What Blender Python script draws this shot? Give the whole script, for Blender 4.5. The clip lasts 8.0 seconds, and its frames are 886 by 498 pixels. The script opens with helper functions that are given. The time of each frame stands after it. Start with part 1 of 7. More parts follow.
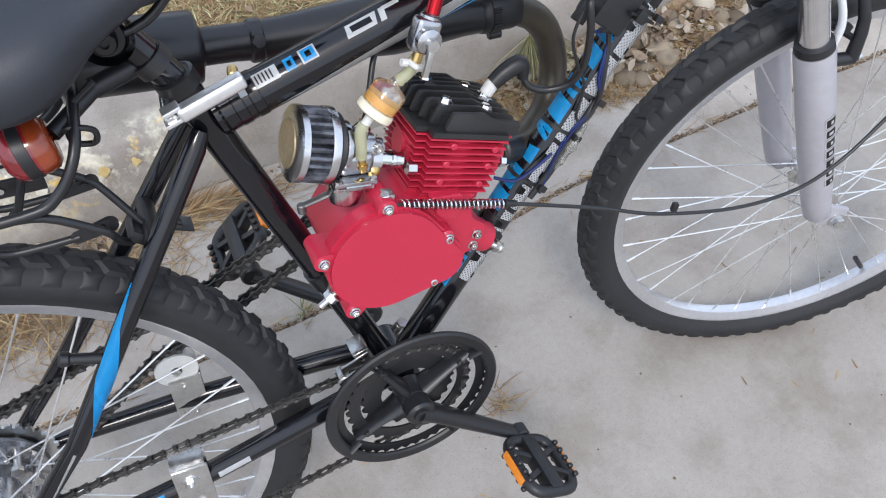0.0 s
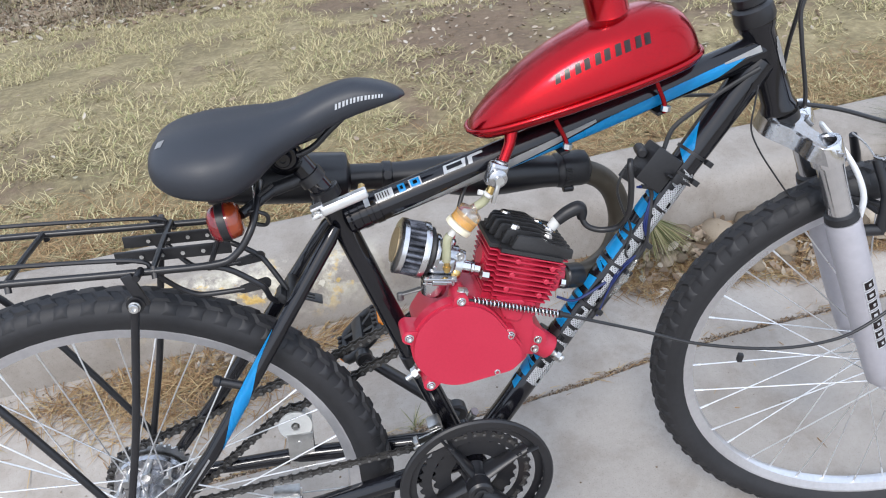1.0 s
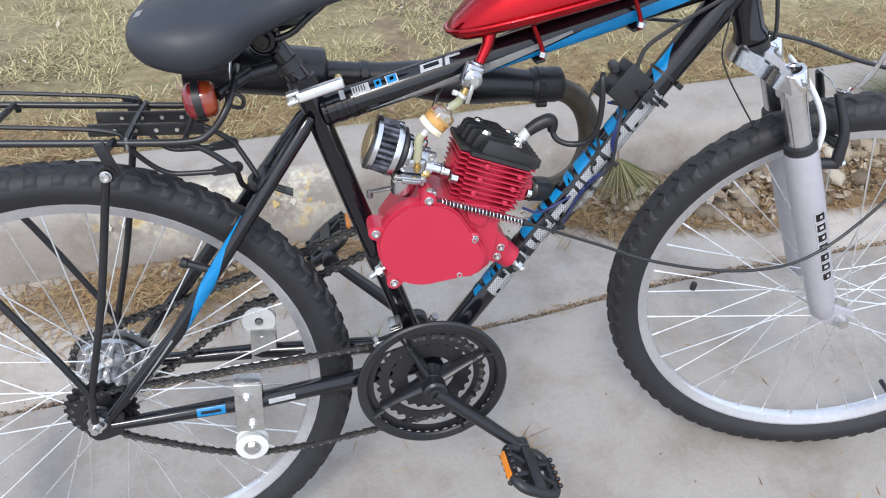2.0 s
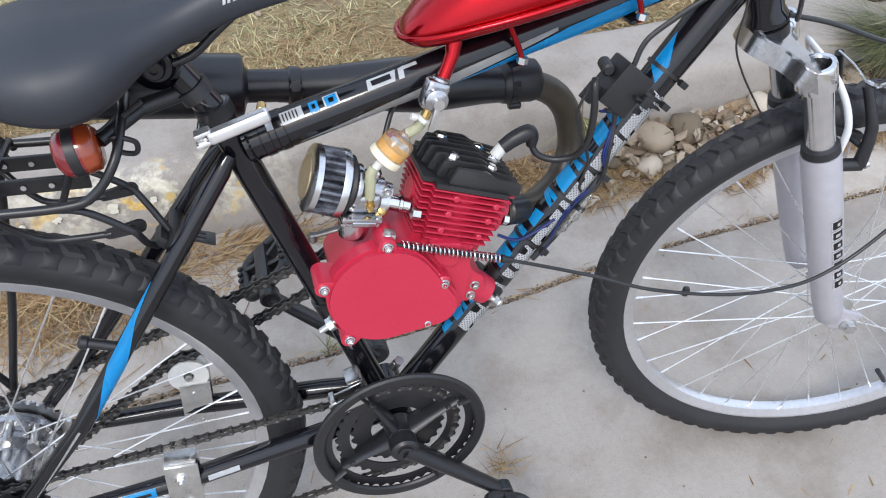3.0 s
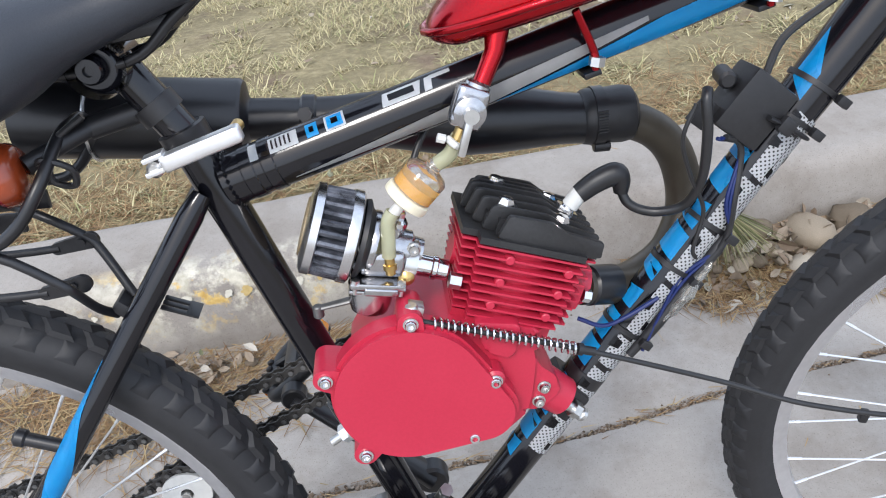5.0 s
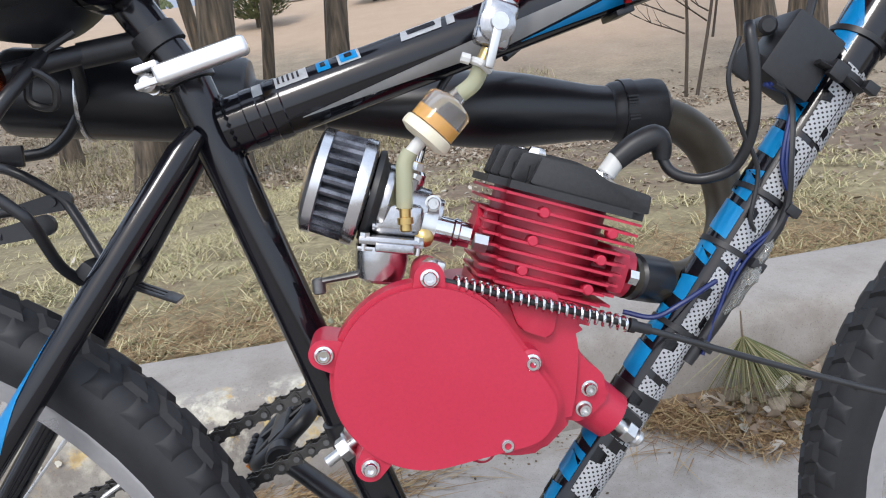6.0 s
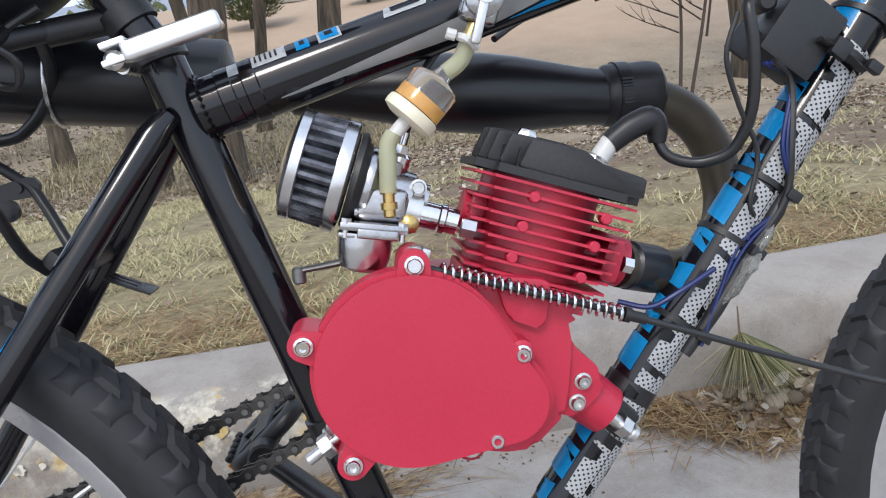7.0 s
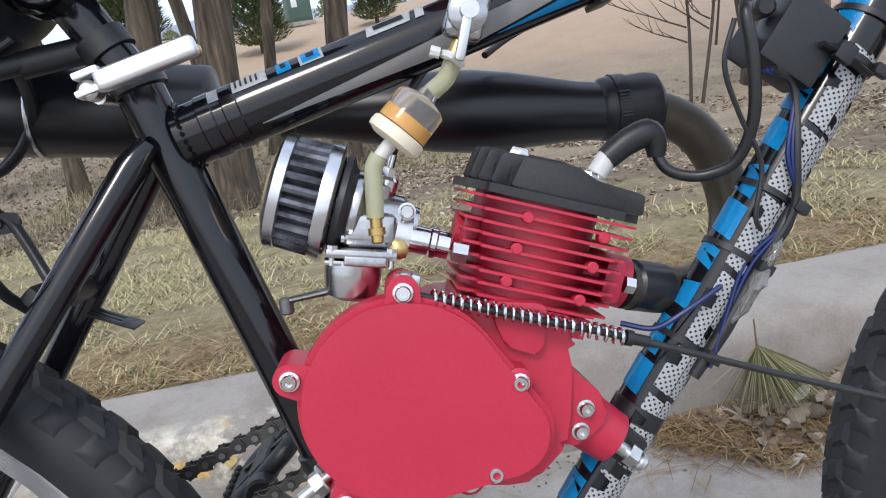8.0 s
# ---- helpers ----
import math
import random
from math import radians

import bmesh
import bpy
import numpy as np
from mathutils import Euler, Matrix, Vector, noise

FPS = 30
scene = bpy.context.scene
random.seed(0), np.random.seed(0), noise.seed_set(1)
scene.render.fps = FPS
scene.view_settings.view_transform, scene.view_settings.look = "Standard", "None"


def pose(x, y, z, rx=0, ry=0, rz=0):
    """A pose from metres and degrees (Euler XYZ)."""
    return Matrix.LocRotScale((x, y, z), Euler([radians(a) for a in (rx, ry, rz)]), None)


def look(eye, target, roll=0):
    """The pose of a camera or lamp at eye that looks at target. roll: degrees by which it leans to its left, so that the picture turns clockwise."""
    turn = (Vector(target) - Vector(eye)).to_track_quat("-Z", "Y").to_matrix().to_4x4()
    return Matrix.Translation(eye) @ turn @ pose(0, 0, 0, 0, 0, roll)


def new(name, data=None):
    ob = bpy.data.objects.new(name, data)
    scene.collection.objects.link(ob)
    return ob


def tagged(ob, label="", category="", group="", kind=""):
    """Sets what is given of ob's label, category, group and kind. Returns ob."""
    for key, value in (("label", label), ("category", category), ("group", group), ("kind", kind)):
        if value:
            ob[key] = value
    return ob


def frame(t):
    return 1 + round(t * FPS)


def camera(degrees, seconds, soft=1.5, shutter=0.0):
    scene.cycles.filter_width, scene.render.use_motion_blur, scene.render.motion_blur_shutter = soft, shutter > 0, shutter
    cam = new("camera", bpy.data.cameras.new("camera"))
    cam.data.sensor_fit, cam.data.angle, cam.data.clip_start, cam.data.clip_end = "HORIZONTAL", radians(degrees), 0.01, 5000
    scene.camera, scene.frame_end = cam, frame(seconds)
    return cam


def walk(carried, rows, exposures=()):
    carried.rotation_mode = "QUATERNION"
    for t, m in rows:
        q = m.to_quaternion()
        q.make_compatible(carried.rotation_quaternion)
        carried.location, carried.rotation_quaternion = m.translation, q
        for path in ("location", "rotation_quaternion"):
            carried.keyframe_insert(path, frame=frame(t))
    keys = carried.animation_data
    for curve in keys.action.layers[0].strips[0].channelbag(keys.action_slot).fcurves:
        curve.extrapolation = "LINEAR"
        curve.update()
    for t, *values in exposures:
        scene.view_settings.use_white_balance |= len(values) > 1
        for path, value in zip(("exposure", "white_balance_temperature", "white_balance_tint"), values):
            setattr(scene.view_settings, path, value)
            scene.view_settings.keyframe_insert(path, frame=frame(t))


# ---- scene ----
cam = camera(61.9, 8.0, soft=1.1)
# seconds, eye in metres, turn in degrees
ROWS = [
    (0, 0.3141, -0.3373, 1.1075, 35.95, -0.39, -24.97),
    (0.5, 0.3231, -0.4497, 1.1521, 43.83, 2.63, -18.14),
    (1, 0.3465, -0.5751, 1.1844, 51.49, 4.48, -11.26),
    (1.2, 0.3425, -0.6070, 1.1822, 52.50, 3.23, -11.28),
    (1.5, 0.3387, -0.6239, 1.1860, 51.60, -1.27, -10.16),
    (1.7, 0.3378, -0.6464, 1.1692, 50.22, -0.66, -10.27),
    (2.8, 0.3514, -0.4804, 1.1278, 42.67, 0.95, -12.66),
    (3, 0.3613, -0.4146, 1.1332, 41.58, -0.89, -15.79),
    (3.5, 0.3850, -0.3677, 1.1914, 43.79, 0.16, -16.78),
    (4, 0.3944, -0.4083, 1.1979, 42.68, 0.65, -14.02),
    (4.2, 0.3898, -0.3958, 1.1815, 43.82, 1.22, -12.08),
    (5.3, 0.4754, -0.3095, 0.8559, 57.15, 5.79, -4.60),
    (5.5, 0.4604, -0.3109, 0.8031, 62.02, 4.30, -3.49),
    (6, 0.4208, -0.3426, 0.7601, 69.89, 5.84, -7.32),
    (6.5, 0.4012, -0.3240, 0.7351, 67.44, 5.59, -4.43),
    (7, 0.4270, -0.3263, 0.7439, 69.97, 5.98, -7.74),
    (7.5, 0.4454, -0.3343, 0.7641, 74.52, 6.56, -8.90),
    (8, 0.4432, -0.3102, 0.7407, 71.35, 7.92, -7.13),
]
walk(cam, [(t, pose(x, y, z, a, b, c)) for t, x, y, z, a, b, c in ROWS],
     [(0, 0.08), (0.5, 0.18), (1, 0.18), (1.5, 0.22), (3, 0.16), (4, 0.14), (5.5, 0.27), (6, 0.06), (6.5, 0.0), (8, -0.05)])

# ---- world, sun ----
sky_world = bpy.data.worlds.new("sky")
scene.world = sky_world
sky_world.use_nodes = True
wn = sky_world.node_tree
sky = wn.nodes.new("ShaderNodeTexSky")
sky.sky_type = "NISHITA"
sky.sun_disc = False
sky.sun_elevation = radians(48)
sky.sun_rotation = radians(200)
sky.dust_density = 4.0
sky.air_density = 1.4
soft_sky = wn.nodes.new("ShaderNodeMixRGB")
soft_sky.inputs[0].default_value = 0.72
soft_sky.inputs[2].default_value = (7.1, 8.2, 10.3, 1)
wn.links.new(sky.outputs[0], soft_sky.inputs[1])
wn.links.new(soft_sky.outputs[0], wn.nodes["Background"].inputs[0])
wn.nodes["Background"].inputs[1].default_value = 0.185
sun = new("sun", bpy.data.lights.new("sun", "SUN"))
sun.data.energy = 1.7
sun.data.angle = radians(14)
sun.data.color = (1.0, 0.97, 0.94)
sun.matrix_world = look((-1.0, -2.0, 3.2), (0, 0, 0))


# ---- materials ----
def material(name):
    m = bpy.data.materials.new(name)
    m.use_nodes = True
    return m, m.node_tree, m.node_tree.nodes["Principled BSDF"]


def ramp(nt, stops):
    r = nt.nodes.new("ShaderNodeValToRGB")
    els = r.color_ramp.elements
    while len(els) < len(stops):
        els.new(0.5)
    for e, (p, c) in zip(els, stops):
        e.position = p
        e.color = (*c, 1)
    return r


def noise_node(nt, scale, detail=4, rough=0.55, coord="Object"):
    tc = nt.nodes.new("ShaderNodeTexCoord")
    n = nt.nodes.new("ShaderNodeTexNoise")
    n.inputs["Scale"].default_value = scale
    n.inputs["Detail"].default_value = detail
    n.inputs["Roughness"].default_value = rough
    nt.links.new(tc.outputs[coord], n.inputs["Vector"])
    return n


def bump(nt, bsdf, height, strength, distance):
    b = nt.nodes.new("ShaderNodeBump")
    b.inputs["Strength"].default_value = strength
    b.inputs["Distance"].default_value = distance
    nt.links.new(height, b.inputs["Height"])
    nt.links.new(b.outputs[0], bsdf.inputs["Normal"])


def surface(name, dark, light, rough=0.5, metal=0.0, scale=60.0, coarse=6.0, relief=0.0, depth=0.0005, coat=0.0, rough_var=0.12, span=(0.3, 0.7)):
    """Two scales of variation between two near colours, uneven gloss and fine relief."""
    m, nt, b = material(name)
    fine = noise_node(nt, scale, 5)
    big = noise_node(nt, coarse, 3)
    mix = nt.nodes.new("ShaderNodeMath")
    mix.operation = "MULTIPLY_ADD"
    mix.inputs[1].default_value = 0.5
    nt.links.new(fine.outputs[0], mix.inputs[0])
    half = nt.nodes.new("ShaderNodeMath")
    half.operation = "MULTIPLY"
    half.inputs[1].default_value = 0.5
    nt.links.new(big.outputs[0], half.inputs[0])
    nt.links.new(half.outputs[0], mix.inputs[2])
    r = ramp(nt, [(span[0], dark), (span[1], light)])
    nt.links.new(mix.outputs[0], r.inputs[0])
    nt.links.new(r.outputs[0], b.inputs["Base Color"])
    rr = nt.nodes.new("ShaderNodeMapRange")
    rr.inputs["To Min"].default_value = max(0.02, rough - rough_var)
    rr.inputs["To Max"].default_value = min(1, rough + rough_var)
    nt.links.new(big.outputs[0], rr.inputs["Value"])
    nt.links.new(rr.outputs[0], b.inputs["Roughness"])
    b.inputs["Metallic"].default_value = metal
    b.inputs["Coat Weight"].default_value = coat
    b.inputs["Coat Roughness"].default_value = 0.06
    if relief:
        bump(nt, b, fine.outputs[0], relief, depth)
    return m


black_paint = surface("black gloss paint", (0.004, 0.004, 0.0055), (0.008, 0.008, 0.011), 0.13, 0, 90, 8, rough_var=0.05)
black_metal = surface("black satin steel", (0.007, 0.007, 0.0085), (0.015, 0.015, 0.017), 0.36, 0.0, 120, 10, 0.15)
exhaust_black = surface("black exhaust enamel", (0.006, 0.006, 0.0075), (0.011, 0.011, 0.013), 0.34, 0.0, 80, 9, 0.1)
pipe_brown = surface("heat-browned pipe", (0.035, 0.03, 0.022), (0.075, 0.065, 0.05), 0.42, 0.4, 60, 14)
black_plastic = surface("black plastic", (0.007, 0.007, 0.008), (0.017, 0.017, 0.019), 0.45, 0, 200, 12, 0.2)
rubber = surface("tyre rubber", (0.008, 0.008, 0.0095), (0.019, 0.019, 0.021), 0.6, 0, 150, 14, 0.25)
saddle_vinyl = surface("saddle vinyl", (0.011, 0.013, 0.018), (0.020, 0.023, 0.030), 0.46, 0, 900, 7, 0.35, 0.0004)
chrome = surface("chrome", (0.62, 0.62, 0.63), (0.75, 0.75, 0.76), 0.14, 1.0, 80, 20, rough_var=0.06)
lever_alloy = surface("pale polished alloy", (0.8, 0.8, 0.8), (0.9, 0.9, 0.9), 0.42, 1.0, 120, 15)
alloy = surface("brushed alloy", (0.5, 0.5, 0.51), (0.66, 0.66, 0.67), 0.26, 1.0, 120, 15)
cast_alloy = surface("cast alloy", (0.34, 0.34, 0.35), (0.52, 0.52, 0.53), 0.24, 1.0, 220, 25, 0.2)
zinc = surface("zinc steel", (0.5, 0.5, 0.49), (0.7, 0.7, 0.69), 0.3, 1.0, 160, 30)
rim_alloy = surface("rim alloy", (0.55, 0.55, 0.57), (0.7, 0.7, 0.72), 0.3, 0.85, 140, 9)
spoke_steel = surface("spoke steel", (0.6, 0.6, 0.6), (0.75, 0.75, 0.75), 0.3, 0.8, 100, 20)
fork_grey = surface("grey fork paint", (0.36, 0.35, 0.38), (0.43, 0.42, 0.45), 0.38, 0.25, 90, 6, coat=0.2)
brass = surface("brass", (0.5, 0.34, 0.12), (0.7, 0.5, 0.22), 0.32, 1.0, 100, 20)
chain_steel = surface("oily chain steel", (0.045, 0.043, 0.042), (0.12, 0.115, 0.11), 0.36, 0.7, 200, 40)
engine_red = surface("red engine paint", (0.41, 0.015, 0.042), (0.48, 0.022, 0.054), 0.38, 0, 500, 9, 0.12, 0.0003)
tank_red = surface("metallic red tank paint", (0.30, 0.0014, 0.006), (0.40, 0.0026, 0.010), 0.22, 0.9, 700, 10, coat=0.3, rough_var=0.05)
head_black = surface("black cast head", (0.010, 0.010, 0.011), (0.024, 0.024, 0.025), 0.5, 0.0, 350, 18, 0.3)
decal_blue = surface("blue decal", (0.006, 0.33, 0.72), (0.010, 0.40, 0.80), 0.3, 0, 90, 9, coat=0.4)
decal_white = surface("white decal", (0.62, 0.63, 0.64), (0.75, 0.76, 0.77), 0.35, 0, 90, 9, coat=0.3)
decal_grey = surface("pale grey decal", (0.4, 0.4, 0.4), (0.52, 0.52, 0.51), 0.35, 0, 90, 9, coat=0.3)
decal_dark = surface("dark decal", (0.012, 0.008, 0.009), (0.03, 0.016, 0.018), 0.35, 0, 90, 9, coat=0.4)
wire_black = surface("black cable sheath", (0.01, 0.01, 0.011), (0.022, 0.022, 0.023), 0.4, 0, 150, 10)
wire_blue = surface("blue wire", (0.004, 0.012, 0.075), (0.006, 0.02, 0.12), 0.4, 0, 150, 10)
lens_red = surface("red lamp lens", (0.10, 0.006, 0.008), (0.24, 0.012, 0.016), 0.2, 0, 90, 40, coat=0.6)
lens_orange = surface("orange-red lamp side", (0.16, 0.022, 0.006), (0.30, 0.05, 0.012), 0.25, 0, 90, 40, coat=0.5)
lens_amber = surface("amber reflector", (0.6, 0.17, 0.01), (0.8, 0.26, 0.02), 0.25, 0, 400, 25, coat=0.5)
cream_nylon = surface("cream nylon", (0.66, 0.60, 0.44), (0.78, 0.72, 0.56), 0.4, 0, 150, 20)
nylon = surface("white nylon", (0.55, 0.55, 0.53), (0.66, 0.66, 0.63), 0.4, 0, 150, 20)
mesh_grey = surface("filter gauze", (0.014, 0.015, 0.020), (0.17, 0.18, 0.21), 0.42, 0.6, 2600, 60, 0.5, 0.0005, span=(0.42, 0.58))
end_tan = surface("tan filter end", (0.20, 0.15, 0.085), (0.40, 0.32, 0.20), 0.4, 0.4, 300, 40, 0.3)
dull_steel = surface("dull grey steel", (0.12, 0.12, 0.12), (0.24, 0.24, 0.235), 0.45, 0.8, 160, 30)


def concrete_material(name="concrete", tone=1.0):
    """Broad stains, mid-size mottling, fine speckle and a sandy relief."""
    m, nt, b = material(name)
    big, mid, fine, speck = noise_node(nt, 0.9, 4, 0.6), noise_node(nt, 7, 6, 0.65), noise_node(nt, 90, 6, 0.7), noise_node(nt, 420, 2)
    base = ramp(nt, [(p, tuple(tone * v for v in c)) for p, c in ((0.3, (0.265, 0.236, 0.205)), (0.7, (0.405, 0.370, 0.330)))])
    add = None
    for n, w in ((big, 0.3), (mid, 0.4), (fine, 0.3)):
        q = nt.nodes.new("ShaderNodeMath")
        q.operation = "MULTIPLY_ADD"
        q.inputs[1].default_value = w
        nt.links.new(n.outputs[0], q.inputs[0])
        if add is not None:
            nt.links.new(add.outputs[0], q.inputs[2])
        else:
            q.inputs[2].default_value = 0.0
        add = q
    nt.links.new(add.outputs[0], base.inputs[0])
    stain = ramp(nt, [(0.36, (0.78, 0.74, 0.70)), (0.52, (1, 1, 1))])
    nt.links.new(mid.outputs[0], stain.inputs[0])
    dots = ramp(nt, [(0.30, (0.62, 0.58, 0.54)), (0.40, (1, 1, 1)), (0.66, (1, 1, 1)), (0.75, (1.12, 1.1, 1.08))])
    nt.links.new(speck.outputs[0], dots.inputs[0])
    m1, m2 = nt.nodes.new("ShaderNodeMixRGB"), nt.nodes.new("ShaderNodeMixRGB")
    for q, c in ((m1, 0.55), (m2, 0.8)):
        q.blend_type = "MULTIPLY"
        q.inputs[0].default_value = c
    nt.links.new(base.outputs[0], m1.inputs[1])
    nt.links.new(stain.outputs[0], m1.inputs[2])
    nt.links.new(m1.outputs[0], m2.inputs[1])
    nt.links.new(dots.outputs[0], m2.inputs[2])
    nt.links.new(m2.outputs[0], b.inputs["Base Color"])
    b.inputs["Roughness"].default_value = 0.9
    bump(nt, b, fine.outputs[0], 0.4, 0.003)
    return m


concrete = concrete_material()
kerb_concrete = concrete_material("weathered kerb concrete", 0.80)


def worn_kerb_paint(m):
    """Yellow and pale paint, mostly flaked away, along a stretch of the kerb's upper edge."""
    nt = m.node_tree
    b = nt.nodes["Principled BSDF"]
    base = b.inputs["Base Color"].links[0].from_socket
    tc = nt.nodes.new("ShaderNodeTexCoord")
    sep = nt.nodes.new("ShaderNodeSeparateXYZ")
    nt.links.new(tc.outputs["Object"], sep.inputs[0])

    def span(axis, a0, a1, b0, b1):
        q = []
        for lo, hi in ((a0, a1), (b1, b0)):
            r = nt.nodes.new("ShaderNodeMapRange")
            r.inputs["From Min"].default_value = lo
            r.inputs["From Max"].default_value = hi
            nt.links.new(sep.outputs[axis], r.inputs["Value"])
            q.append(r.outputs[0])
        return product(*q)

    def product(x, y):
        t = nt.nodes.new("ShaderNodeMath")
        t.operation = "MULTIPLY"
        nt.links.new(x, t.inputs[0])
        nt.links.new(y, t.inputs[1])
        return t.outputs[0]

    where = product(span("X", -0.22, 0.02, 0.28, 0.46), product(span("Z", 0.02, 0.09, 0.5, 0.6), span("Y", -0.2, -0.1, 0.755, 0.80)))
    for scale, lo, hi, colours in ((16, 0.46, 0.56, ((0.40, 0.37, 0.29), (0.60, 0.56, 0.46))), (15, 0.545, 0.61, ((0.46, 0.29, 0.08), (0.66, 0.48, 0.18)))):
        n = noise_node(nt, scale, 7, 0.68)
        r = ramp(nt, [(lo, (0, 0, 0)), (hi, (1, 1, 1))])
        nt.links.new(n.outputs[0], r.inputs[0])
        tone = ramp(nt, [(0.35, colours[0]), (0.65, colours[1])])
        nt.links.new(noise_node(nt, 70, 4).outputs[0], tone.inputs[0])
        mix = nt.nodes.new("ShaderNodeMixRGB")
        nt.links.new(product(where, r.outputs[0]), mix.inputs[0])
        nt.links.new(base, mix.inputs[1])
        nt.links.new(tone.outputs[0], mix.inputs[2])
        base = mix.outputs[0]
    nt.links.new(base, b.inputs["Base Color"])


worn_kerb_paint(kerb_concrete)


# ---- mesh helpers ----
def part(name, bm, mat, parent=None, label="", sharp=40, smooth=True):
    """One bmesh as one mesh object under a thing or a part."""
    bmesh.ops.recalc_face_normals(bm, faces=bm.faces[:])
    me = bpy.data.meshes.new(name)
    bm.to_mesh(me)
    bm.free()
    if mat is not None:
        me.materials.append(mat)
    if smooth:
        me.polygons.foreach_set("use_smooth", [True] * len(me.polygons))
        me.set_sharp_from_angle(angle=radians(sharp))
    ob = new(name, me)
    ob.parent = parent
    return tagged(ob, label) if label else ob


def again(name, ob, m, parent):
    """Another piece on the same mesh."""
    o = new(name, ob.data)
    o.parent = parent
    o.matrix_basis = m
    return o


def merged(*bms):
    out = bmesh.new()
    for b in bms:
        me = bpy.data.meshes.new("tmp")
        b.to_mesh(me)
        b.free()
        out.from_mesh(me)
        bpy.data.meshes.remove(me)
    return out


def basis(axis, near=(0, 0, 1)):
    a = Vector(axis).normalized()
    n = Vector(near)
    if abs(a.dot(n)) > 0.95:
        n = Vector((1, 0, 0))
    u = n.cross(a).normalized()
    return a, u, a.cross(u)


def curve_points(pts, n):
    """A smooth run of n points a stretch through the given ones."""
    p = [Vector(q) for q in pts]
    p = [2 * p[0] - p[1]] + p + [2 * p[-1] - p[-2]]
    out = []
    for i in range(1, len(p) - 2):
        for k in range(n):
            t = k / n
            a, b, c, d = p[i - 1], p[i], p[i + 1], p[i + 2]
            out.append(0.5 * (2 * b + (c - a) * t + (2 * a - 5 * b + 4 * c - d) * t * t + (3 * b - a - 3 * c + d) * t ** 3))
    return out + [p[-2]]


def tube(pts, radius, seg=12, smooth=0, squash=1.0, cap=True):
    """A round bar along points; radius may be one number or one per given point."""
    given = [Vector(p) for p in pts]
    rs = [radius] * len(given) if isinstance(radius, (int, float)) else list(radius)
    if smooth:
        line = curve_points(given, smooth)
        rs = [rs[min(len(rs) - 1, i // smooth)] * (1 - (i % smooth) / smooth) + rs[min(len(rs) - 1, i // smooth + 1)] * ((i % smooth) / smooth) for i in range(len(line))]
    else:
        line = given
    bm = bmesh.new()
    rings, u = [], None
    for i, p in enumerate(line):
        d = (line[min(i + 1, len(line) - 1)] - line[max(i - 1, 0)]).normalized()
        if u is None:
            _, u, _ = basis(d)
        u = (u - d * u.dot(d)).normalized()
        v = d.cross(u)
        rings.append([bm.verts.new(p + rs[i] * (math.cos(k * math.tau / seg) * u + squash * math.sin(k * math.tau / seg) * v)) for k in range(seg)])
    for a, b in zip(rings, rings[1:]):
        for k in range(seg):
            bm.faces.new((a[k], a[(k + 1) % seg], b[(k + 1) % seg], b[k]))
    if cap:
        bm.faces.new(rings[0][::-1])
        bm.faces.new(rings[-1])
    return bm


def lathe(profile, centre, axis, seg=32, closed=False, arc=None):
    """Radius and height along the axis, turned round it."""
    a, u, v = basis(axis)
    c = Vector(centre)
    bm = bmesh.new()
    rings = []
    for r, h in profile:
        if r < 1e-6:
            rings.append([bm.verts.new(c + a * h)])
        else:
            rings.append([bm.verts.new(c + a * h + r * (math.cos(k * math.tau / seg) * u + math.sin(k * math.tau / seg) * v)) for k in range(seg)])
    pairs = list(zip(rings, rings[1:])) + ([(rings[-1], rings[0])] if closed else [])
    for p, q in pairs:
        for k in range(seg):
            j = (k + 1) % seg
            f = [p[k % len(p)], p[j % len(p)], q[j % len(q)], q[k % len(q)]]
            f = list(dict.fromkeys(f))
            if len(f) > 2:
                bm.faces.new(f)
    return bm


def rod(a, b, r, seg=12, edge=0.0):
    a, b = Vector(a), Vector(b)
    n = (b - a).length
    e = min(edge, r * 0.5, n * 0.4)
    prof = [(0, 0), (r - e, 0), (r, e), (r, n - e), (r - e, n), (0, n)] if e else [(0, 0), (r, 0), (r, n), (0, n)]
    return lathe(prof, a, b - a, seg)


def box(centre, size, rot=(0, 0, 0), edge=0.0, segs=2):
    bm = bmesh.new()
    bmesh.ops.create_cube(bm, size=1)
    for v in bm.verts:
        v.co = Vector((v.co.x * size[0], v.co.y * size[1], v.co.z * size[2]))
    if edge:
        bmesh.ops.bevel(bm, geom=bm.edges[:], offset=edge, segments=segs, affect="EDGES", profile=0.6)
    bm.transform(pose(*centre, *rot))
    return bm


def plate(outline, y0, y1, edge=0.0, segs=2):
    """A plate with an outline in x and z, from y0 to y1; the y0 side gets a rounded edge."""
    bm = bmesh.new()
    a = [bm.verts.new((x, y0, z)) for x, z in outline]
    b = [bm.verts.new((x, y1, z)) for x, z in outline]
    front = bm.faces.new(a)
    bm.faces.new(b[::-1])
    n = len(a)
    for i in range(n):
        bm.faces.new((a[i], b[i], b[(i + 1) % n], a[(i + 1) % n]))
    if edge:
        bmesh.ops.bevel(bm, geom=list(front.edges), offset=edge, segments=segs, affect="EDGES", profile=0.6)
    return bm


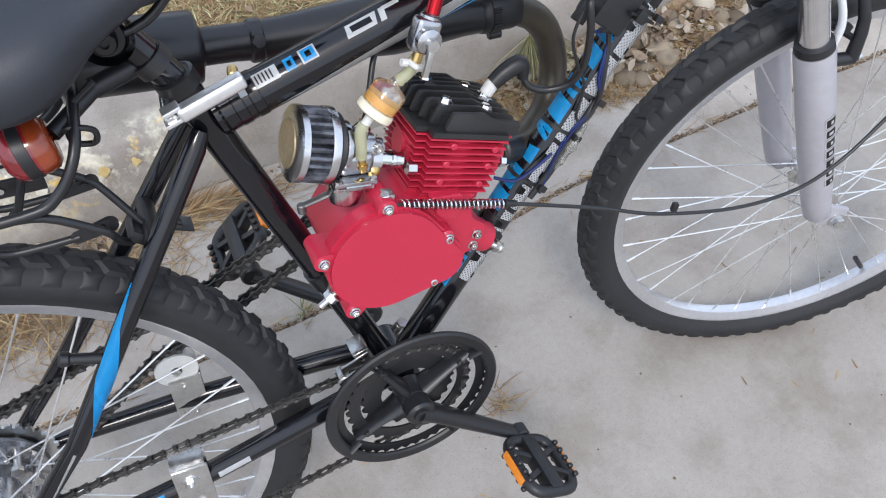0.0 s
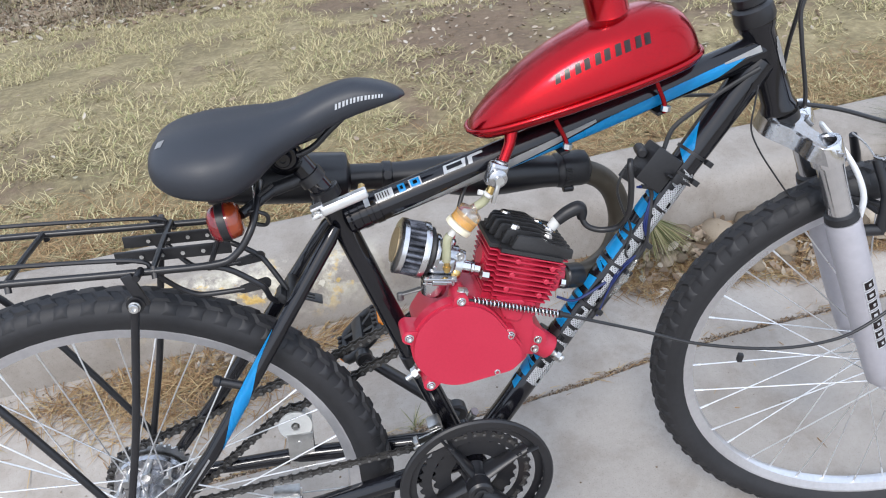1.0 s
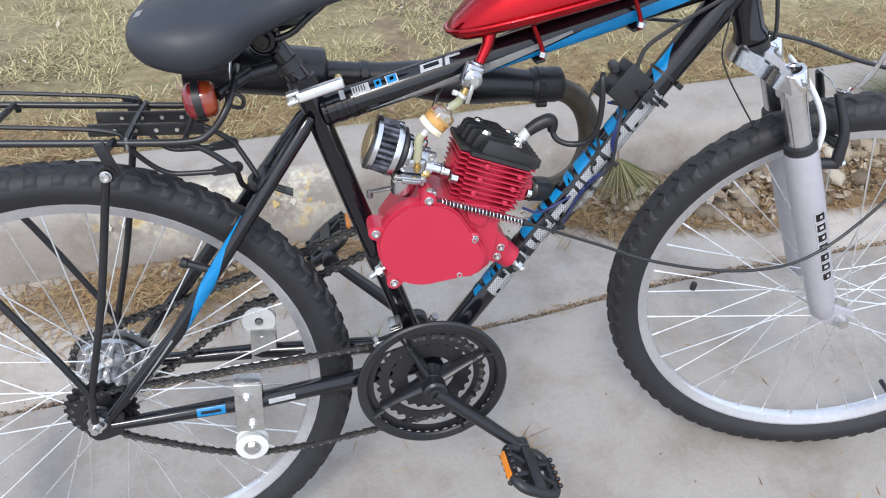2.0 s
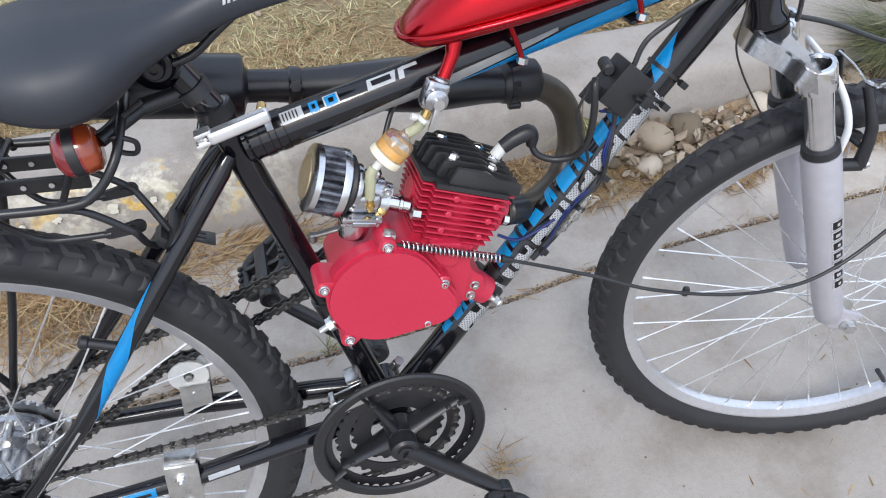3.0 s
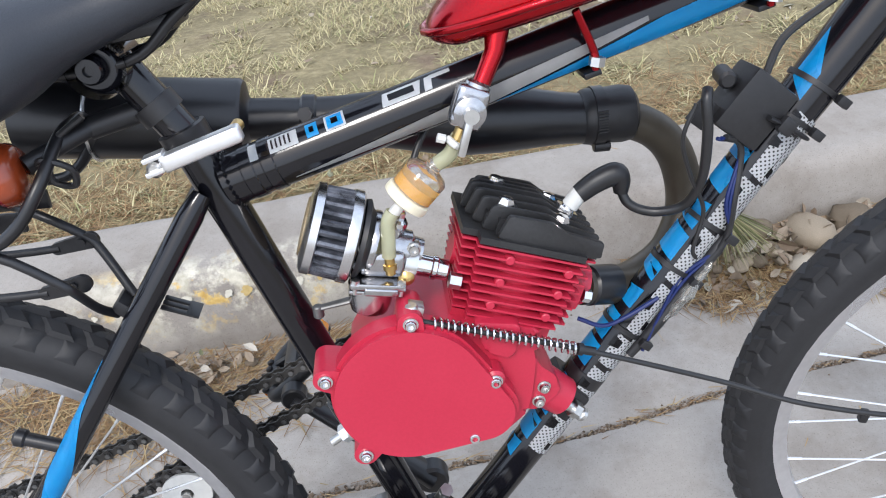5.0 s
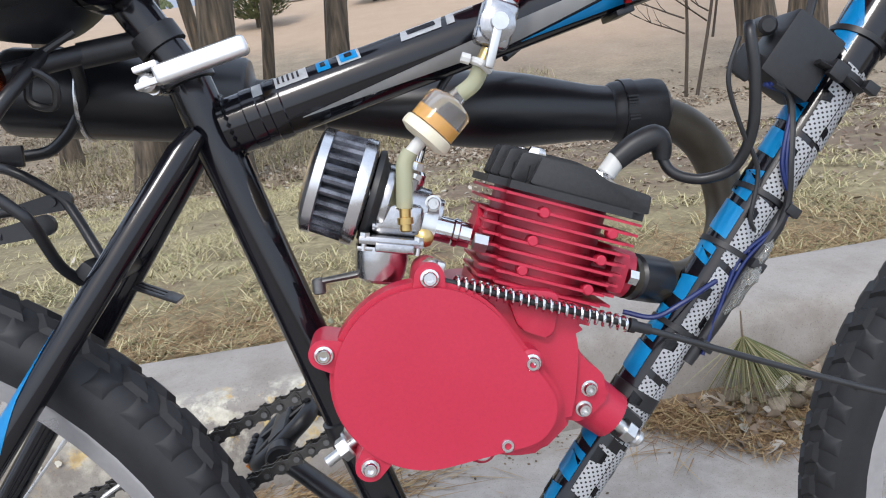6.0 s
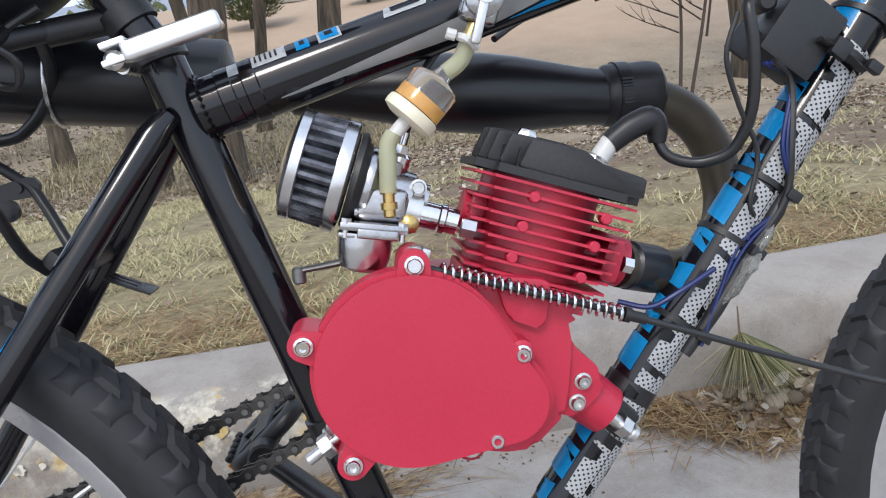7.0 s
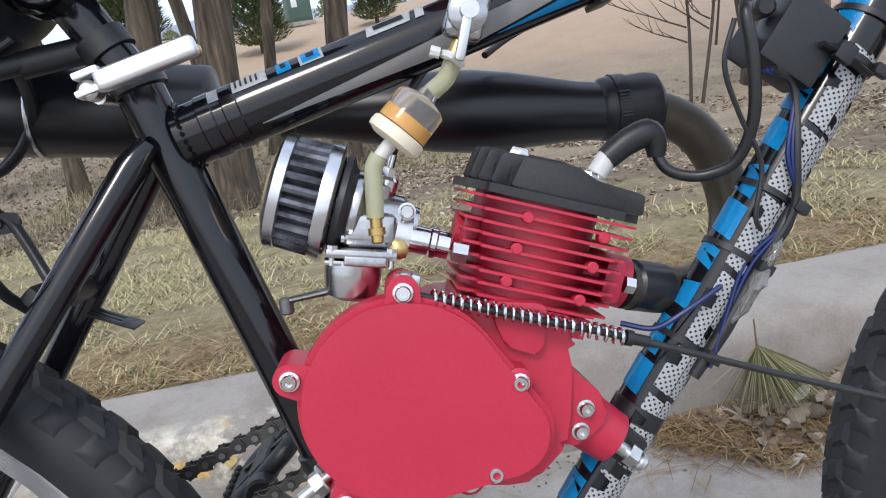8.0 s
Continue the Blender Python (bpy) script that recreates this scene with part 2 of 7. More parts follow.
def rounded(pts, n=4, pull=0.35):
    """Corners of a closed outline cut round."""
    out = []
    m = len(pts)
    for i in range(m):
        p, q, r = Vector(pts[i - 1]), Vector(pts[i]), Vector(pts[(i + 1) % m])
        a, b = q + (p - q) * pull, q + (r - q) * pull
        for k in range(n + 1):
            t = k / n
            out.append(tuple((1 - t) ** 2 * a + 2 * t * (1 - t) * q + t * t * b))
    return out


def hex_bolt(centre, axis, r=0.004, h=0.003, washer=1.3):
    """A socket screw: washer, round head and a sunk socket."""
    return lathe([(0, 0), (r * washer, 0), (r * washer, h * 0.3), (r, h * 0.35), (r, h), (r * 0.85, h * 1.25), (r * 0.5, h * 1.25), (r * 0.48, h * 0.5), (0, h * 0.5)], centre, axis, 14)


def hex_nut(centre, axis, r, h):
    return lathe([(0, 0), (r, 0), (r, h), (0, h)], centre, axis, 6)


# ---- ground, pavement, kerb ----
# The kerb runs at 2.8 degrees to the bicycle.
KERB = pose(0, 0, 0, 0, 0, 2.8)


def ground_height(x, y):
    lawn = 0.12 + 0.012 * noise.noise((x * 0.6, y * 0.6, 3)) + 0.01 * noise.noise((x * 3, y * 3, 7))
    fall = max(0, min(1, (y - 1.1) / 3.6))
    lawn -= 0.42 * fall * fall * (3 - 2 * fall)
    k = min(1, max(0, (y - 0.93) / 0.04))
    far = max(0, min(1, (y - 4.6) / 15.0))
    bank = max(0, min(1, (x - 0.3) / 4.0)) * max(0, min(1, (y - 4.6) / 5.0))
    bumps = far * 0.10 * noise.noise((x * 0.25, y * 0.25, 9))
    return -0.06 * (1 - k) + k * lawn + 0.95 * far * far * (3 - 2 * far) + 0.22 * bank + bumps


def ground_sheet():
    bm = bmesh.new()
    xs = [-900, -300, -100, -40, -20, -12] + [-8 + 0.25 * i for i in range(73)] + [14, 20, 40, 100, 300, 900]
    ys = [-900, -100, -20, -7, -6, -3, 0.5, 0.93, 0.97] + [1.0 + 0.1 * i for i in range(30)] + [4 + 0.4 * i for i in range(20)] + [13, 16, 20, 28, 40, 80, 200, 900]
    grid = [[bm.verts.new((x, y, ground_height(x, y))) for x in xs] for y in ys]
    for r, s in zip(grid, grid[1:]):
        for k in range(len(xs) - 1):
            bm.faces.new((r[k], r[k + 1], s[k + 1], s[k]))
    return bm




def soil_material():
    """Straw lawn near the kerb, then leaf mould, then bare sand; the edges wander."""
    m, nt, b = material("lawn, leaf mould and sand")
    tc = nt.nodes.new("ShaderNodeTexCoord")
    sep = nt.nodes.new("ShaderNodeSeparateXYZ")
    nt.links.new(tc.outputs["Object"], sep.inputs[0])
    wander = noise_node(nt, 1.1, 5)
    fine = noise_node(nt, 34, 7, 0.7)
    mid = noise_node(nt, 3.2, 5)

    def mask(at, width, west=0.0):
        shift = nt.nodes.new("ShaderNodeMapRange")
        shift.inputs["From Min"].default_value = 0.3
        shift.inputs["From Max"].default_value = 2.0
        shift.inputs["To Min"].default_value = -west
        shift.inputs["To Max"].default_value = 0.0
        nt.links.new(sep.outputs["X"], shift.inputs["Value"])
        back = nt.nodes.new("ShaderNodeMath")
        nt.links.new(sep.outputs["Y"], back.inputs[0])
        nt.links.new(shift.outputs[0], back.inputs[1])
        a = nt.nodes.new("ShaderNodeMath")
        a.operation = "MULTIPLY_ADD"
        a.inputs[1].default_value = 1.6
        nt.links.new(wander.outputs[0], a.inputs[0])
        nt.links.new(back.outputs[0], a.inputs[2])
        r = nt.nodes.new("ShaderNodeMapRange")
        r.inputs["From Min"].default_value = at + 0.8
        r.inputs["From Max"].default_value = at + 0.8 + width
        nt.links.new(a.outputs[0], r.inputs["Value"])
        return r.outputs[0]

    lawn = ramp(nt, [(0.28, (0.085, 0.066, 0.034)), (0.5, (0.22, 0.18, 0.095)), (0.72, (0.40, 0.335, 0.19))])
    mould = ramp(nt, [(0.25, (0.10, 0.075, 0.05)), (0.55, (0.27, 0.21, 0.14)), (0.8, (0.42, 0.36, 0.27))])
    sand = ramp(nt, [(0.2, (0.30, 0.205, 0.13)), (0.8, (0.43, 0.315, 0.215))])
    both = nt.nodes.new("ShaderNodeMath")
    both.operation = "MULTIPLY_ADD"
    both.inputs[1].default_value = 0.6
    half = nt.nodes.new("ShaderNodeMath")
    half.operation = "MULTIPLY"
    half.inputs[1].default_value = 0.4
    nt.links.new(mid.outputs[0], half.inputs[0])
    nt.links.new(fine.outputs[0], both.inputs[0])
    nt.links.new(half.outputs[0], both.inputs[2])
    for r in (lawn, mould, sand):
        nt.links.new(both.outputs[0], r.inputs[0])
    m1 = nt.nodes.new("ShaderNodeMixRGB")
    m2 = nt.nodes.new("ShaderNodeMixRGB")
    # bare brown patches worn into the lawn
    bare = ramp(nt, [(0.52, (0, 0, 0)), (0.64, (1, 1, 1))])
    # the grass thins out towards the east, away from the kerb
    worn = nt.nodes.new("ShaderNodeMath")
    worn.operation = "MULTIPLY"
    for axis, lo, hi, slot in (("X", 0.35, 1.2, 0), ("Y", 1.3, 2.0, 1)):
        q = nt.nodes.new("ShaderNodeMapRange")
        q.inputs["From Min"].default_value = lo
        q.inputs["From Max"].default_value = hi
        nt.links.new(sep.outputs[axis], q.inputs["Value"])
        nt.links.new(q.outputs[0], worn.inputs[slot])
    thin = nt.nodes.new("ShaderNodeMath")
    thin.operation = "MULTIPLY_ADD"
    thin.inputs[1].default_value = 0.20
    nt.links.new(worn.outputs[0], thin.inputs[0])
    nt.links.new(noise_node(nt, 1.7, 6, 0.65).outputs[0], thin.inputs[2])
    nt.links.new(thin.outputs[0], bare.inputs[0])
    earth = ramp(nt, [(0.3, (0.075, 0.052, 0.032)), (0.7, (0.21, 0.147, 0.094))])
    nt.links.new(both.outputs[0], earth.inputs[0])
    m0 = nt.nodes.new("ShaderNodeMixRGB")
    nt.links.new(bare.outputs[0], m0.inputs[0])
    nt.links.new(lawn.outputs[0], m0.inputs[1])
    nt.links.new(earth.outputs[0], m0.inputs[2])
    nt.links.new(mask(3.7, 0.5), m1.inputs[0])
    nt.links.new(m0.outputs[0], m1.inputs[1])
    nt.links.new(mould.outputs[0], m1.inputs[2])
    nt.links.new(mask(6.3, 1.8, 3.4), m2.inputs[0])
    nt.links.new(m1.outputs[0], m2.inputs[1])
    nt.links.new(sand.outputs[0], m2.inputs[2])
    nt.links.new(m2.outputs[0], b.inputs["Base Color"])
    b.inputs["Roughness"].default_value = 0.95
    bump(nt, b, fine.outputs[0], 0.7, 0.012)
    return m


soil = soil_material()
ground = part("ground", ground_sheet(), soil)
ground.matrix_world = KERB
tagged(ground, "dry straw-coloured lawn running back to bare earth", "lawn", kind="structure")


def slab(x0, x1, y0, y1, top, thick=0.12):
    bm = box(((x0 + x1) / 2, (y0 + y1) / 2, top - thick / 2), (x1 - x0, y1 - y0, thick), edge=0.006)
    return bm


pavement = tagged(new("pavement"), "pale grey concrete slabs with a dirt-filled joint", "pavement", kind="structure")
pavement.matrix_world = KERB


def joint_y(x):
    """The worn joint between the slabs wanders and swings towards the kerb."""
    q = max(0.0, min(1.0, (x - 0.55) / 0.6))
    return 0.340 + 0.045 * q * q * (3 - 2 * q) + 0.006 * noise.noise((x * 4, 1, 0)) + 0.003 * noise.noise((x * 17, 4, 0))


def joint_slab(x0, x1, far, gap, top):
    """A slab from a straight edge at y = far to the worn joint."""
    bm = bmesh.new()
    n = max(8, int((x1 - x0) / 0.03))
    rows = []
    for i in range(n + 1):
        x = x0 + (x1 - x0) * i / n
        chip = 0.003 * abs(noise.noise((x * 40, far * 3, 2)))
        e = joint_y(x) + gap * (0.5 + chip * 60)
        d = 0.006 if far > e else -0.006
        rows.append([bm.verts.new(q) for q in ((x, far, -0.12), (x, far, top), (x, e + d, top), (x, e, top - 0.005), (x, e, -0.12))])
    for a, b in zip(rows, rows[1:]):
        for k in range(4):
            bm.faces.new((a[k], a[k + 1], b[k + 1], b[k]))
    bm.faces.new(rows[0])
    bm.faces.new(rows[-1])
    return bm


for x0, x1 in ((-6.0, -1.31), (-1.3, 2.29), (2.3, 6.0)):
    part("slab", joint_slab(x0, x1, -1.6, -0.006, 0.0), concrete, pavement)
    part("slab", joint_slab(x0, x1, 0.72, 0.006, -0.002), concrete, pavement)
    # these two rows lie out of view, added to bounce light onto the bicycle
    part("slab", slab(x0, x1, -3.9, -1.61, 0.0), concrete, pavement)
    part("slab", slab(x0, x1, -6.2, -3.91, 0.0), concrete, pavement)


def KERB_FACE(z):
    """How far back the kerb's face lies at a height."""
    return 0.69 + 0.045 * (z + 0.05) / 0.2


def kerb_stone(x0, x1):
    prof = rounded([(0.69, -0.05), (0.735, 0.15), (0.955, 0.155), (0.965, -0.05)], 4, 0.18)
    bm = bmesh.new()
    n = 70
    rings = []
    for i in range(n + 1):
        x = x0 + (x1 - x0) * i / n
        rings.append([bm.verts.new((x, y + 0.004 * noise.noise((x * 5, y * 9, z * 9)), z + 0.003 * noise.noise((x * 6, y * 7, 2)))) for y, z in prof])
    for a, b in zip(rings, rings[1:]):
        for k in range(len(prof)):
            j = (k + 1) % len(prof)
            bm.faces.new((a[k], a[j], b[j], b[k]))
    bm.faces.new(rings[0][::-1])
    bm.faces.new(rings[-1])
    return bm


kerb = tagged(new("kerb"), "weathered concrete kerb with flaking yellow paint", "kerb", kind="structure")
kerb.matrix_world = KERB
for x0, x1 in ((-6.0, -2.005), (-2.0, 2.595), (2.6, 6.0)):
    part("kerb_stone", kerb_stone(x0, x1), kerb_concrete, kerb)

# ---- bicycle ----
LEAN = 11.5
bicycle = tagged(new("motorized_bicycle"), "black mountain bicycle with a red engine, leaning on its stand", "bicycle")
bicycle.matrix_world = pose(0, 0, 0, -LEAN)
bb = (0.439, 0, 0.318)
R_WHEEL = 0.335
# steering: everything on the fork turns about the head tube's line
HEAD_TOP, HEAD_LOW = Vector((0.8335, 0, 0.852)), Vector((0.873, 0, 0.741))
STEER = 16.0
head_dir = (HEAD_LOW - HEAD_TOP).normalized()
turned = Matrix.Translation(HEAD_LOW) @ Matrix.Rotation(radians(STEER), 4, head_dir) @ Matrix.Translation(-HEAD_LOW)


def tyre_mesh(c, knob=True):
    """Tyre body with a flat crown."""
    prof = [(0.2864, -0.0137)]
    for k in range(17):
        a = radians(-118 + 236 * k / 16)
        prof.append((R_WHEEL - 0.027 + 0.0225 * math.cos(a), 0.0245 * math.sin(a)))
    prof.append((0.2864, 0.0137))
    return lathe(prof, c, (0, 1, 0), 72)


def knob_rows(c):
    """Rows of raised tread blocks round the tyre."""
    bm = bmesh.new()
    n = 68
    for i in range(n):
        for row, (ang, w, l, off) in enumerate(((-54, 0.016, 0.0165, 0.0), (-19, 0.0135, 0.021, 0.5), (19, 0.0135, 0.021, 0.0), (54, 0.016, 0.0165, 0.5))):
            a = radians(ang)
            th = math.tau * (i + off) / n
            r0 = R_WHEEL - 0.027 + 0.0215 * math.cos(a)
            y0 = 0.0235 * math.sin(a)
            nrm = Vector((math.cos(a) * math.cos(th), math.sin(a), math.cos(a) * math.sin(th)))
            tan = Vector((-math.sin(th), 0, math.cos(th)))
            sid = nrm.cross(tan)
            skew = (0.15, -0.6, 0.6, -0.15)[row]
            o = Vector(c) + Vector((r0 * math.cos(th), y0, r0 * math.sin(th)))
            vs = []
            for h, s in ((-0.001, 1.1), (0.0040 if row in (1, 2) else 0.0030, (0.62 if row in (1, 2) else 0.42) + 0.1 * ((i * 7 + row * 3) % 5) / 5)):
                for p, q in ((-1, -1), (1, -1), (1, 1), (-1, 1)):
                    vs.append(bm.verts.new(o + nrm * h + tan * (s * p * l / 2 + skew * q * w / 2) + sid * (s * q * w / 2)))
            for f in ((4, 5, 6, 7), (0, 1, 5, 4), (1, 2, 6, 5), (2, 3, 7, 6), (3, 0, 4, 7)):
                bm.faces.new([vs[k] for k in f])
    return bm


def wheel(name, c, parent, hub_r, label):
    c = Vector(c)
    tyre = part("tyre", tyre_mesh(c), rubber, parent)
    part("tread", knob_rows(c), rubber, tyre)
    rim = part("rim", lathe([(0.2835, -0.0125), (0.286, -0.0135), (0.291, -0.0135), (0.2915, -0.0115), (0.285, -0.009), (0.285, 0.009), (0.2915, 0.0115), (0.291, 0.0135), (0.286, 0.0135), (0.2835, 0.0125), (0.272, 0.008), (0.270, 0), (0.272, -0.008)], c, (0, 1, 0), 72, closed=True), rim_alloy, parent)
    hub = part("hub", lathe([(0, -0.05), (0.008, -0.05), (0.008, -0.036), (hub_r, -0.034), (hub_r, -0.030), (0.013, -0.026), (0.012, 0.026), (hub_r, 0.030), (hub_r, 0.034), (0.008, 0.036), (0.008, 0.05), (0, 0.05)], c, (0, 1, 0), 24), zinc, parent)
    n = 36
    for i in range(n):
        side = -1 if i % 2 else 1
        lead = 1 if (i // 2) % 2 else -1
        th = math.tau * i / n + 0.03
        hb = th + lead * radians(70)
        a = c + Vector((hub_r * 0.9 * math.cos(hb), side * 0.032, hub_r * 0.9 * math.sin(hb)))
        e = c + Vector((0.271 * math.cos(th), side * 0.003, 0.271 * math.sin(th)))
        m = e + (a - e).normalized() * 0.014
        part("spoke", merged(tube([a, m], 0.00105, 6), tube([m, e], 0.0016, 6)), spoke_steel, rim)
    return tyre, rim, hub


rear_wheel = part("rear_wheel", lathe([(0.0049, -0.078), (0.0049, 0.078)], (0, 0, R_WHEEL), (0, 1, 0), 12), zinc, bicycle)
wheel("rear", (0, 0, R_WHEEL), rear_wheel, 0.024, "")
AXLE = Vector((1.069, 0, R_WHEEL))
front_wheel = part("front_wheel", lathe([(0.0045, -0.07), (0.0045, 0.07)], AXLE, (0, 1, 0), 12), zinc, bicycle)
front_wheel.matrix_basis = turned
wheel("front", AXLE, front_wheel, 0.019, "")

# frame tubes
frame_part = part("frame", tube([(0.433, 0, 0.318), (0.3141, 0, 0.742)], 0.0143, 24), black_paint, bicycle, "black painted steel frame")
TT0, TT1 = Vector((0.322, 0, 0.6955)), Vector((0.842, 0, 0.8195))
part("top_tube", tube([TT0.lerp(TT1, 0.026), TT0.lerp(TT1, 0.5), TT1], [0.0187, 0.0182, 0.018], 24), black_paint, frame_part)
DT0, DT1 = Vector((0.4600, 0, 0.326)), Vector((0.8420, 0, 0.805))


def dt_radius(s):
    """The down tube swells towards the head."""
    return 0.0162 + 0.0008 * min(1, s / 0.6) + 0.0035 * max(0, (s - 0.6) / 0.4)


part("down_tube", tube([DT0.lerp(DT1, q / 10) for q in range(11)], [dt_radius(q / 10) for q in range(11)], 24), black_paint, frame_part)
part("head_tube", lathe([(0.0, 0), (0.0215, 0), (0.0215, 0.006), (0.0185, 0.012), (0.0182, 0.104), (0.0215, 0.112), (0.0215, 0.118), (0, 0.118)], HEAD_TOP, head_dir, 24), black_paint, frame_part)
part("bottom_bracket", lathe([(0, -0.036), (0.0215, -0.036), (0.0215, 0.036), (0, 0.036)], bb, (0, 1, 0), 24), black_paint, frame_part)
for s in (-1, 1):
    part("seat_stay", tube([(0.3195, s * 0.0155, 0.6975), (0.310, s * 0.021, 0.686), (0.121, s * 0.061, 0.45), (0.012, s * 0.066, 0.335)], [0.0065, 0.0092, 0.0092, 0.0075], 16), black_paint, frame_part)
    part("chain_stay", tube([(0.425, s * 0.024, 0.318), (0.36, s * 0.034, 0.321), (0.2, s * 0.055, 0.322), (0.016, s * 0.066, 0.325)], [0.0125, 0.0125, 0.0115, 0.008], 14), black_paint, frame_part)
    part("dropout", plate(rounded([(-0.018, 0.318), (-0.008, 0.302), (0.03, 0.312), (0.034, 0.345), (0.004, 0.353), (-0.016, 0.343)], 3, 0.3), s * 0.066 - 0.003, s * 0.066 + 0.003, 0.001), black_metal, frame_part)

# fork
OFF = 0.038
fork = part("fork", lathe([(0, 0), (0.0215, 0), (0.0215, 0.012), (0.016, 0.016), (0, 0.016)], HEAD_LOW + head_dir * 0.004, head_dir, 24), black_metal, bicycle, "grey suspension fork with chrome stanchions")
fork.matrix_basis = turned
for s in (-1, 1):
    top = Vector((HEAD_LOW.x + OFF, s * 0.0535, 0.718))
    low = top + head_dir * 0.405
    part("stanchion", lathe([(0, 0.012), (0.0135, 0.012), (0.014, -0.002), (0.0185, -0.002), (0.0195, 0.001), (0.0195, 0.026), (0.0155, 0.028), (0.0155, 0.16)], top, head_dir, 24), chrome, fork)
    part("cap_well", lathe([(0, 0.0105), (0.0134, 0.0105), (0.0136, 0.001)], top, head_dir, 22), black_plastic, fork)
    part("seal", lathe([(0.0155, 0.100), (0.0195, 0.102), (0.0205, 0.111), (0.0155, 0.114)], top, head_dir, 24), black_plastic, fork)
    part("lower_leg", lathe([(0.0155, 0.112), (0.0208, 0.1125), (0.0214, 0.116), (0.0214, 0.2), (0.0205, 0.3), (0.0185, 0.37), (0.017, 0.396), (0.011, 0.405), (0, 0.405)], top, head_dir, 24), fork_grey, fork)

crown_line = rounded([(-0.022, -0.022), (-0.022, 0.022), (0.016, 0.044), (0.024, 0.072), (0.0615, 0.072), (0.0615, 0.042), (0.034, 0.024), (0.034, -0.024), (0.0615, -0.042), (0.0615, -0.072), (0.024, -0.072), (0.016, -0.044)], 4, 0.35)
bm = bmesh.new()
lo = [bm.verts.new((x, y, -0.024)) for x, y in crown_line]
hi = [bm.verts.new((x, y, -0.002)) for x, y in crown_line]
top_face = bm.faces.new(hi)
bm.faces.new(lo[::-1])
for k in range(len(lo)):
    bm.faces.new((lo[k], lo[(k + 1) % len(lo)], hi[(k + 1) % len(hi)], hi[k]))
bmesh.ops.bevel(bm, geom=list(top_face.edges), offset=0.003, segments=2, affect="EDGES")
bm.transform(Matrix.Translation(HEAD_LOW + head_dir * 0.008) @ pose(0, 0, 0, 0, 19.5, 0))
part("crown", bm, cast_alloy, fork, "silver cast fork crown")


def on_fork(ahead, y, down):
    """A point by its way ahead of the steering line, its side, and its way down from the head tube."""
    return HEAD_LOW + head_dir * down + Vector((ahead, y, 0))


arch = curve_points([on_fork(0.050, -0.054, 0.135), on_fork(0.060, -0.054, 0.105), on_fork(0.060, -0.048, 0.072), on_fork(0.053, -0.033, 0.044), on_fork(0.048, 0, 0.034), on_fork(0.053, 0.033, 0.044), on_fork(0.060, 0.048, 0.072), on_fork(0.060, 0.054, 0.105), on_fork(0.050, 0.054, 0.135)], 5)
part("brake_arch", tube(arch, 0.0058, 12, squash=0.6), decal_white, fork, "white fork brace over the tyre")
for s in (-1, 1):
    piv = on_fork(0.072, s * 0.052, 0.158)
    arm_top = on_fork(0.088, s * 0.036, 0.062)
    brake = part("brake_arm", tube([piv, piv.lerp(arm_top, 0.5) + Vector((0.008, s * 0.004, 0)), arm_top], [0.008, 0.0065, 0.005], 10, 3), black_metal, fork, "black cantilever brake arm")
    part("brake_pad", merged(box(tuple(on_fork(0.066, s * 0.022, 0.132)), (0.05, 0.011, 0.011), (0, 20, 0), 0.003), rod(on_fork(0.066, s * 0.022, 0.132), on_fork(0.074, s * 0.05, 0.132), 0.0035)), black_plastic, brake)
    part("pivot_bolt", hex_bolt(piv + Vector((0.006, 0, 0)), (1, 0, 0.2), 0.0042, 0.004), zinc, brake)
    part("brake_boss", rod(on_fork(0.045, s * 0.052, 0.158), on_fork(0.074, s * 0.052, 0.158), 0.0075), black_metal, fork)
part("brake_noodle", tube([on_fork(0.088, -0.036, 0.058), on_fork(0.092, -0.06, 0.048), on_fork(0.115, -0.075, 0.02), on_fork(0.145, -0.08, -0.035)], 0.0028, 8, 6), chrome, fork)
part("brake_link", tube([on_fork(0.088, -0.036, 0.06), on_fork(0.09, 0, 0.058), on_fork(0.088, 0.036, 0.06)], 0.0012, 6, 3), zinc, fork)
for s in (-1, 1):
    low = on_fork(OFF, s * 0.0535, 0.409)
    part("leg_plug", rod(low - head_dir * 0.004, low + head_dir * 0.008, 0.0085, 14, 0.002), black_plastic, fork)
    part("axle_nut", merged(lathe([(0, 0), (0.011, 0), (0.011, 0.002), (0, 0.002)], AXLE + Vector((0, s * 0.064, 0)), (0, s, 0), 18), hex_nut(AXLE + Vector((0, s * 0.066, 0)), (0, s, 0), 0.0085, 0.008)), zinc, fork)
    part("dropout_tab", box(tuple(AXLE + Vector((-0.006, s * 0.060, 0.006))), (0.034, 0.008, 0.034), (0, 20, 0), 0.004), fork_grey, fork)
# lettering stands as plain bars down the outer side of the leg
LEG0 = Vector((HEAD_LOW.x + OFF, -0.0535, 0.718))
LEG1 = LEG0 + head_dir * 0.405
LETTERS = []
for k in range(7):
    s0 = 0.50 + 0.043 * k
    LETTERS += [(s0, s0 + 0.038, 2, 44, decal_white, 0.0003), (s0 + 0.004, s0 + 0.034, 6, 40, decal_dark, 0.0006), (s0 + 0.013, s0 + 0.025, 14 if k % 2 else 20, 30, decal_white, 0.0009)]
# valve and small spoke clips on the wheels
part("valve", rod(AXLE + Vector((0.159, 0, -0.215)) * 0.985, AXLE + Vector((0.159, 0, -0.215)) * 0.86, 0.004, 10), black_plastic, front_wheel)
